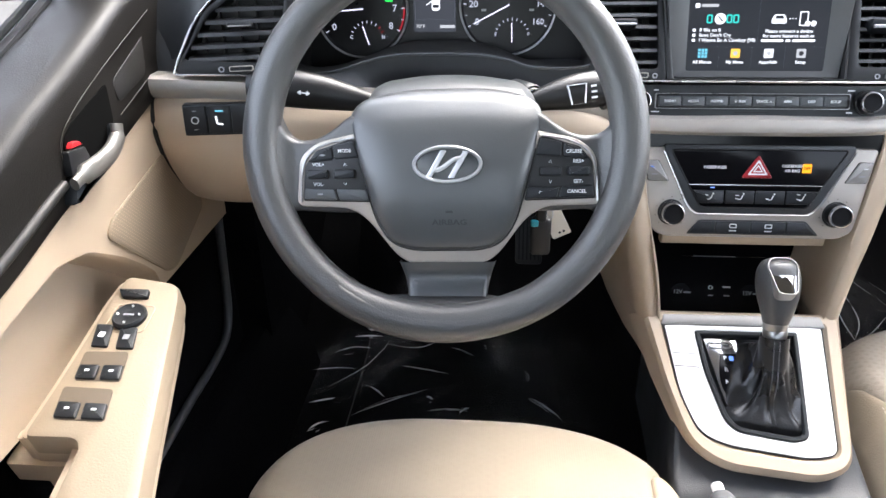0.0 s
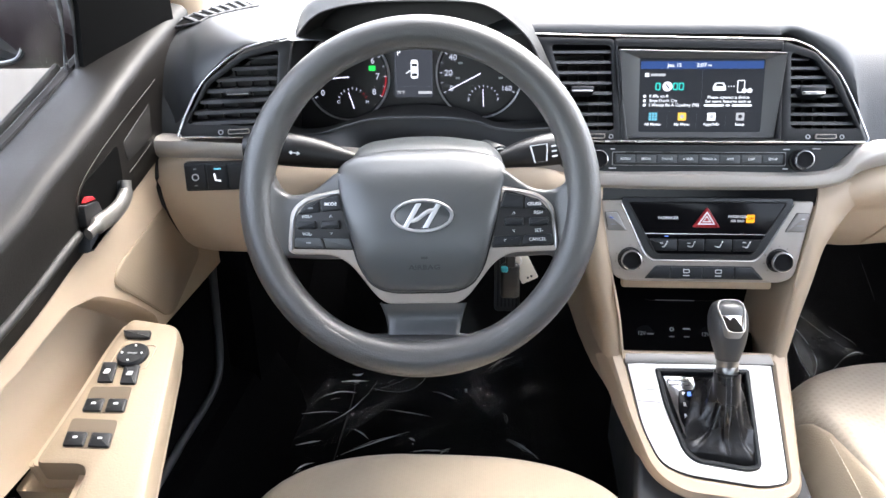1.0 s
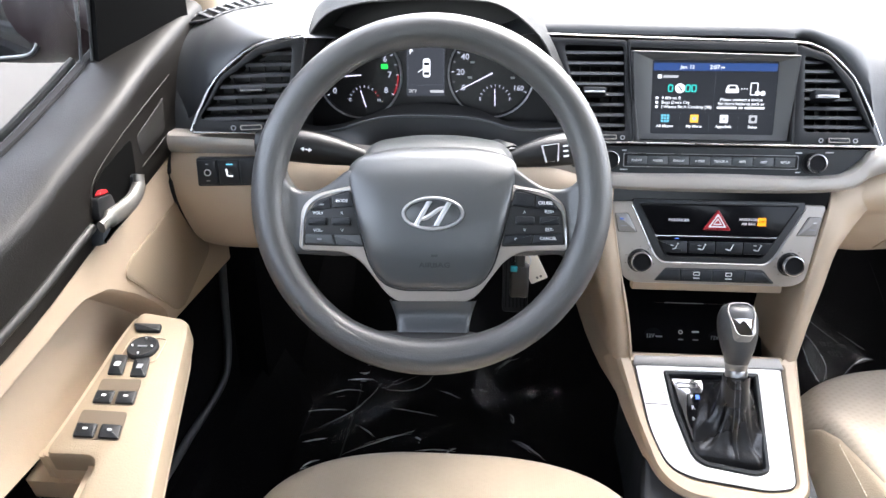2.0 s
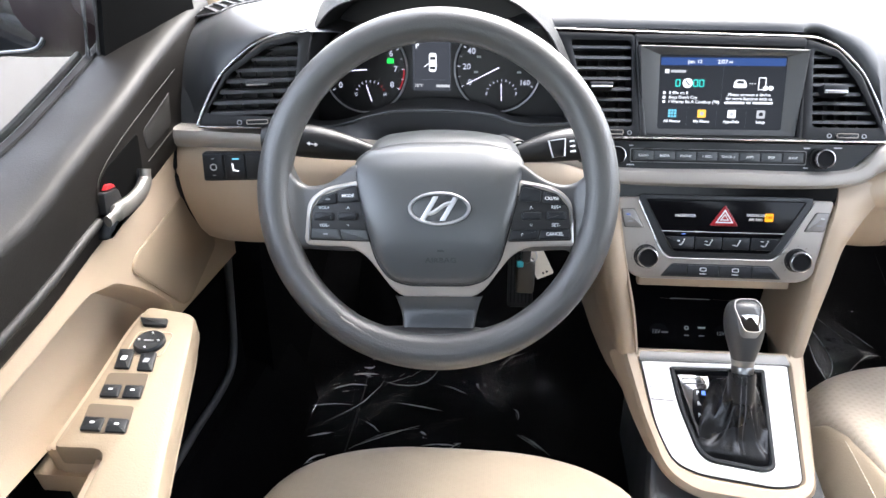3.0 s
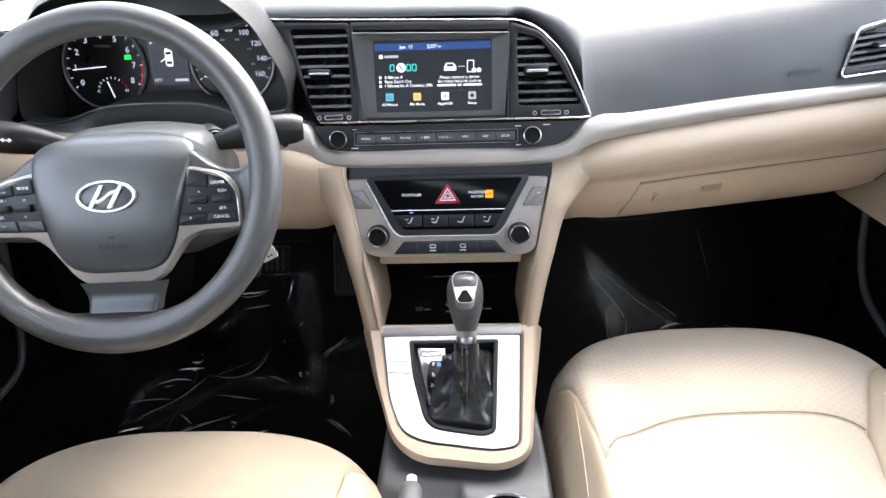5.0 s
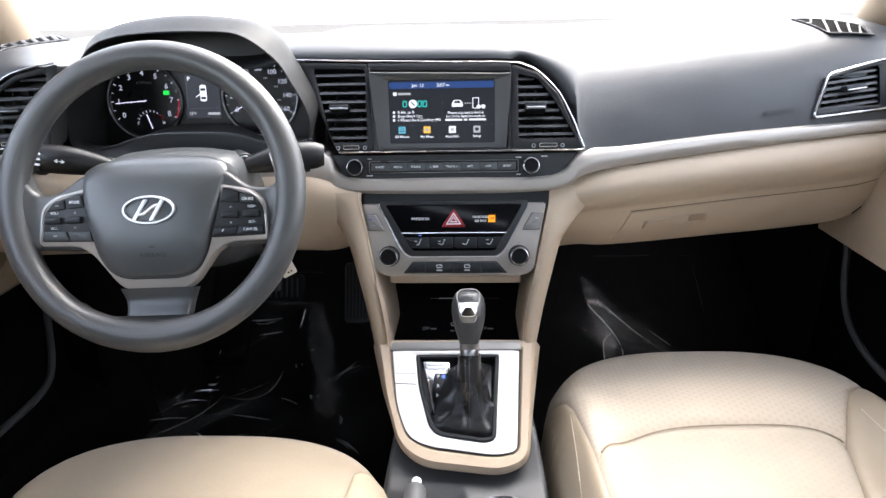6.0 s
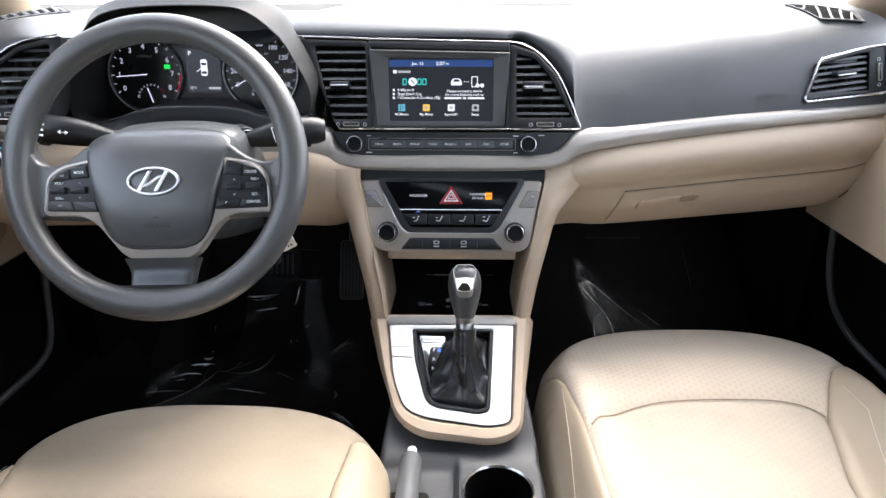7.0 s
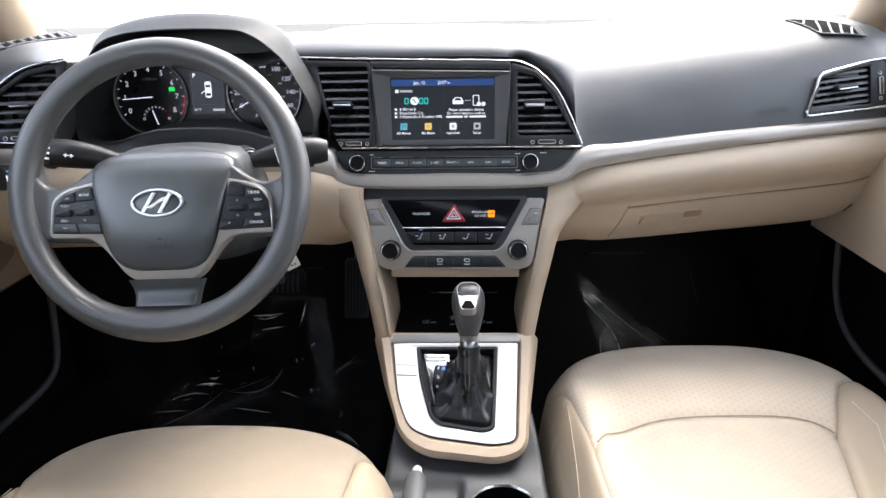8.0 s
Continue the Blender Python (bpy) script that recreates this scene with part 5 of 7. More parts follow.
fl_o = rounded([(-0.0110, -0.0260), (0.0110, -0.0260), (0.0180, 0.012), (0.0120, 0.0225), (-0.0120, 0.0225), (-0.0180, 0.012)], 0.0075, 5)
fl_i = inset_loop(fl_o, 0.0016)
part("knob_ring", band(FT, fl_o, fl_i, -0.012, 0.0052, 0.0011), SATINKEY, kb, "chrome ring")
part("knob_inlay", prism(FT, fl_i, -0.010, 0.0035, 0.001, dome=0.0022), material("dark_chrome_inlay", (0.42, 0.42, 0.43), 0.07, metal=1.0), kb, "mirror-bright inlay")

# ---- instrument cluster ----
ic = thing("instrument_cluster", (-0.39, 0.30, 0.94), "hooded instrument cluster with two dials and a small display", "instrument cluster")
LIP = [(-0.556, 0.948), (-0.552, 0.985), (-0.537, 1.024), (-0.520, 1.058), (-0.498, 1.080), (-0.468, 1.090), (-0.430, 1.0945), (-0.375, 1.096), (-0.315, 1.0945), (-0.288, 1.089), (-0.262, 1.073), (-0.238, 1.050), (-0.222, 1.022),
       (-0.206, 0.990), (-0.202, 0.965), (-0.206, 0.945), (-0.222, 0.9425), (-0.250, 0.941), (-0.278, 0.944), (-0.298, 0.951), (-0.330, 0.956), (-0.382, 0.957), (-0.430, 0.9555), (-0.464, 0.948), (-0.495, 0.938), (-0.525, 0.934), (-0.547, 0.937)]
lipc = smooth_path(LIP, 4, closed=True)
cx0, cz0 = -0.386, 1.005


def lip_ring(k, dy, grow=0.0):
    """The hood's outline scaled about its centre."""
    out = []
    for x, z in lipc:
        d = Vector((x - cx0, z - cz0))
        d = d * k + d.normalized() * grow
        out.append((cx0 + d.x, 0.205 + dy, cz0 + d.y))
    return out


def hood_ring(dy, grow, crown=2.0):
    """Outer skin: only its upper part swells, most of all at the top corners; the lower edge stays."""
    out = []
    for x, z in lipc:
        d = Vector((x - cx0, z - cz0)).normalized()
        up = max(0.0, min(1.0, (z - 0.95) / 0.05))
        top = max(0.0, min(1.0, (z - 1.045) / 0.035))
        g = grow * up * (1 + (crown - 1) * top * top * (3 - 2 * top))
        out.append((x + d.x * g, 0.205 + dy * (0.15 + 0.85 * up), z + d.y * g))
    return out


part("hood", grid([[(x, 0.328 + (z - 1) * 0.1, z - 0.050 * max(0, min(1, (1.0 - z) / 0.04))) for x, _, z in lip_ring(0.99, 0)], [(x, y, z - 0.030 * max(0, min(1, (1.0 - z) / 0.04))) for x, y, z in lip_ring(0.985, 0.055)], lip_ring(0.990, 0.012), lip_ring(0.997, 0.002), lip_ring(1.0, 0.0), lip_ring(1.0, 0.0006, 0.0016), hood_ring(0.012, 0.0045, 1.5), hood_ring(0.030, 0.0085), hood_ring(0.048, 0.0108, 2.05), hood_ring(0.060, 0.0105, 2.1), hood_ring(0.072, 0.0070, 2.9), hood_ring(0.10, 0.0, 1.0), hood_ring(0.15, -0.012, 1.0), hood_ring(0.24, -0.025, 1.0)], close_u=True), HOOD, ic, "dark grained hood")
part("dial_board", prism(FG, [(x + 0.393, z - 1.0 - 0.046 * max(0, min(1, (1.0 - z) / 0.04))) for x, _, z in lip_ring(0.985, 0)], -0.006, -0.003), DIALFACE, ic)


def under_lip(x):
    """Height of the lip's lower edge at x."""
    low = sorted((q[0], q[1]) for q in lipc if q[1] < 0.9575 and -0.55 < q[0] < -0.205)
    return float(np.interp(x, [q[0] for q in low], [q[1] for q in low]))


cowl = []
for x in np.linspace(-0.560, -0.200, 49):
    zt = under_lip(x) + 0.001
    yb, zb = float(np.interp(x, [-0.56, -0.51, -0.455, -0.41, -0.33, -0.285, -0.25, -0.20], [0.127, 0.146, 0.205, 0.232, 0.232, 0.212, 0.196, 0.214])), float(np.interp(x, [-0.56, -0.50, -0.40, -0.30, -0.20], [0.934, 0.922, 0.906, 0.902, 0.908]))
    cowl.append([(x, 0.2045 + (yb - 0.2045) * t ** 1.6, zt + (min(zb, zt - 0.004) - zt) * t ** 0.8) for t in np.linspace(0, 1, 9)])
part("cluster_cowl", sheet(cowl, 0.003), DASH, ic, "dark apron under the dials")
# Highlight on the lower lip, drawn as a rod in paler plastic.
part("lip_edge", tube([(x, 0.2035, under_lip(x)) for x in np.linspace(-0.548, -0.207, 60)], 0.0017, 8), PAD, ic, "rounded lower hood edge in a highlight grey")


RING = material("dial_ring_grey", (0.34, 0.34, 0.36), 0.35, metal=0.3)


def dial(cu, cv, r, labels, a0, a1, value, small, marks):
    d = part("dial", lathe(FG, [(r, -0.004), (r, 0.002), (r - 0.002, 0.0025), (r - 0.004, 0.0), (0.0004, 0.0)], 56, cu=cu, cv=cv), DIALFACE, ic, "round black dial with white figures")
    part("dial_ring", lathe(FG, [(r + 0.0014, 0.0), (r + 0.0008, 0.0046), (r - 0.0012, 0.0040), (r - 0.0014, 0.0)], 56, cu=cu, cv=cv, caps=False), RING, d)
    n = len(labels)
    for k, s in enumerate(labels):
        a = radians(a0 + (a1 - a0) * k / (n - 1))
        text(FG, s, cu + math.cos(a) * r * 0.72, cv + math.sin(a) * r * 0.72, 0.0108 if len(s) < 3 else 0.0095, 0.0006, FIGURE, d, "figure")
    for k in range(2 * n - 1):
        a = radians(a0 + (a1 - a0) * k / (2 * n - 2))
        part("tick", bar(FG, (cu + math.cos(a) * r * 0.87, cv + math.sin(a) * r * 0.87), (cu + math.cos(a) * r * (0.95), cv + math.sin(a) * r * 0.95), 0.0013 if k % 2 == 0 else 0.0007, 0.0, 0.0007), FIGURE, d)
    a = radians(a0 + (a1 - a0) * value)
    part("needle", bar(FG, (cu - math.cos(a) * 0.002, cv - math.sin(a) * 0.002), (cu + math.cos(a) * r * 0.80, cv + math.sin(a) * r * 0.80), 0.0017, 0.001, 0.0024, w2=0.0010), NEEDLE, d)
    su, sv = cu + 0.006, cv - r * 0.64
    for k in range(9):
        b = radians(152 - 15.5 * k)
        part("small_tick", bar(FG, (su + math.cos(b) * 0.0200, sv + math.sin(b) * 0.0200), (su + math.cos(b) * 0.0235, sv + math.sin(b) * 0.0235), 0.0010, 0.0, 0.0007), FIGURE if k < 7 or marks[1] == "F" else L_RED, d)
    b = radians(small)
    part("small_needle", bar(FG, (su - math.cos(b) * 0.006, sv - math.sin(b) * 0.006), (su + math.cos(b) * 0.0175, sv + math.sin(b) * 0.0175), 0.0012, 0.001, 0.0022), NEEDLE, d)
    for s, dx in ((marks[0], -0.0205), (marks[1], 0.0205)):
        text(FG, s, su + dx, sv + 0.0035, 0.0058, 0.0006, FIGURE, d, "figure")
    return d


ta = dial(-0.0895, -0.0085, 0.0585, [str(k) for k in range(9)], 211, -29, 0.112, 108, "CH")
sp = dial(0.0940, -0.0050, 0.0590, [str(k) for k in range(0, 180, 20)], 207, -27, 0.0, 92, "EF")
text(FG, "x1000rpm", -0.0885, 0.0195, 0.0055, 0.0006, GREYPRINT, ta)
for k in range(6):
    a = radians(190 - 40 * k)
    part("inner_figure_bar", prism(FG, rect(0.0940 + math.cos(a) * 0.030, -0.0050 + math.sin(a) * 0.030, 0.0060, 0.0028), 0.0, 0.0007), GREYPRINT, sp)
for k in range(8):
    a0, a1 = radians(2 - 4.0 * k), radians(-2 - 4.0 * k)
    q = [(-0.0895 + math.cos(x) * r, -0.0085 + math.sin(x) * r) for x, r in ((a0, 0.0555), (a0, 0.0530), (a1, 0.0530), (a1, 0.0555))]
    part("redline", prism(FG, q, 0.0, 0.0006), L_RED, ta)
part("green_lamp", prism(FG, rounded(rect(-0.0545, 0.0035, 0.0095, 0.0068), 0.001, 2), 0.0, 0.0010), L_GREEN, ta)
lcd = part("trip_display", prism(FG, rounded(rect(0.0030, -0.0030, 0.0530, 0.0660), 0.001, 2), -0.004, 0.0005), TRIP, ic, "small dark trip display with a car diagram")
part("display_edge", band(FG, rounded(rect(0.0030, 0.0035, 0.0500, 0.0500), 0.001, 2), rounded(rect(0.0030, 0.0035, 0.0490, 0.0490), 0.001, 2), 0.0, 0.0010), S_LINE, lcd)
part("car_diagram", prism(FG, rounded(rect(0.0045, 0.0020, 0.0105, 0.0255), 0.004, 4), 0.0, 0.0011), S_WHITE, lcd)
for v in (0.0075, -0.0055):
    part("car_diagram_glass", prism(FG, rounded(rect(0.0045, v, 0.0075, 0.0036), 0.001, 2), 0.0, 0.0014), SCREEN, lcd)
part("open_door_mark", bar(FG, (-0.0010, 0.0005), (-0.0075, -0.0040), 0.0013, 0.0, 0.0011), S_WHITE, lcd)
text(FG, "P", -0.0170, 0.0235, 0.0090, 0.0012, S_WHITE, lcd, "figure")
text(FG, "70\u00b0F", -0.0150, -0.0295, 0.0058, 0.0012, S_GREY, lcd, "figure")
part("distance_bar", prism(FG, rect(0.0190, -0.0295, 0.0190, 0.0036), 0.0, 0.0011), S_GREY, lcd)

# ---- steering column and stalks ----
col = thing("steering_column", (-0.355, 0.15, 0.86), "dark grey plastic steering column shroud", "steering column")
cr = []
for n, w, ht, hb2 in ((-0.024, 0.080, 0.044, -0.060), (-0.040, 0.085, 0.059, -0.080), (-0.070, 0.088, 0.071, -0.084), (-0.100, 0.089, 0.0775, -0.085), (-0.118, 0.089, 0.0785, -0.085), (-0.128, 0.087, 0.073, -0.083), (-0.17, 0.084, 0.060, -0.080), (-0.25, 0.080, 0.045, -0.070)):
    lp = rounded([(-w, hb2 * 0.6), (-w * 0.6, hb2), (w * 0.6, hb2), (w, hb2 * 0.6), (w, ht * 0.66), (w * 0.86, ht * 0.90), (w * 0.30, ht), (-w * 0.30, ht), (-w * 0.86, ht * 0.90), (-w, ht * 0.66)], 0.02, 3)
    cr.append([FW @ Vector((p[0] + 0.004, p[1], n)) for p in lp])
part("shroud", grid(cr, close_u=True, caps=True), PAD, col)
FIG = plane((-0.2735, 0.1205, 0.929), (0.1, 0.1, 1), (0.80, 0.55, 0.0))
lockp = part("ignition_lock", lathe(FIG, [(0.0150, -0.030), (0.0150, 0.0), (0.0135, 0.002), (0.0120, 0.0005), (0.0004, 0.0005)], 28), DARK, col, "dark ignition lock collar")
part("lock_ring", lathe(FIG, [(0.0118, 0.0), (0.0115, 0.0028), (0.0098, 0.0030), (0.0094, 0.0)], 28, caps=False), CHROME, lockp, "bright ring")


def stalk(name, a, b, label):
    st = thing(name, tuple(a), label, "stalk", "column stalks")
    a, b = Vector(a), Vector(b)
    pts = [a.lerp(b, t) + Vector((0, 0, 0.004 * math.sin(3 * t))) for t in np.linspace(0, 1, 12)]
    rad = [0.0085, 0.010, 0.0118, 0.0135, 0.0150, 0.0160, 0.0166, 0.0168, 0.0168, 0.0165, 0.0158, 0.0125]
    part("arm", tube(pts, rad, 18, flat=1.15), BLACK, st)
    p, q = a.lerp(b, 0.74), a.lerp(b, 0.80)
    part("twist_ring", tube([p, q], [0.0174, 0.0174], 20, flat=1.12), DARK, st)
    FS = plane(tuple(a.lerp(b, 0.6) + Vector((0, -0.0172, 0.006))), (0, 0.35, 1), (b - a) * (1 if b.x > a.x else -1))
    return st, FS


st1, FS1 = stalk("indicator_stalk", (-0.438, 0.106, 0.927), (-0.566, 0.100, 0.945), "black indicator and light stalk with white symbols")
part("arrow_mark", bar(FS1, (0.006, 0.0), (0.014, 0.0), 0.0012, -0.002, 0.0012), WHITE, st1)
part("arrow_mark", prism(FS1, [(0.0035, 0.0), (0.007, -0.0024), (0.007, 0.0024)], -0.002, 0.0013), WHITE, st1)
part("arrow_mark", prism(FS1, [(0.0165, 0.0), (0.013, 0.0024), (0.013, -0.0024)], -0.002, 0.0013), WHITE, st1)
for k in range(3):
    part("lamp_mark", prism(FS1, rect(-0.0185, 0.007 - 0.007 * k, 0.0075, 0.0026), -0.002, 0.0018), WHITE, st1)
part("sun_mark", band(FS1, circle(-0.0370, 0.0, 0.0036, 14), circle(-0.0370, 0.0, 0.0024, 14), -0.002, 0.0018), WHITE, st1)
for k in range(8):
    a = k * math.pi / 4
    part("sun_mark", bar(FS1, (-0.0370 + math.cos(a) * 0.0048, math.sin(a) * 0.0048), (-0.0370 + math.cos(a) * 0.0064, math.sin(a) * 0.0064), 0.0009, -0.002, 0.0018), WHITE, st1)
st2, FSR = stalk("wiper_stalk", (-0.275, 0.120, 0.925), (-0.172, 0.149, 0.933), "black wiper stalk with white symbols")
part("wiper_mark", band(FSR, [(-0.021, -0.010), (-0.006, -0.010), (-0.003, 0.010), (-0.024, 0.010)], [(-0.0202, -0.0099), (-0.0068, -0.0099), (-0.0042, 0.0092), (-0.0228, 0.0092)], -0.002, 0.0014), WHITE, st2)
for k in range(3):
    part("wiper_mark", prism(FSR, rect(0.004, 0.006 - 0.0058 * k, 0.0055, 0.0020), -0.002, 0.0016), WHITE, st2)

# ---- ignition key with tag ----
key = thing("ignition_key", (-0.245, 0.150, 0.79), "ignition key with a white paper tag and teal fob", "key")
part("key_head", boxmesh(-0.262, -0.250, 0.120, 0.150, 0.786, 0.822, 0.003), BLACK, key)
part("fob", boxmesh(-0.268, -0.244, 0.122, 0.134, 0.742, 0.790, 0.005), BLACK, key)
part("ring", tube([Vector((-0.252 + 0.010 * math.cos(a), 0.135, 0.790 + 0.010 * math.sin(a))) for a in np.linspace(0, 2 * math.pi, 18)[:-1]], 0.001, 6, closed=True), CHROME, key)
part("teal_cap", boxmesh(-0.268, -0.259, 0.118, 0.124, 0.781, 0.789, 0.002), TEAL, key)
FKT = plane((-0.237, 0.138, 0.777), (-0.52, 0.25, 1), (1, -0.1, 0.55))
part("tag", prism(FKT, rounded(rect(0, 0.004, 0.023, 0.040), 0.002, 2), 0.0, 0.0008), TAG, key, "white paper tag with dark print")
for k in range(2):
    part("tag_print", prism(FKT, circle(0.004 - 0.005 * k, -0.011, 0.0015, 10), 0.0, 0.0011), BLACK, key)

# ---- steering wheel ----
sw = thing("steering_wheel", (-0.36, 0.0205, 0.9125), "dark grey steering wheel with silver lower spoke trim", "steering wheel")
C = 0.004
rim = []
for k in range(96):
    a = 2 * math.pi * k / 96
    low = max(0.0, -math.sin(a) - 0.86) / 0.14
    rr = 0.1725
    row = []
    for j in range(20):
        b = 2 * math.pi * j / 20
        wr = 0.0175 + 0.0016 * low + 0.0012 * max(0, math.cos(a) ** 2 - 0.6)
        rad = rr + wr * math.cos(b) - 0.002 * low
        row.append(FW @ Vector((0.0010 + rad * math.cos(a), rad * math.sin(a), 0.0165 * math.sin(b))))
    rim.append(row)
part("rim", grid(rim, close_u=True, close_v=True), WHEEL, sw, "grey moulded rim")


def mir(pts):
    """A left-hand outline closed by its mirror image about the wheel's centre line."""
    return pts + [(2 * C - u, v) for u, v in reversed(pts)]


SPOKE_TOP = smooth_path([(-0.1625, 0.044), (-0.159, 0.034), (-0.154, 0.022), (-0.147, 0.0115), (-0.138, 0.0065), (-0.126, 0.0062), (-0.114, 0.0095), (-0.101, 0.0175), (-0.090, 0.0260), (-0.082, 0.0285), (-0.070, 0.0230), (-0.055, 0.0120)], 4)
SPOKE_LOW = [(-0.1625, -0.0735), (-0.152, -0.0665), (-0.136, -0.0620), (-0.100, -0.0640), (-0.050, -0.0640)]
for s in (-1, 1):
    rows = []
    for u, vt in SPOKE_TOP:
        vb = float(np.interp(u, [p[0] for p in SPOKE_LOW], [p[1] for p in SPOKE_LOW]))
        n = 0.0038 + 0.0085 * max(0.0, min(1.0, (-u - 0.140) / 0.024)) ** 1.5
        sec = [(vt, -0.016), (vt, n - 0.0075), (vt - 0.0007, n - 0.0045), (vt - 0.0024, n - 0.0018), (vt - 0.0055, n - 0.0003), (vt - 0.010, n), (vb + 0.010, n), (vb + 0.0055, n - 0.0004), (vb + 0.002, n - 0.002), (vb, n - 0.007), (vb, -0.016)]
        rows.append([FW @ Vector((u if s < 0 else 2 * C - 0.003 - u, v, h)) for v, h in sec])
    part("side_spoke", grid(rows), WHEEL, sw, angle=70)
bow = rounded(mir([(-0.080, 0.0110), (-0.118, 0.0030), (-0.1345, -0.0100), (-0.1390, -0.0575), (-0.0890, -0.0590), (-0.0720, -0.0690), (-0.0580, -0.0870), (-0.0455, -0.1040), (-0.0330, -0.1130)]), 0.009, 4)
part("spoke_trim", prism(FW, bow, -0.012, 0.0075, 0.003), TRIMSILVER, sw, "satin silver spoke trim")
rows = []
for t in np.linspace(0, 1, 14):
    v, hw = -0.1118 - 0.0334 * t, 0.0385 + 0.0082 * (1 - t) ** 1.6
    top = 0.0082 - 0.0050 * math.sin(math.pi * min(1, t * 1.05)) ** 1.2 - 0.0006 * t
    side = [(-1.0, -0.012), (-1.0, top - 0.0060), (-0.985, top - 0.0030), (-0.94, top - 0.0010), (-0.86, top - 0.0002)]
    row = side + [(u, top) for u in np.linspace(-0.7, 0.7, 7)] + [(-u, n) for u, n in reversed(side)]
    rows.append([FW @ Vector((C + u * hw, v, n)) for u, n in row])
part("lower_spoke", grid(rows, caps=False), PAD, sw, "dished grey lower spoke", angle=60)
rows = []
for a in np.linspace(-0.62, 0.62, 61):
    e = min(1.0, max(0.0, (abs(a) - 0.265) / 0.32))
    e = e * e * (3 - 2 * e)
    ri = 0.1458 / math.cos(a) * (1 - e) + 0.1585 * e
    sec = [(ri, -0.010), (ri, 0.0010), (ri + 0.0004, 0.0024), (ri + 0.0014, 0.0034)]
    for t in np.linspace(0.12, 1, 9):
        r = ri + 0.0014 + (0.1690 - ri) * t
        tubular = 0.0165 * math.sqrt(max(0.0, 1 - ((r - 0.1722) / 0.0180) ** 2))
        sec.append((r, max(0.0034 + 0.0132 * (t * (2 - t)) ** 0.9, tubular + 0.0003)))
    rows.append([FW @ Vector((C - 0.002 + r * math.sin(a), -r * math.cos(a), n)) for r, n in sec])
part("rim_shoulder", grid(rows), WHEEL, sw, "grey rim flare above the lower spoke", angle=60)
padl = rounded(mir([(-0.0360, 0.0540), (-0.0760, 0.0440), (-0.0875, 0.0300), (-0.0780, -0.0120), (-0.0605, -0.0740), (-0.0475, -0.0930), (-0.0280, -0.0995)]), [0.03, 0.014, 0.01, 0.02, 0.016, 0.012, 0.02] * 2, 5)
part("pad_gap", prism(FW, [(p[0], min(p[1], -0.006)) for p in inset_loop(padl, -0.0018)], -0.01, 0.0082), BLACK, sw)
airbag = bmesh.new()
rows = []
for t, h in ((1.0, -0.028), (1.0, 0.0095), (0.985, 0.0125), (0.95, 0.0145), (0.88, 0.0158), (0.80, 0.0165), (0.68, 0.0172), (0.55, 0.0175), (0.40, 0.0176), (0.25, 0.0176), (0.02, 0.0176)):
    rows.append([FW @ Vector((C + (p[0] - C) * t, -0.022 + (p[1] + 0.022) * t, h - 0.024 * max(0, ((p[1] + 0.022) * t + 0.010) / 0.086) ** 2.0 - 0.014 * max(0, ((p[1] + 0.022) * t + 0.010) / 0.086) ** 6.0)) for p in padl])
part("airbag_cover", grid(rows, close_u=True, caps=True), PAD, sw, "grey grained airbag cover")
text(FW, "AIRBAG", C + 0.004, -0.0730, 0.0068, 0.0177, EMBOSS, sw, "embossed_lettering", squeeze=1.3)
part("embossed_mark", prism(FW, rounded(rect(C + 0.004, -0.0630, 0.0070, 0.0024), 0.0006, 2), 0.015, 0.0179), EMBOSS, sw)
em = part("emblem", prism(FW, circle(C + 0.003, -0.0195, 0.0300, 40, 0.0152), 0.010, 0.0185, 0.001), PAD, sw, "chrome oval emblem")
part("emblem_ring", band(FW, circle(C + 0.003, -0.0195, 0.0322, 44, 0.0174), circle(C + 0.003, -0.0195, 0.0286, 44, 0.0140), 0.012, 0.0215, 0.0012), DIMCHROME, em)
for du in (-0.0105, 0.0105):
    q = [(C + 0.003 + du - 0.0058 + s, -0.0195 + v) for s, v in ((-0.0042, -0.0122), (0.0012, -0.0128))] + [(C + 0.003 + du + 0.0058 + s, -0.0195 + v) for s, v in ((0.0042, 0.0122), (-0.0012, 0.0128))]
    part("emblem_bar", prism(FW, q, 0.012, 0.0208, 0.0008), DIMCHROME, em)
part("emblem_bar", tube([FW @ Vector((C + 0.003 + u, -0.0195 + 0.0052 * math.sin(u * 150), 0.0190)) for u in np.linspace(-0.012, 0.012, 9)], 0.0023, 8), DIMCHROME, em)


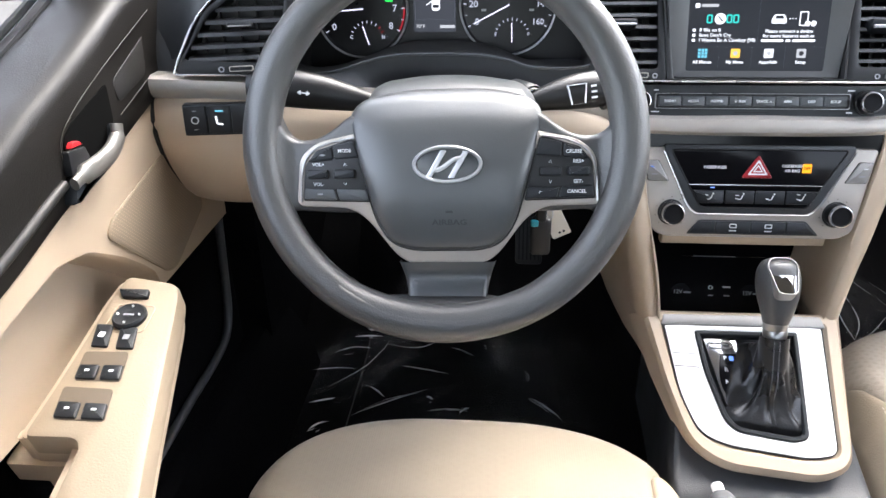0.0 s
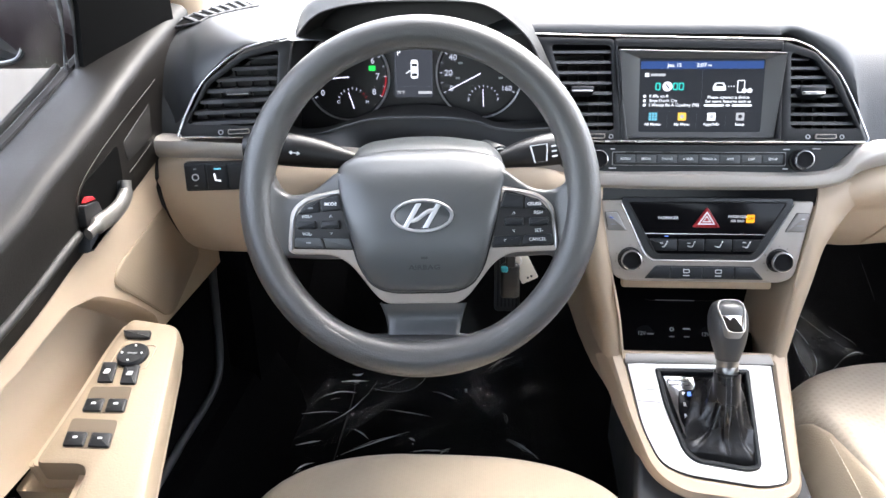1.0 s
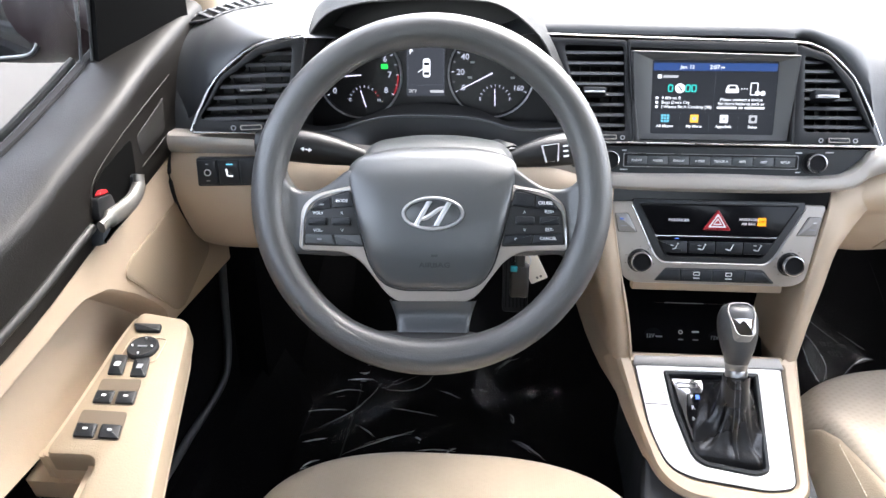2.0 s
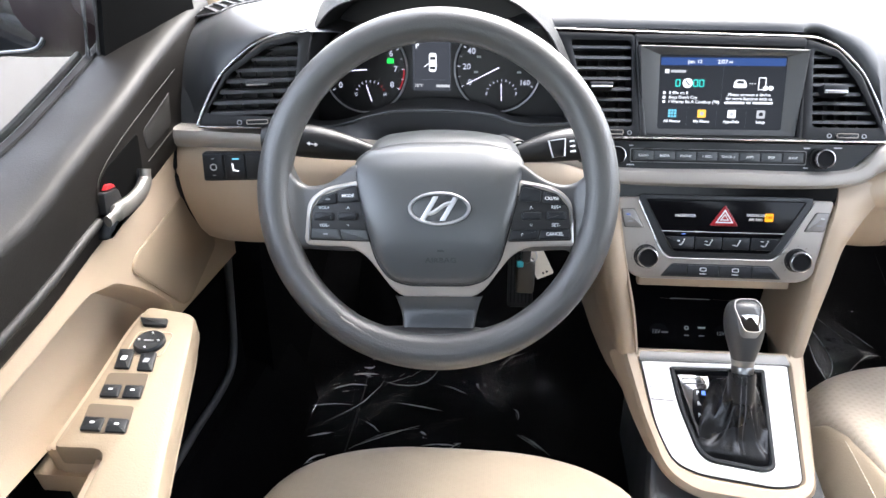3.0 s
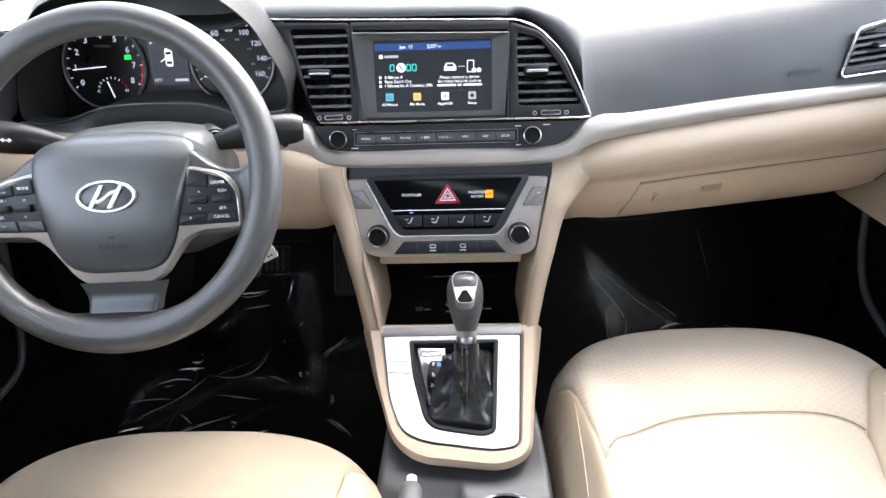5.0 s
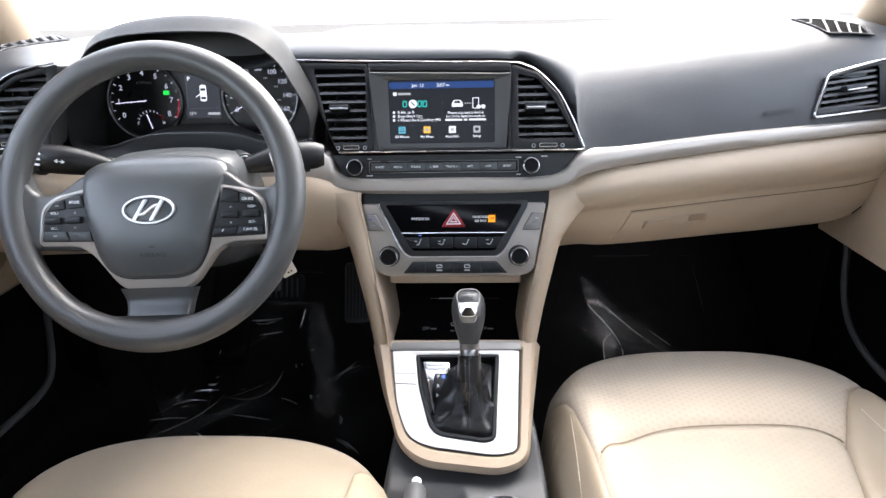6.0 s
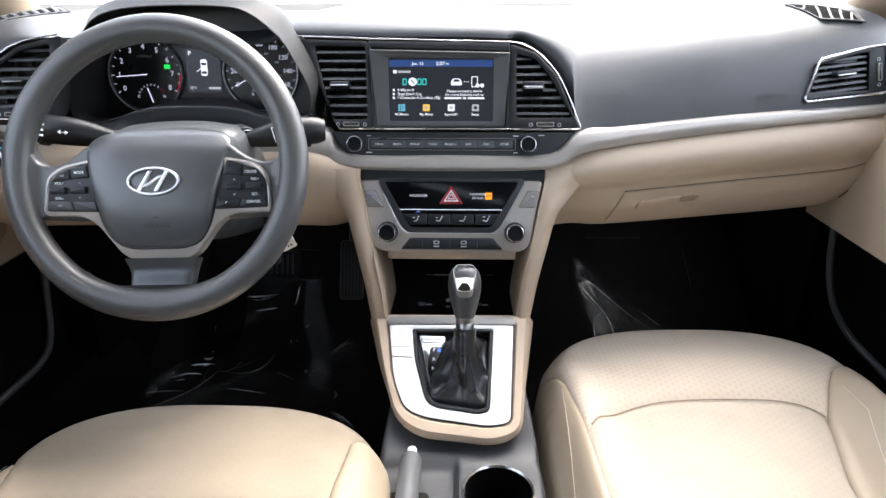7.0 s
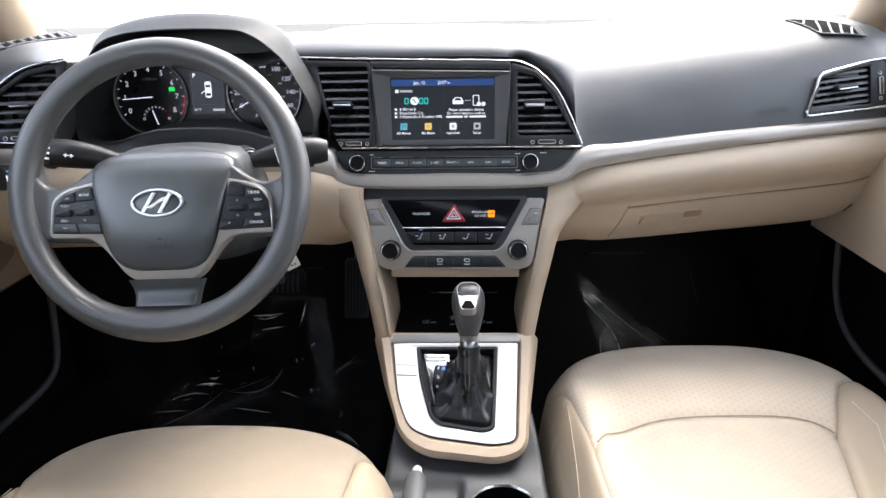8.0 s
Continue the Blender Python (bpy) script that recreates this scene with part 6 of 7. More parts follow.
def pod(s):
    """One group of switches on the spoke: black field, two keys above, two rockers, two keys below."""
    def m(pts):
        pts = [(-0.099 + (u + 0.099) * 0.93, -0.026 + (v + 0.026) * 0.93) for u, v in pts]
        return [(2 * C + 0.0025 - u, v) for u, v in reversed(pts)] if s > 0 else pts
    field = m([(-0.0790, 0.0075), (-0.0870, 0.0070), (-0.1190, -0.0030), (-0.1310, -0.0180), (-0.1345, -0.0540), (-0.0640, -0.0560)])
    pd = part("switch_pod", prism(FW, rounded(field, 0.003, 4), -0.002, 0.0092, 0.001), BLACK, sw, "black switch group with white print")
    keys = [([(-0.1030, 0.0005), (-0.1180, -0.0045), (-0.1270, -0.0150), (-0.1020, -0.0125)], ""), ([(-0.0810, 0.0055), (-0.1010, 0.0012), (-0.1000, -0.0122), (-0.0755, -0.0105)], "MODE"),
            ([(-0.1010, -0.0420), (-0.1310, -0.0410), (-0.1325, -0.0520), (-0.0980, -0.0535)], ""), ([(-0.0680, -0.0430), (-0.0990, -0.0420), (-0.0960, -0.0535), (-0.0655, -0.0545)], "")]
    names = ["", "MODE", "", ""] if s < 0 else ["", "CRUISE", "CANCEL", "OK"]
    if s > 0:
        names = ["CRUISE", "", "CANCEL", "OK"]
    for (q, _), nm in zip(keys, names):
        q = m(q)
        kk = part("key", prism(FW, rounded(q, 0.002, 3), 0.0, 0.0115, 0.0012), KEYGREY if s < 0 and q[0][1] < -0.03 else DARK, pd)
        cu, cv = sum(p[0] for p in q) / 4, sum(p[1] for p in q) / 4
        if nm:
            text(FW, nm, cu, cv, 0.0043, 0.0117, WHITE, kk)
        else:
            part("key_mark", prism(FW, rounded(rect(cu, cv, 0.0050, 0.0016), 0.0006, 2), 0.010, 0.0117), RED if (s < 0 and cu > -0.09 and cv < -0.03) else GREYPRINT, kk)
    for u, lab in ((-0.1160, ("VOL+", "VOL-") if s < 0 else ("RES+", "SET-")), (-0.0905, ("\u2227", "\u2228"))):
        uu = u if s < 0 else 2 * C + 0.0025 - u
        part("rocker", prism(FW, rounded(rect(uu, -0.0270, 0.0200, 0.0085), 0.002, 3), 0.0, 0.0150, 0.002), DARK, pd)
        for vv, t in ((-0.0180, lab[0]), (-0.0365, lab[1])):
            text(FW, t, uu, vv, 0.0044, 0.0095, WHITE, pd)
    part("pod_edge", tube([FW @ Vector((p[0], p[1], 0.0092)) for p in smooth_path(m([(-0.0800, 0.0088), (-0.1000, 0.0055), (-0.1200, -0.0022), (-0.1325, -0.0180), (-0.1362, -0.0550)]), 4)], 0.0010, 8), SATIN, pd)


pod(-1)
pod(1)


def dish(ob):
    """The hub stands turned by a degree and a half and sinks away towards its foot and its switches."""
    step = lambda t: (lambda c: c * c * (3 - 2 * c))(min(1.0, max(0.0, t)))
    inv, base, turn = FW.inverted(), base_of(ob), Matrix.Rotation(radians(1.6), 4, 'Z')
    for v in ob.data.vertices:
        p = inv @ (v.co + base)
        w = step((0.166 - math.hypot(p.x, p.y)) / 0.02)
        q = turn @ p
        q.z -= 0.012 * step((-0.035 - p.y) / 0.085) + 0.004 * step((abs(p.x - C) - 0.05) / 0.05)
        v.co = FW @ p.lerp(q, w) - base


for ob in sw.children_recursive:
    if ob.type == 'MESH' and not ob.name.startswith("rim") or ob.name == "rim_shoulder":
        dish(ob)

# ---- seats ----
def seat(name, cx, fy, yaw, top, label, fabric, words, start, seams, lines, dips):
    """A front seat cushion: cloth front roll, sunken insert, vinyl bolsters with stitching.
    start: where each bolster begins behind the front edge; seams: (depth, half width) of the bolster seam for each side;
    lines: where the stitched crease leaves that seam, how fast and how far; dips: how far the insert's front corners run back."""
    st = thing(name, (cx, fy - 0.25, FLOOR), label, "seat", "front seats")
    M = Matrix.Translation((cx, fy, top)) @ Matrix.Rotation(radians(yaw), 4, 'Z')

    def halfw(d):
        return 0.262 * (1 - max(0, 1 - (d + 0.0012) / 0.20) ** 2.9) ** (1 / 2.9)

    edge = np.array([(halfw(d), d) for d in np.linspace(0, 1, 160) ** 2 * 0.62] + [(x, 0.0) for x in np.linspace(0, halfw(0), 24)])

    def rim(x, d):
        """Distance in plan to the cushion's outline."""
        return float(np.sqrt(((edge - (abs(x), d)) ** 2).sum(1)).min())

    def height(x, d):
        """The cushion's top, d back from the front edge: rounded off at its rim, falling to the rear."""
        ax = abs(x)
        drop = -0.052 * max(0, 1 - rim(x, d) / 0.055) ** 2.5
        crown = 0.012 * math.exp(-((d - 0.17) / 0.12) ** 2) - 0.085 * max(0, d - 0.22)
        bol = 0.034 * math.exp(-((ax - 0.218) / 0.036) ** 2) * min(1, max(0, (d - 0.15) / 0.16))
        return drop + crown + bol - 0.010 * (ax / 0.2) ** 2

    def seam(d, right=False):
        """Half width at which cloth meets bolster; in front the cloth runs to the rim."""
        k = min(1, max(0, (d - start[right]) / 0.055))
        k = k * k * (3 - 2 * k)
        ds, ws = zip(*seams[right])
        return halfw(d) * (1 - k) + min(halfw(d), float(np.interp(d, ds, ws))) * k

    def crease(d, right):
        """Offset of the stitched crease from the bolster seam."""
        d0, slope, most = lines[right]
        return min(most, max(0.0, d - d0) * slope)

    def arc(u):
        return 0.257 + dips[u > 0] * abs(u) ** 4.0

    def puff(a, e):
        """Rounds a panel down into its seams; a is the distance to the seam."""
        return -e * math.exp(-a / 0.006)

    def P(x, d, extra=0.0):
        return M @ Vector((x, -d, height(x, d) + extra))

    def joined(d, a):
        return puff(a, 0.006) * min(1, max(0, (d - min(start) + 0.01) / 0.05))

    us = np.linspace(-1, 1, 57)
    rows = []
    for f in np.linspace(0, 1, 44):
        r = []
        for u in us:
            d = arc(u) * f ** 1.7
            x = u * seam(d, u > 0)
            r.append(P(x, d, joined(d, (1 - abs(u)) * seam(d, u > 0)) + puff((1 - f) * 0.24, 0.013)))
        rows.append(r)
    # the nose turns down over the front
    nose = []
    for k in range(9, 0, -1):
        a = k / 9
        r = []
        for u in us:
            p = P(u * seam(0), 0)
            w = M.to_3x3() @ Vector((0, 0.020 * math.sin(a * math.pi * 0.6), 0))
            r.append(p + w - Vector((0, 0, 0.17 * a ** 1.25)))
        nose.append(r)
    for i, r in enumerate(nose + rows):
        for s in (-1, 1):
            e = r[-1] if s > 0 else r[0]
            d = max(0.0, (M.inverted() @ e).y * -1)
            lean = M.to_3x3() @ Vector((s * 0.012, 0.010 * max(0, 1 - d / 0.1), 0))
            q = [e + lean * math.sin(k * 0.5) - Vector((0, 0, 0.035 * k)) for k in (1, 2, 3, 4, 5)] if d < start[s > 0] + 0.018 else [e - Vector((0, 0, 0.002 * k)) for k in (1, 2, 3, 4, 5)]
            if s > 0:
                r.extend(q)
            else:
                r[:0] = q[::-1]
    part("front_roll", grid(nose + rows), fabric, st, words, angle=80)
    rows = []
    for f in np.linspace(0, 1, 30):
        r = []
        for u in us:
            d = arc(u) + (0.61 - arc(u)) * f
            x = u * seam(d, u > 0)
            r.append(P(x, d, puff((1 - abs(u)) * seam(d, u > 0), 0.007) + puff(f * 0.33, 0.008) + 0.001))
        rows.append(r)
    part("seat_insert", grid(rows), CLOTH_IN, st, "smoother beige cloth insert, toned to even the light", angle=80)
    part("insert_seam", tube([P(u * seam(arc(u), u > 0), arc(u), -0.0035) for u in us[1:-1]], 0.0012, 6), SEATSEAM, st, "sewn seam round the insert")
    for s in (-1, 1):
        rows = []
        for d in list(np.linspace(start[s > 0] + 0.002, 0.27, 26)) + list(np.linspace(0.285, 0.61, 18)):
            a, b = seam(d, s > 0), halfw(d)
            r = []
            for k in range(15):
                x = a + (b - a) * k / 14
                line = abs(x - a - crease(d, s > 0)) if d > lines[s > 0][0] + 0.02 else 1.0
                r.append(P(s * x, d, joined(d, x - a) + puff(line, 0.0022)))
            r.insert(0, P(s * a, d, -0.035))
            e = r[-1]
            for k in range(1, 6):
                r.append(e + M.to_3x3() @ Vector((s * 0.012 * math.sin(k / 5 * 2.4), 0, -0.19 * (k / 5) ** 1.1)))
            rows.append(r)
        bo = part("bolster", grid(rows), VINYL, st, "beige vinyl side bolster", angle=80)
        for k in range(58):
            d = lines[s > 0][0] + 0.025 + k * 0.0058
            g = [(seam(e, s > 0) + crease(e, s > 0) + 0.0045, e) for e in (d, d + 0.0019, d + 0.0038)]
            part("stitch", tube([P(s * x, e, h) for (x, e), h in zip(g, (0.0003, 0.0008, 0.0003))], 0.00055, 5), SEATSTITCH, bo)
    part("base", boxmesh(cx - 0.20, cx + 0.20, fy - 0.55, fy - 0.03, FLOOR, top - 0.15, 0.02), BLACK, st)
    return st


dseam = [(0.10, 0.206), (0.225, 0.199), (0.61, 0.190)]
seat("driver_seat", -0.335, 0.094, 0.0, 0.545, "beige driver's seat cushion in cloth and vinyl", CLOTH_RIB, "beige finely ribbed cloth", (0.125, 0.060), ([(0.17, 0.222), (0.225, 0.206), (0.61, 0.190)], dseam), ((0.150, 0.25, 0.030), (0.150, 0.25, 0.030)), (0.072, 0.072))
seat("passenger_seat", 0.405, 0.336, 1.5, 0.553, "beige front passenger's seat cushion in honeycomb cloth", CLOTH, "beige honeycomb cloth", (0.125, 0.125),
     ([(0.18, 0.236), (0.21, 0.231), (0.343, 0.223), (0.61, 0.212)], [(0.16, 0.201), (0.213, 0.169), (0.292, 0.129), (0.412, 0.096), (0.61, 0.080)]), ((0.195, 0.115, 0.026), (0.205, 0.60, 0.050)), (0.086, 0.036))

# ---- driver's door ----
door = thing("driver_door", (-0.72, -0.1, 0.35), "closed driver's door with dark upper trim and beige lower panel", "car door")
XD = -0.69
# stations: y, window seal z, ledge crease z, foot of the dark trim
DOORLINE = [(-0.75, 0.925, 0.905, 0.790), (-0.45, 0.936, 0.916, 0.806), (-0.20, 0.948, 0.930, 0.848), (-0.08, 0.972, 0.967, 0.879), (0.02, 1.006, 1.002, 0.902), (0.09, 1.033, 1.030, 0.920), (0.17, 1.062, 1.058, 0.940), (0.26, 1.092, 1.086, 0.962)]
SCOOP_Y = [-0.75, -0.40, -0.215, -0.147, -0.099, -0.051, -0.003, 0.030, 0.055, 0.066]
SCOOP_O = [0.775, 0.795, 0.818, 0.832, 0.840, 0.830, 0.799, 0.772, 0.748, 0.60]
SCOOP_I = [0.750, 0.772, 0.797, 0.817, 0.826, 0.813, 0.775, 0.750, 0.730, 0.58]
up, low = [], []
for y, zs, zc, zm in smooth_path(DOORLINE, 9):
    up.append([(XD - 0.056, y, zs - 0.02), (XD - 0.054, y, zs), (XD - 0.048, y, zs + 0.002), (XD - 0.030, y, zs * 0.6 + zc * 0.4 + 0.003), (XD - 0.010, y, zs * 0.2 + zc * 0.8 + 0.003), (XD + 0.003, y, zc + 0.002), (XD + 0.0075, y, zc - 0.002), (XD + 0.0085, y, zc - 0.008), (XD + 0.007, y, zc - 0.03), (XD + 0.006, y, zm + 0.02), (XD + 0.006, y, zm + 0.003), (XD - 0.004, y, zm)])
    zo, zi = float(np.interp(y, SCOOP_Y, SCOOP_O)), float(np.interp(y, SCOOP_Y, SCOOP_I))
    zi = zo - (zo - zi) * 0.62
    row = [(XD - 0.004, y, zm), (XD + 0.003, y, zm - 0.003)]
    z0, z1 = max(zo, 0.7275), max(zi, 0.7262)
    for k in range(1, 33):
        a, b, c = (zm - 0.003, z0, k / 12) if k <= 12 else (z0, z1, (k - 12) / 10) if k <= 22 else (z1, 0.725, (k - 22) / 10)
        z = a + (b - a) * c
        t = max(0.0, min(1.0, (zo - z) / (zo - zi)))
        row.append((XD + 0.002 - 0.004 * k / 32 - 0.034 * t * t * (3 - 2 * t), y, z))
    low.append(row + [(XD - 0.03, y, 0.708), (XD - 0.05, y, 0.704)])
part("upper_trim", sheet(up, -0.004), material("warm_dark_door_plastic", (0.0090, 0.0078, 0.0068), 0.50, grain=0.3, grain_size=700, stain=0.15, spec=0.25), door, "dark grey-brown grained trim", angle=85)
part("lower_panel", sheet(low, -0.004), BEIGE, door, "beige moulded panel")
part("door_base", boxmesh(XD - 0.125, XD - 0.045, -0.75, 0.36, 0.40, 0.72, 0.01), CARPET, door, "black lower door skin")
FDR = plane((XD, 0.0, 0.9), (0, 0, 1), (0, 1, 0))    # u forward along the door, v up, n into the cabin
FDR = Matrix((Vector((0, 1, 0)), Vector((0, 0, 1)), Vector((1, 0, 0)))).transposed().to_4x4()
FDR.translation = (XD, 0, 0)
# handle recess, its shaded depth painted as a flat black plate, and lever
# Lines on the door trim, slightly paler than the trim itself.
PALELINE = material("trim_line_grey", (0.024, 0.022, 0.019), 0.6, spec=0.2)
rec = rounded([(-0.058, 0.926), (-0.054, 0.938), (-0.040, 0.947), (0.029, 0.966), (0.027, 0.930), (0.018, 0.918), (-0.012, 0.908), (-0.050, 0.908)], 0.006, 4)
part("handle_recess", prism(FDR, rec, 0.0, 0.0118), DEEP, door)
part("trim_line", tube([(XD + 0.0122, y, z) for y, z in smooth_path([(-0.064, 0.922), (-0.061, 0.936), (-0.042, 0.951), (0.004, 0.971), (0.067, 0.993), (0.137, 1.016)], 6)], 0.0006, 6), PALELINE, door)
part("trim_line", tube([(XD + 0.0112, y, z) for y, z in ((0.044, 0.931), (0.082, 0.942), (0.106, 0.949))], 0.0007, 6), PALELINE, door)
inlay = [(0.046, 0.942), (0.042, 0.965), (0.108, 0.990), (0.116, 0.994), (0.109, 0.956)]
part("trim_inlay", prism(FDR, rounded(inlay, 0.008, 4), 0.0, 0.0114, 0.0008), EDGE, door)
hand = rounded([(0.021, 0.930), (0.014, 0.930), (0.009, 0.917), (-0.007, 0.908), (-0.033, 0.905), (-0.066, 0.905), (-0.075, 0.884), (-0.044, 0.889), (-0.007, 0.896), (0.018, 0.911)], 0.004, 4)
rh = part("release_handle", prism(FDR, hand, 0.004, 0.022, 0.005), DARK, door, "dark cupped release handle")
part("handle_edge", tube([(XD + 0.0210, y, z) for y, z in smooth_path([(-0.070, 0.903), (-0.050, 0.906), (-0.033, 0.906), (-0.007, 0.909), (0.010, 0.918), (0.015, 0.931)], 5)], [0.0040] * 4 + [0.0062] * 18 + [0.0050] * 4, 14, flat=1.5), LEVER, rh, "satin metal edge")
lk = part("lock_slider", prism(FDR, rounded([(-0.061, 0.929), (-0.036, 0.926), (-0.030, 0.908), (-0.064, 0.907)], 0.003, 3), 0.006, 0.0175, 0.001), BLACK, door)
part("lock_flag", prism(FDR, rounded([(-0.056, 0.9295), (-0.037, 0.9275), (-0.041, 0.9325), (-0.050, 0.934)], 0.002, 3), 0.006, 0.0165, 0.001), RED, lk, "red unlocked flag")
part("trim_strip", tube([(XD + 0.0100, y, zm + 0.020) for y, zs, zc, zm in smooth_path(DOORLINE, 9) if y < -0.066], 0.0050, 10), EDGE, door, "rounded dark lower edge of the trim")
part("edge_gap", tube([(XD + 0.006, p[1] - 0.005, p[2]) for p in dlower_row(XD, 0.1275, 0.930, 0.79) if p[1] < 0.2], 0.0034, 8), RUBBER, door)
# speaker grille
spk = rounded([(-0.021, 0.828), (-0.007, 0.840), (0.114, 0.864), (0.160, 0.858), (0.190, 0.770), (0.095, 0.733), (0.076, 0.736)], 0.010, 5)
gsp = part("speaker_grille", prism(FDR, spk, -0.01, 0.0072, 0.001), PERF, door, "beige speaker grille dotted with fine holes")
part("grille_seam", band(FDR, inset_loop(spk, -0.0014), spk, -0.01, 0.0066), material("shaded_beige_seam", (0.30, 0.235, 0.165), 0.7), gsp)
# armrest with switch plate
FAR = plane((-0.652, -0.068, 0.766), (0, 1, 0.24))
arm_o = rounded([(-0.036, -0.133), (0.0150, -0.132), (0.0240, -0.30), (0.118, -0.30), (0.0799, -0.164), (0.0372, 0.028), (0.0290, 0.050), (-0.0290, 0.060), (-0.0330, 0.025), (-0.0330, -0.060)], [0.009, 0.014, 0.01, 0.02, 0.05, 0.02, 0.012, 0.010, 0.02, 0.04], 6)
part("armrest_body", prism(FAR, [(p[0] - 0.014, p[1] + 0.008) for p in arm_o], -0.060, -0.016, 0.002), BEIGE, door)
part("pocket_wall", prism(FAR, rounded(rect(-0.024, -0.1185, 0.060, 0.009), 0.003, 3), -0.150, -0.020), BEIGE, door)
part("armrest", prism(FAR, arm_o, -0.024, 0.0, 0.006), BEIGE_SOFT, door, "beige padded armrest")
part("grip_pocket", prism(FAR, rounded([(-0.080, -0.40), (0.040, -0.40), (0.022, -0.128), (-0.080, -0.128)], 0.004, 4), -0.15, -0.125), BEIGE, door)
part("armrest_tray", prism(FAR, rounded([(-0.075, -0.1290), (-0.020, -0.1290), (-0.026, 0.045), (-0.060, 0.045)], 0.004, 3), -0.075, -0.050), BEIGE, door)


def rocker(u, v, w, h, mark, parent):
    k = part("switch", prism(FAR, rounded([(u - w / 2 + 0.003, v - h / 2), (u + w / 2 + 0.003, v - h / 2), (u + w / 2 - 0.003, v + h / 2), (u - w / 2 - 0.003, v + h / 2)], 0.002, 3), -0.004, 0.0026, 0.0015), DARK, parent)
    part("switch_mark", prism(FAR, rounded(rect(u, v, w * 0.36, h * 0.22), 0.0006, 2), 0.0, 0.0030), mark, k)
    return k


part("mirror_rocker", prism(FAR, rounded([(-0.0181, 0.0250), (0.0076, 0.0245), (0.0053, 0.0358), (-0.0262, 0.0360)], 0.002, 3), -0.004, 0.0040, 0.0015), DARK, door)
mj = part("mirror_switch", lathe(FAR, [(0.0160, 0.0), (0.0160, 0.0035), (0.0142, 0.0055), (0.008, 0.0045), (0.0004, 0.0045)], 30), DARK, door, "round mirror adjuster")
for a in (0, 90, 180, 270):
    part("switch_mark", prism(FAR, circle(0.0105 * math.cos(radians(a)), 0.0105 * math.sin(radians(a)), 0.0011, 8), 0.003, 0.0062), WHITE, mj)
part("switch_mark", prism(FAR, rect(0, 0, 0.010, 0.0018), 0.003, 0.0052), GREYPRINT, mj)
part("mirror_plate", band(FAR, rounded(rect(0, -0.001, 0.040, 0.035), 0.006, 4), rounded(rect(0, -0.001, 0.0388, 0.0338), 0.006, 4), -0.002, 0.0008), BEIGE, door)
rocker(-0.0164, -0.0240, 0.0160, 0.0270, WHITE, door)
rocker(0.0080, -0.0260, 0.0165, 0.0260, GREYPRINT, door)
WELL_IN = material("brown_switch_well", (0.12, 0.095, 0.07), 0.4)
for q in ([(-0.0193, -0.0755), (0.0235, -0.0752), (0.0171, -0.0420), (-0.0239, -0.0430)], [(-0.0180, -0.1155), (0.0278, -0.1160), (0.0210, -0.0835), (-0.0240, -0.0825)]):
    w = part("switch_well", prism(FAR, rounded(q, 0.004, 4), -0.02, 0.0006), WELL_IN, door)
    for s in (0, 1):
        f = lambda t, r: tuple(Vector(q[0]).lerp(Vector(q[1]), t).lerp(Vector(q[3]).lerp(Vector(q[2]), t), r))
        t0, t1 = (0.02, 0.46) if s == 0 else (0.54, 0.98)
        kq = [f(t0, 0.03), f(t1, 0.03), f(t1, 0.52), f(t0, 0.52)]
        kk = part("window_switch", prism(FAR, rounded(kq, 0.002, 3), -0.01, 0.0028, 0.002), DARK, w)
        c = f((t0 + t1) / 2, 0.30)
        part("switch_mark", prism(FAR, rect(c[0], c[1], 0.0042, 0.0020), 0.0, 0.0032), WHITE, kk)
# window glass and rubber
wr = [(XD - 0.058, y, z + 0.001) for y, z, _, _ in smooth_path(DOORLINE, 5)]
part("window_seal", tube(wr, 0.007, 8, flat=1.4), RUBBER, door)
wg = part("window_pane", sheet([[(p[0] - 0.004, p[1], p[2] - 0.02), (p[0] + 0.03, p[1] - 0.05 * (p[1] > 0), 1.20), (p[0] + 0.10, p[1] - 0.28 * (p[1] > 0), 1.36)] for p in wr], 0.003), GLASS, door, "clear side window")
wg.visible_shadow = False
sail = [[(XD - 0.052, 0.090, 1.030), (XD - 0.047, 0.096, 1.10), (XD - 0.030, 0.060, 1.24)], [(XD - 0.026, 0.150, 1.045), (XD - 0.024, 0.150, 1.11), (XD - 0.014, 0.110, 1.24)], [(XD - 0.003, 0.226, 1.066), (XD - 0.003, 0.222, 1.12), (XD - 0.002, 0.170, 1.24)]]
part("mirror_sail", sheet(sail, 0.012), DEEP, door, "black triangular cover at the mirror foot")
for dy in (0.0, 0.012):
    part("window_post", tube([(XD - 0.050 - dy * 0.5, 0.088 - dy, 1.028 - dy * 0.3), (XD - 0.045 - dy * 0.5, 0.094 - dy, 1.10), (XD - 0.029 - dy * 0.5, 0.058 - dy, 1.24)], 0.0030, 8), SEAL, door, "thin grey-black window post")
part("window_moulding", tube([(p[0] - 0.016, p[1], p[2] + 0.003) for p in wr if p[1] < 0.10], 0.0040, 10, flat=1.4), RUBBER, door, "dark strip under the window")

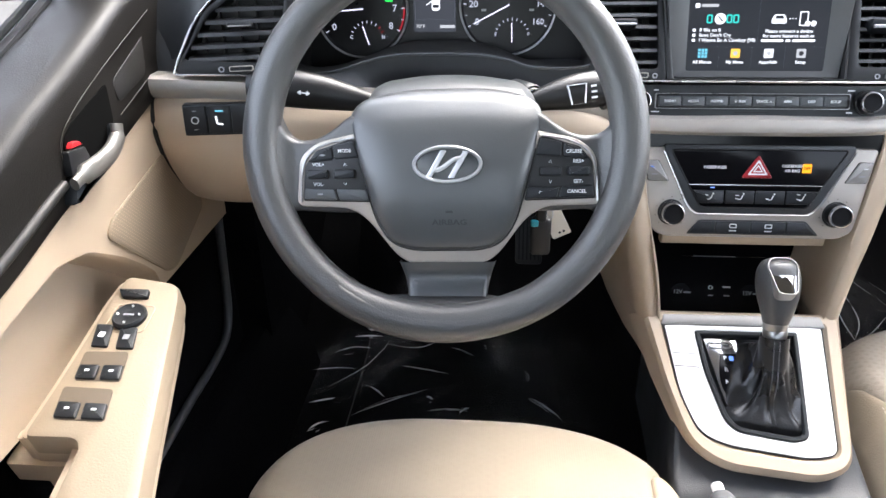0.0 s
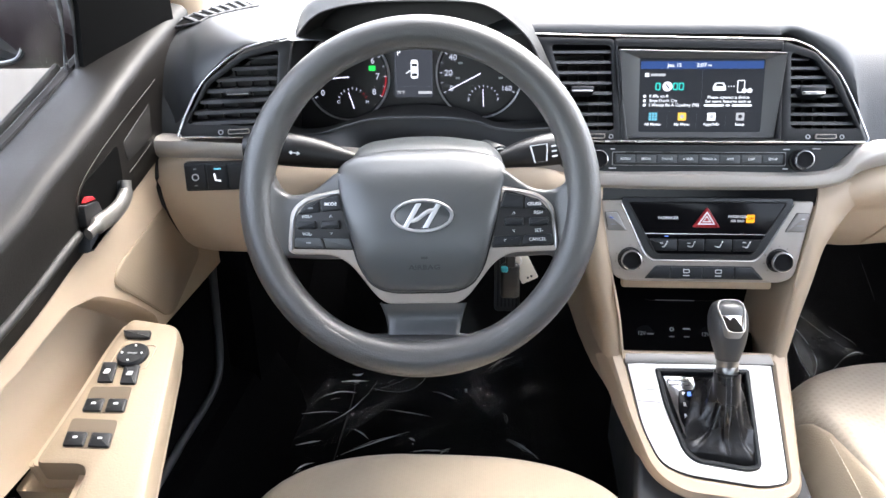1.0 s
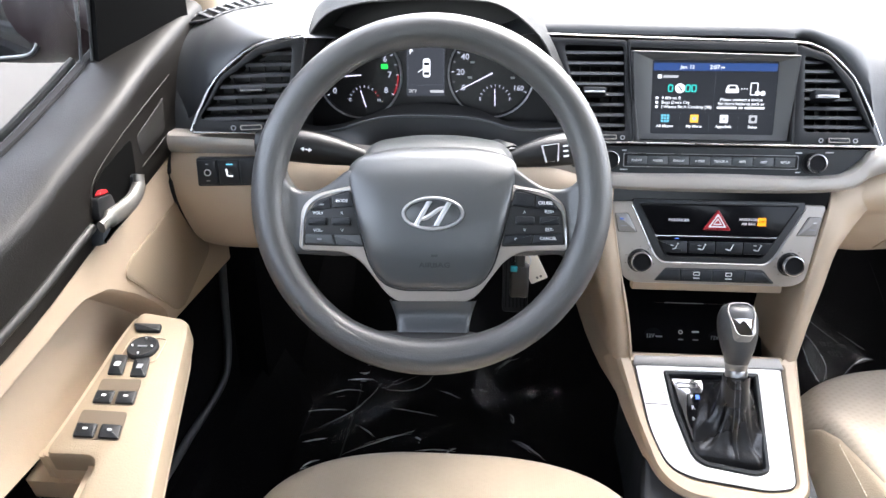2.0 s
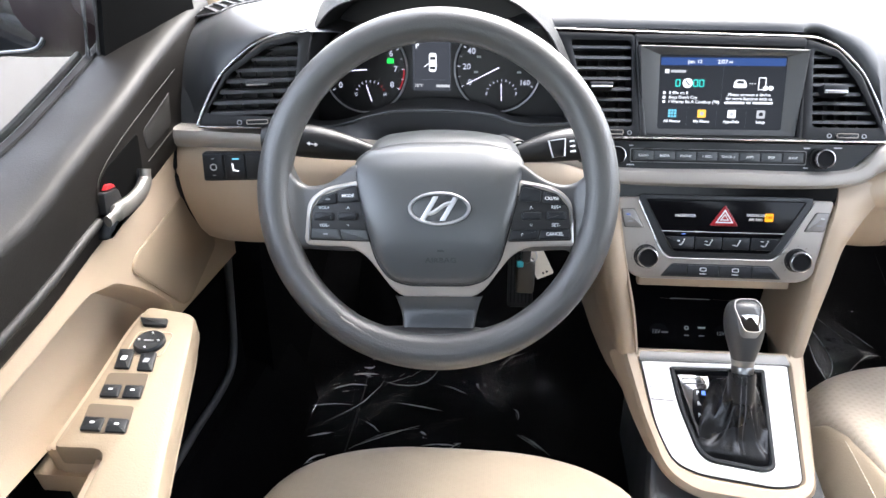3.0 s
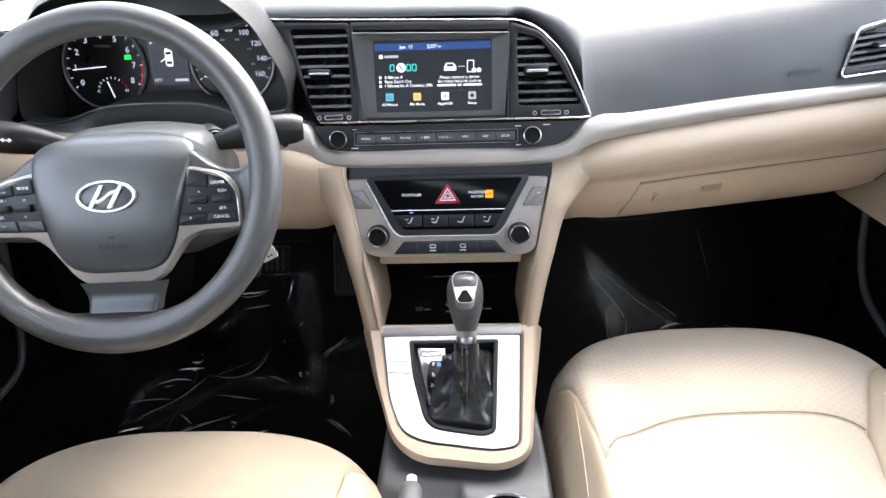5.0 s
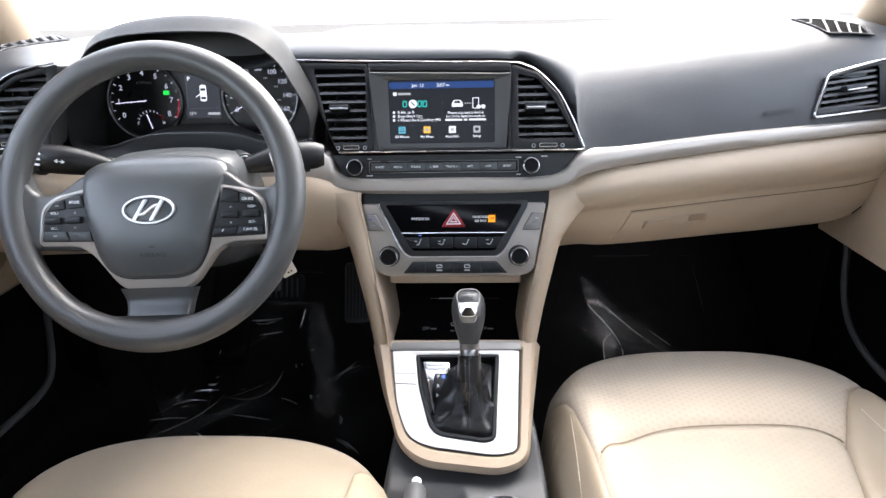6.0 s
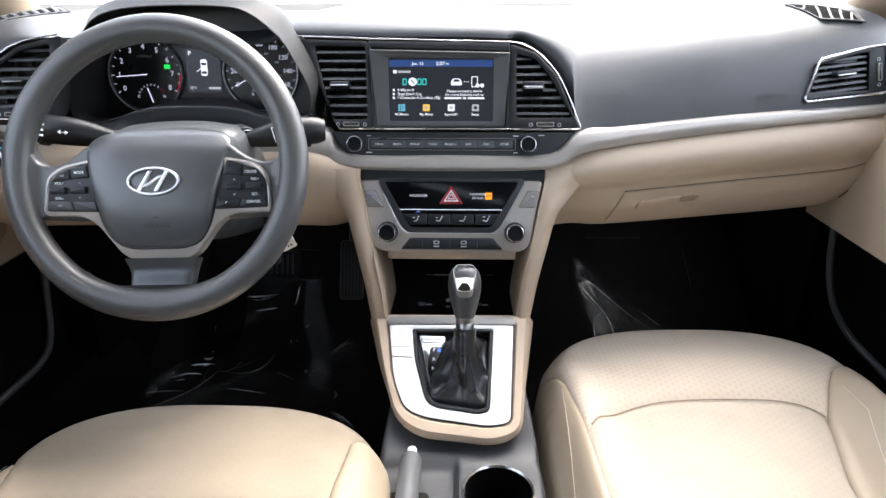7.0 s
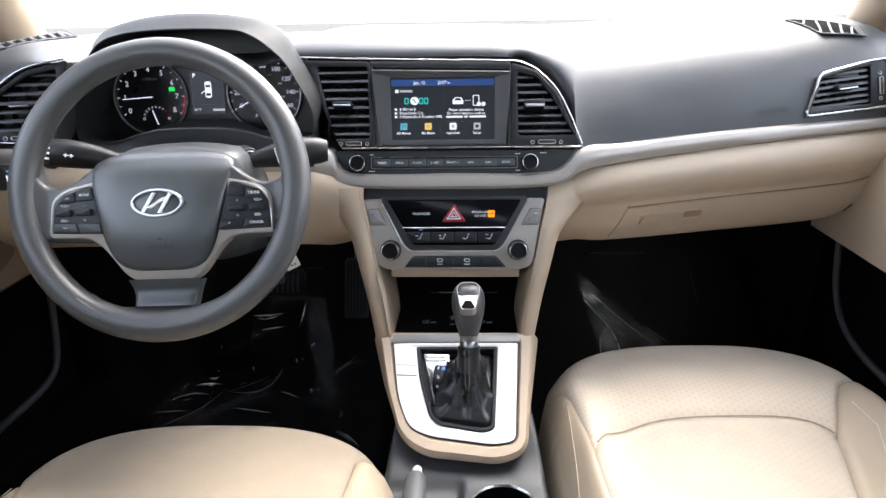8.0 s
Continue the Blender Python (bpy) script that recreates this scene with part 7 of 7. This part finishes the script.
mirr = thing("wing_mirror", (-0.95, 0.36, 1.05), "dark maroon wing mirror outside the door", "mirror")
hm = []
for t in np.linspace(0, 1, 17):
    e = max(0.10, 1 - abs(2 * t - 1) ** 4) ** 0.5
    hm.append([(-0.835 - 0.30 * t, 0.36 + 0.065 * e * math.cos(a) + 0.03 * t, 1.085 + 0.092 * e * math.sin(a) * (0.93 + 0.1 * t)) for a in [2 * math.pi * i / 28 for i in range(28)]])
part("housing", grid(hm, close_u=True, caps=True), PAINT, mirr, "dark maroon painted housing")
FM = plane((-1.034, 0.292, 1.078), (0, -0.03, 1), (1, 0.46, 0))
mo = rounded([(-0.095, -0.078), (0.085, -0.070), (0.100, 0.060), (-0.080, 0.075)], 0.03, 5)
part("mirror_rim", band(FM, mo, inset_loop(mo, 0.005), -0.03, 0.006, 0.002), RUBBER, mirr)
part("bright_edge", band(FM, inset_loop(mo, 0.004), inset_loop(mo, 0.0075), -0.01, 0.0068, 0.0008), SATIN, mirr, "thin light edge of the glass")
part("mirror_pane", prism(FM, inset_loop(mo, 0.005), -0.01, 0.002), MIRROR, mirr, "mirror glass")
part("mirror_foot", tube([(-0.72, 0.20, 1.06), (-0.78, 0.27, 1.07), (-0.86, 0.34, 1.09)], [0.045, 0.045, 0.05], 16), PAINT, mirr)

# ---- knee panel switches ----
kp = thing("dimmer_switch_panel", (-0.61, 0.115, 0.905), "small dark switch block with dimmer and boot release marks", "switch")
FKP = plane((-0.611, 0.1120, 0.9065), (0, 0.10, 1), (1, 0.20, -0.02))
part("panel", prism(FKP, rounded(rect(0.004, 0, 0.078, 0.034), 0.003, 3), -0.02, 0.003, 0.001), DARK, kp)
for k in range(3):
    u = -0.0225 + 0.025 * k
    b = part("key", prism(FKP, rounded(rect(u, 0, 0.0235, 0.030), 0.0015, 2), 0.0, 0.0050, 0.0012), DARK, kp)
    if k == 0:
        part("key_mark", band(FKP, circle(u, 0, 0.0042, 14), circle(u, 0, 0.0030, 14), 0.004, 0.0054), WHITE, b)
        part("key_mark", prism(FKP, rect(u, 0.010, 0.004, 0.001), 0.004, 0.0054), GREYPRINT, b)
        part("key_mark", prism(FKP, rect(u, -0.010, 0.004, 0.001), 0.004, 0.0054), GREYPRINT, b)
    if k == 1:
        part("key_mark", tube([FKP @ Vector((u - 0.003, 0.004, 0.0052)), FKP @ Vector((u - 0.002, -0.004, 0.0052)), FKP @ Vector((u + 0.004, -0.005, 0.0052))], 0.0012, 6), S_WHITE, b)
        part("key_mark", prism(FKP, rect(u + 0.001, 0.0095, 0.008, 0.0016), 0.004, 0.0054), S_CYAN, b)

# ---- passenger's door ----
pdoor = thing("passenger_door", (0.72, 0.1, 0.35), "closed passenger's door with beige lower panel", "car door")
lowp = [[(0.700 + 0.012 * math.sin(2.4 * k / 9) * -1, y, 0.99 - 0.275 * k / 9) for k in range(10)] + [(0.735, y, 0.705)] for y in np.linspace(-0.75, 0.50, 16)]
part("lower_panel", sheet(lowp, 0.006), BEIGE, pdoor, "beige moulded panel")
part("upper_trim", sheet([[(0.697, y, 0.93), (0.694, y, 0.97), (0.700, y, 1.005), (0.730, y, 1.015)] for y in np.linspace(-0.75, 0.50, 16)], 0.006), DASH, pdoor, "dark grained trim")
kick = smooth_path([(0.728, 0.472, 0.73), (0.728, 0.466, 0.681), (0.728, 0.451, 0.605), (0.728, 0.414, 0.551), (0.728, 0.351, 0.523), (0.728, 0.26, 0.513), (0.728, 0.1, 0.51), (0.728, -0.5, 0.505)], 6)
part("door_base", boxmesh(0.735, 0.775, -0.75, 0.50, 0.40, 0.73, 0.01), CARPET, pdoor, "black lower door skin")
pk2 = thing("door_seal", (0.68, 0.2, 0.43), "black rubber door seal along the sill", "seal", "door seals")
part("bead", tube([tuple(p) for p in kick], 0.0065, 10), SEAL, pk2)
lk2 = smooth_path([(-0.728, 0.332, 0.74), (-0.728, 0.324, 0.686), (-0.728, 0.311, 0.60), (-0.728, 0.300, 0.54), (-0.728, 0.276, 0.505), (-0.728, 0.22, 0.494), (-0.728, 0.13, 0.494), (-0.728, 0.04, 0.490), (-0.728, -0.5, 0.48)], 6)
pk3 = thing("door_seal", (-0.65, 0.2, 0.43), "black rubber door seal along the sill", "seal", "door seals")
part("bead", tube([tuple(p) for p in lk2], 0.0065, 10), SEAL, pk3)
for s in (-1, 1):
    # Plastic sills take the carpet's near-black so window light hardly shows.
    setting("sill_left" if s < 0 else "sill_right", sheet([[(s * 0.79, y, 0.44), (s * 0.755, y, 0.455), (s * 0.71, y, 0.44), (s * 0.665, y, 0.36), (s * 0.65, y, 0.28)] for y in np.linspace(-1.2, 0.5, 12)], 0.01), CARPET, "black plastic door sill in near-black carpet colour", "sill")
    kk = [[(s * (0.80 - 0.14 * t), (0.40 if s < 0 else 0.49) + 0.5 * u, 0.27 + 0.62 * t2) for u in np.linspace(0, 1, 6)] for t, t2 in ((0.6, 0.0), (0.65, 0.3), (0.6, 0.6), (0.4, 1.0))]
    setting("kick_panel_left" if s < 0 else "kick_panel_right", sheet(kk, 0.008), CARPET, "black carpeted kick panel in the footwell", "panel")

# ---- pedals ----
ped = thing("accelerator_pedal", (-0.24, 0.70, 0.38), "black ribbed accelerator pedal", "pedal", "pedals")
FPD = plane((-0.240, 0.69, 0.50), (0, 0.45, 1))
part("pad", prism(FPD, rounded(rect(0, 0, 0.055, 0.14), 0.01, 4), -0.012, 0.0, 0.003), BLACK, ped)
for k in range(6):
    part("rib", bar(FPD, (-0.020 + 0.008 * k, -0.06), (-0.020 + 0.008 * k, 0.06), 0.0032, -0.002, 0.003), RUBBER, ped)
part("arm", tube([FPD @ Vector((0, 0.06, -0.01)), (-0.240, 0.78, 0.70), (-0.240, 0.82, 0.80)], 0.008, 8), BLACK, ped)
ped2 = thing("brake_pedal", (-0.415, 0.66, 0.45), "black ribbed brake pedal", "pedal", "pedals")
FP2 = plane((-0.415, 0.65, 0.53), (0, 0.45, 1))
part("pad", prism(FP2, rounded(rect(0, 0, 0.125, 0.06), 0.012, 4), -0.014, 0.0, 0.004), RUBBER, ped2)
for k in range(9):
    part("rib", bar(FP2, (-0.048 + 0.012 * k, -0.022), (-0.048 + 0.012 * k, 0.022), 0.004, -0.002, 0.003), BLACK, ped2)
part("arm", tube([FP2 @ Vector((0.0, 0.0, -0.012)), (-0.405, 0.70, 0.66), (-0.40, 0.78, 0.80)], 0.009, 8), BLACK, ped2)
foot = thing("foot_rest", (-0.55, 0.7, 0.38), "black foot rest in the driver's footwell", "foot rest")
part("pad", prism(plane((-0.55, 0.70, 0.45), (0, 0.9, 1)), rounded(rect(0, 0, 0.10, 0.26), 0.02, 4), -0.03, 0.0, 0.006), CARPET, foot)


# ---- floor mats and plastic film ----
def mat_sheet(name, x0, x1, y0, y1, label):
    m = thing(name, ((x0 + x1) / 2, y0, FLOOR), label, "floor mat", "floor mats")
    rows = [[(x, y, FLOOR + 0.016 + max(0, y - 0.55) * 0.62 + 0.003 * noise.noise((x * 14, y * 14, 2))) for x in np.linspace(x0, x1, 24)] for y in np.linspace(y0, y1, 28)]
    part("carpet", sheet(rows, 0.008), CARPET, m)
    part("binding", tube([(p[0], p[1], p[2] + 0.003) for p in rows[0] + [r[-1] for r in rows[1:]] + rows[-1][::-1][1:] + [r[0] for r in rows[::-1]][1:-1]], 0.004, 6, closed=True), RUBBER, m)
    return m


mat_sheet("floor_mat", -0.56, -0.14, -0.02, 0.86, "black carpet floor mat in the driver's footwell")
mat_sheet("floor_mat", 0.16, 0.58, 0.25, 0.90, "black carpet floor mat in the passenger's footwell")


def film_z(y):
    """Height of the film over the mat, which climbs towards the pedals."""
    return FLOOR + 0.043 + 0.31 * (math.sqrt((y - 0.55) ** 2 + 0.004) + y - 0.55)


def film(name, x0, x1, y0, y1, amp, seed, label, folds=90, glints=(), bands=()):
    """A crumpled sheet of clear protective film lying on the mat; glints are bright rods for light caught on its
    creases, bands its doubled folds with sheen put in as haze.
    """
    f = thing(name, ((x0 + x1) / 2, y0, FLOOR), label, "plastic film", "protective films")
    nx, ny = 130, 190
    rnd = random.Random(int(seed * 10))
    w, h = x1 - x0, y1 - y0
    xs, ys = np.meshgrid(np.linspace(0, w, nx), np.linspace(0, h, ny))
    zs = np.zeros_like(xs)
    for k in range(folds):
        cx, cy = rnd.uniform(0.02, w - 0.02), rnd.uniform(0.02, h - 0.02)
        a = radians(rnd.choice((rnd.gauss(25, 14), rnd.gauss(150, 16), rnd.gauss(85, 12))))
        ln, wd, ht = rnd.uniform(0.012, 0.09), rnd.uniform(0.0036, 0.0055), rnd.uniform(0.0004, 0.0022)
        bend = rnd.uniform(-3, 3)
        u = (xs - cx) * math.cos(a) + (ys - cy) * math.sin(a)
        v = -(xs - cx) * math.sin(a) + (ys - cy) * math.cos(a) + bend * u * u
        zs += ht * np.maximum(0, 1 - np.abs(v) / wd) * np.maximum(0, 1 - (u / ln) ** 2)
    rows = []
    for j in range(ny):
        r = []
        for i in range(nx):
            x, y = x0 + xs[j, i], y0 + ys[j, i]
            big = amp * noise.noise((x * 5 + seed, y * 4, seed)) + 0.0010 * noise.noise((x * 26, y * 21, seed))
            r.append((x + 0.07 * noise.noise((y * 7, seed, 0)) * (0.3 + abs(2 * i / nx - 1)), y + 0.03 * noise.noise((x * 8, seed, 3)), film_z(y) + big + zs[j, i]))
        rows.append(r)
    part("sheet", grid(rows), FILM, f, angle=180)

    def lay(x, y, up):
        return Vector((x, y, film_z(y) + up))

    # Each glint is a small cluster of bright rods laid along a crease.
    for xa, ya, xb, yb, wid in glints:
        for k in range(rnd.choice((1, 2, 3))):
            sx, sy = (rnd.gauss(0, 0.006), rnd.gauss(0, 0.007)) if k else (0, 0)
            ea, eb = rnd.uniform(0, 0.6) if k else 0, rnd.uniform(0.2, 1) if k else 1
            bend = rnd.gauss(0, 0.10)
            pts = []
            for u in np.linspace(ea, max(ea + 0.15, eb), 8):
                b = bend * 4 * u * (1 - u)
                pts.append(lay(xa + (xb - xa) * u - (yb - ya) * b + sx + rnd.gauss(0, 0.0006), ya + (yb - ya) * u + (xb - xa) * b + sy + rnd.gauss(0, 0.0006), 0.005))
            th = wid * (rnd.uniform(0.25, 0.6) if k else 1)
            part("crease", tube(pts, [th * m for m in (0.1, 0.35, 0.8, rnd.uniform(0.4, 1.2), rnd.uniform(0.7, 1.3), 0.8, 0.4, 0.1)], 6, flat=1.6), GLINT_ROD, f)
    for xa, ya, xb, yb, wid in bands:
        across = Vector((-(yb - ya), xb - xa, 0)).normalized()
        rows = []
        for u in np.linspace(0, 1, 16):
            c = lay(xa + (xb - xa) * u, ya + (yb - ya) * u, 0.006) + across * (0.008 * noise.noise((u * 4, xa * 30, ya * 30)))
            wv = wid * (0.25 + 0.75 * math.sin(math.pi * min(1, 0.12 + u * 0.9))) * (1 + 0.4 * noise.noise((u * 6, ya * 20, 1)))
            rows.append([c + across * (wv * e) + Vector((0, 0, 0.004 * math.cos(e * math.pi / 2) + 0.002 * noise.noise((u * 9, e * 2, xa * 9)))) for e in np.linspace(-1, 1, 7)])
        part("fold", grid(rows), FOLDED, f, "doubled fold, its sheen put in as haze", angle=180)
    return f


# Where light catches on the driver's film, drawn as bright rods.
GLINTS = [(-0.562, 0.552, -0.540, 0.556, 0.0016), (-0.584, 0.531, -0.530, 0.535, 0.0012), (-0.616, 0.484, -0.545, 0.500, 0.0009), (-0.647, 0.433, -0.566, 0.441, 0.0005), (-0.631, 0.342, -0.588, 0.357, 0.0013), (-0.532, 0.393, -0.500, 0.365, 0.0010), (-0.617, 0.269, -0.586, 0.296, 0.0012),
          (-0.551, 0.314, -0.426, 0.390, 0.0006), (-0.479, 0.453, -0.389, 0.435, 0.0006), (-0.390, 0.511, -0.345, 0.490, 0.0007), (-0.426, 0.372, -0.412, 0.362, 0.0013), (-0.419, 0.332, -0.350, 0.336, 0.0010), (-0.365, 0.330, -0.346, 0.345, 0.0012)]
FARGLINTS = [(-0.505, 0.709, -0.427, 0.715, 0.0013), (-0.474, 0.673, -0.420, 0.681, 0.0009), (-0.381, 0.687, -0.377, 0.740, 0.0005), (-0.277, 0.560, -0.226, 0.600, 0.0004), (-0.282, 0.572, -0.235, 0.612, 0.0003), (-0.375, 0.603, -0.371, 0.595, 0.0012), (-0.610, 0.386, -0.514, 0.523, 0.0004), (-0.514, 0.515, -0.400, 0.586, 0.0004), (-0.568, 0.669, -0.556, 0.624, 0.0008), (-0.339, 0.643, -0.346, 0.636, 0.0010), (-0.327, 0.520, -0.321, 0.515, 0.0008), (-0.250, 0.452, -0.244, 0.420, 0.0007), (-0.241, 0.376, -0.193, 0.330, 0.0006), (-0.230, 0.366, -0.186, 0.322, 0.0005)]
BANDS = [(-0.585, 0.340, -0.400, 0.570, 0.012), (-0.640, 0.360, -0.470, 0.480, 0.010), (-0.610, 0.540, -0.647, 0.400, 0.012), (-0.350, 0.750, -0.290, 0.520, 0.026), (-0.306, 0.560, -0.272, 0.430, 0.022), (-0.450, 0.748, -0.360, 0.752, 0.010), (-0.290, 0.560, -0.200, 0.600, 0.012), (-0.540, 0.620, -0.430, 0.690, 0.014), (-0.241, 0.376, -0.190, 0.326, 0.007), (-0.450, 0.350, -0.350, 0.420, 0.010)]
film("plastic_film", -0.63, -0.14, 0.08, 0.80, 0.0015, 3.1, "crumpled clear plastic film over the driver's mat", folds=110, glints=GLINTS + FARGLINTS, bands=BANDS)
fp = film("plastic_film", 0.22, 0.54, 0.50, 0.73, 0.005, 8.4, "crumpled clear plastic film with faint print on the mat", folds=16)
A, B, K, D, E = [Vector(p) for p in ((0.283, 0.634, 0.493), (0.327, 0.567, 0.458), (0.338, 0.512, 0.442), (0.291, 0.402, 0.449), (0.297, 0.513, 0.465))]
part("fold", sheet([[E, B.lerp(K, 0.2)], [E.lerp(D, 0.5), K.lerp(D, 0.45)], [D, D + Vector((0.003, 0.002, 0))]], 0.0006), FOLDED, fp, "cloudy turned-up corner")
T1, T2, T3 = Vector((0.430, 0.578, 0.414)), Vector((0.468, 0.572, 0.404)), Vector((0.408, 0.528, 0.417))
mid = (T1 + T2 * 2 + T3) / 4
part("fold", sheet([[T1, T1.lerp(T2, 0.5), T2], [T1.lerp(T3, 0.5).lerp(mid, 0.5), mid, T2.lerp(T3, 0.1)], [T3, T3.lerp(T2, 0.4), T2.lerp(T3, 0.2)]], 0.0006), MILKY, fp, "milky creased corner")
# Highlights along the film's edges, drawn as bright rods.
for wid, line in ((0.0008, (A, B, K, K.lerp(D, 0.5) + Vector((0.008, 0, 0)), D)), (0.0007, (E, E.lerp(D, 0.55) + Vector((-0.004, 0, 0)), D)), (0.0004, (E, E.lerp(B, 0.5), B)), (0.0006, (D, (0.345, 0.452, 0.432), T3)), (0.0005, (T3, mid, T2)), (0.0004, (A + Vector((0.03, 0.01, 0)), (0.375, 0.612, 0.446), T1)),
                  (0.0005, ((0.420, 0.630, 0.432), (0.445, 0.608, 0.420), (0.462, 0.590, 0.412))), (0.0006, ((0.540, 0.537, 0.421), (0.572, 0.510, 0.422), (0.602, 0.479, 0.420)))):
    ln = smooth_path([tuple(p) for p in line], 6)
    part("crease", tube(ln, [wid * (0.25 + 0.75 * math.sin(math.pi * k / (len(ln) - 1))) for k in range(len(ln))], 6), GLINT_ROD, fp)
veil = []
for t in np.linspace(0, 1, 24):
    a, b = Vector((0.262, 0.640, 0.548)).lerp(Vector((0.290, 0.430, 0.452)), t), Vector((0.272, 0.645, 0.550)).lerp(Vector((0.461, 0.579, 0.404)), t)
    veil.append([a.lerp(b, u) + Vector((0, 0, 0.008 * math.sin(3.1 * u) + 0.006 * noise.noise((u * 5, t * 9, 1)) + 0.003 * abs(noise.noise((u * 15, t * 13, 6))))) for u in np.linspace(0, 1, 26)])
part("raised_sheet", grid(veil), clear("hazy_film", 0.10, (0.98, 0.98, 0.98), 0.12, 0.0, 0.014), fp, angle=180)
FPR = plane((0.365, 0.545, 0.432), (0.35, -0.75, -0.35), (-0.85, -0.45, 0.30))
PRINT = material("black_film_print", (0.004, 0.004, 0.004), 0.9, spec=0.02)
for word, v, turn in (("E CO", 0.010, 0), ("MUST", -0.012, 180)):
    text(FPR @ Matrix.Translation((0.0, v, 0.0)) @ Matrix.Rotation(radians(turn), 4, 'Z'), word, 0.0, 0.0, 0.017, 0.0100, PRINT, fp)
for u, v, w in ((0.045, 0.010, 0.016), (-0.045, -0.012, 0.020)):
    part("print_bar", prism(FPR, rect(u, v, w, 0.009), 0.0096, 0.0100), PRINT, fp)
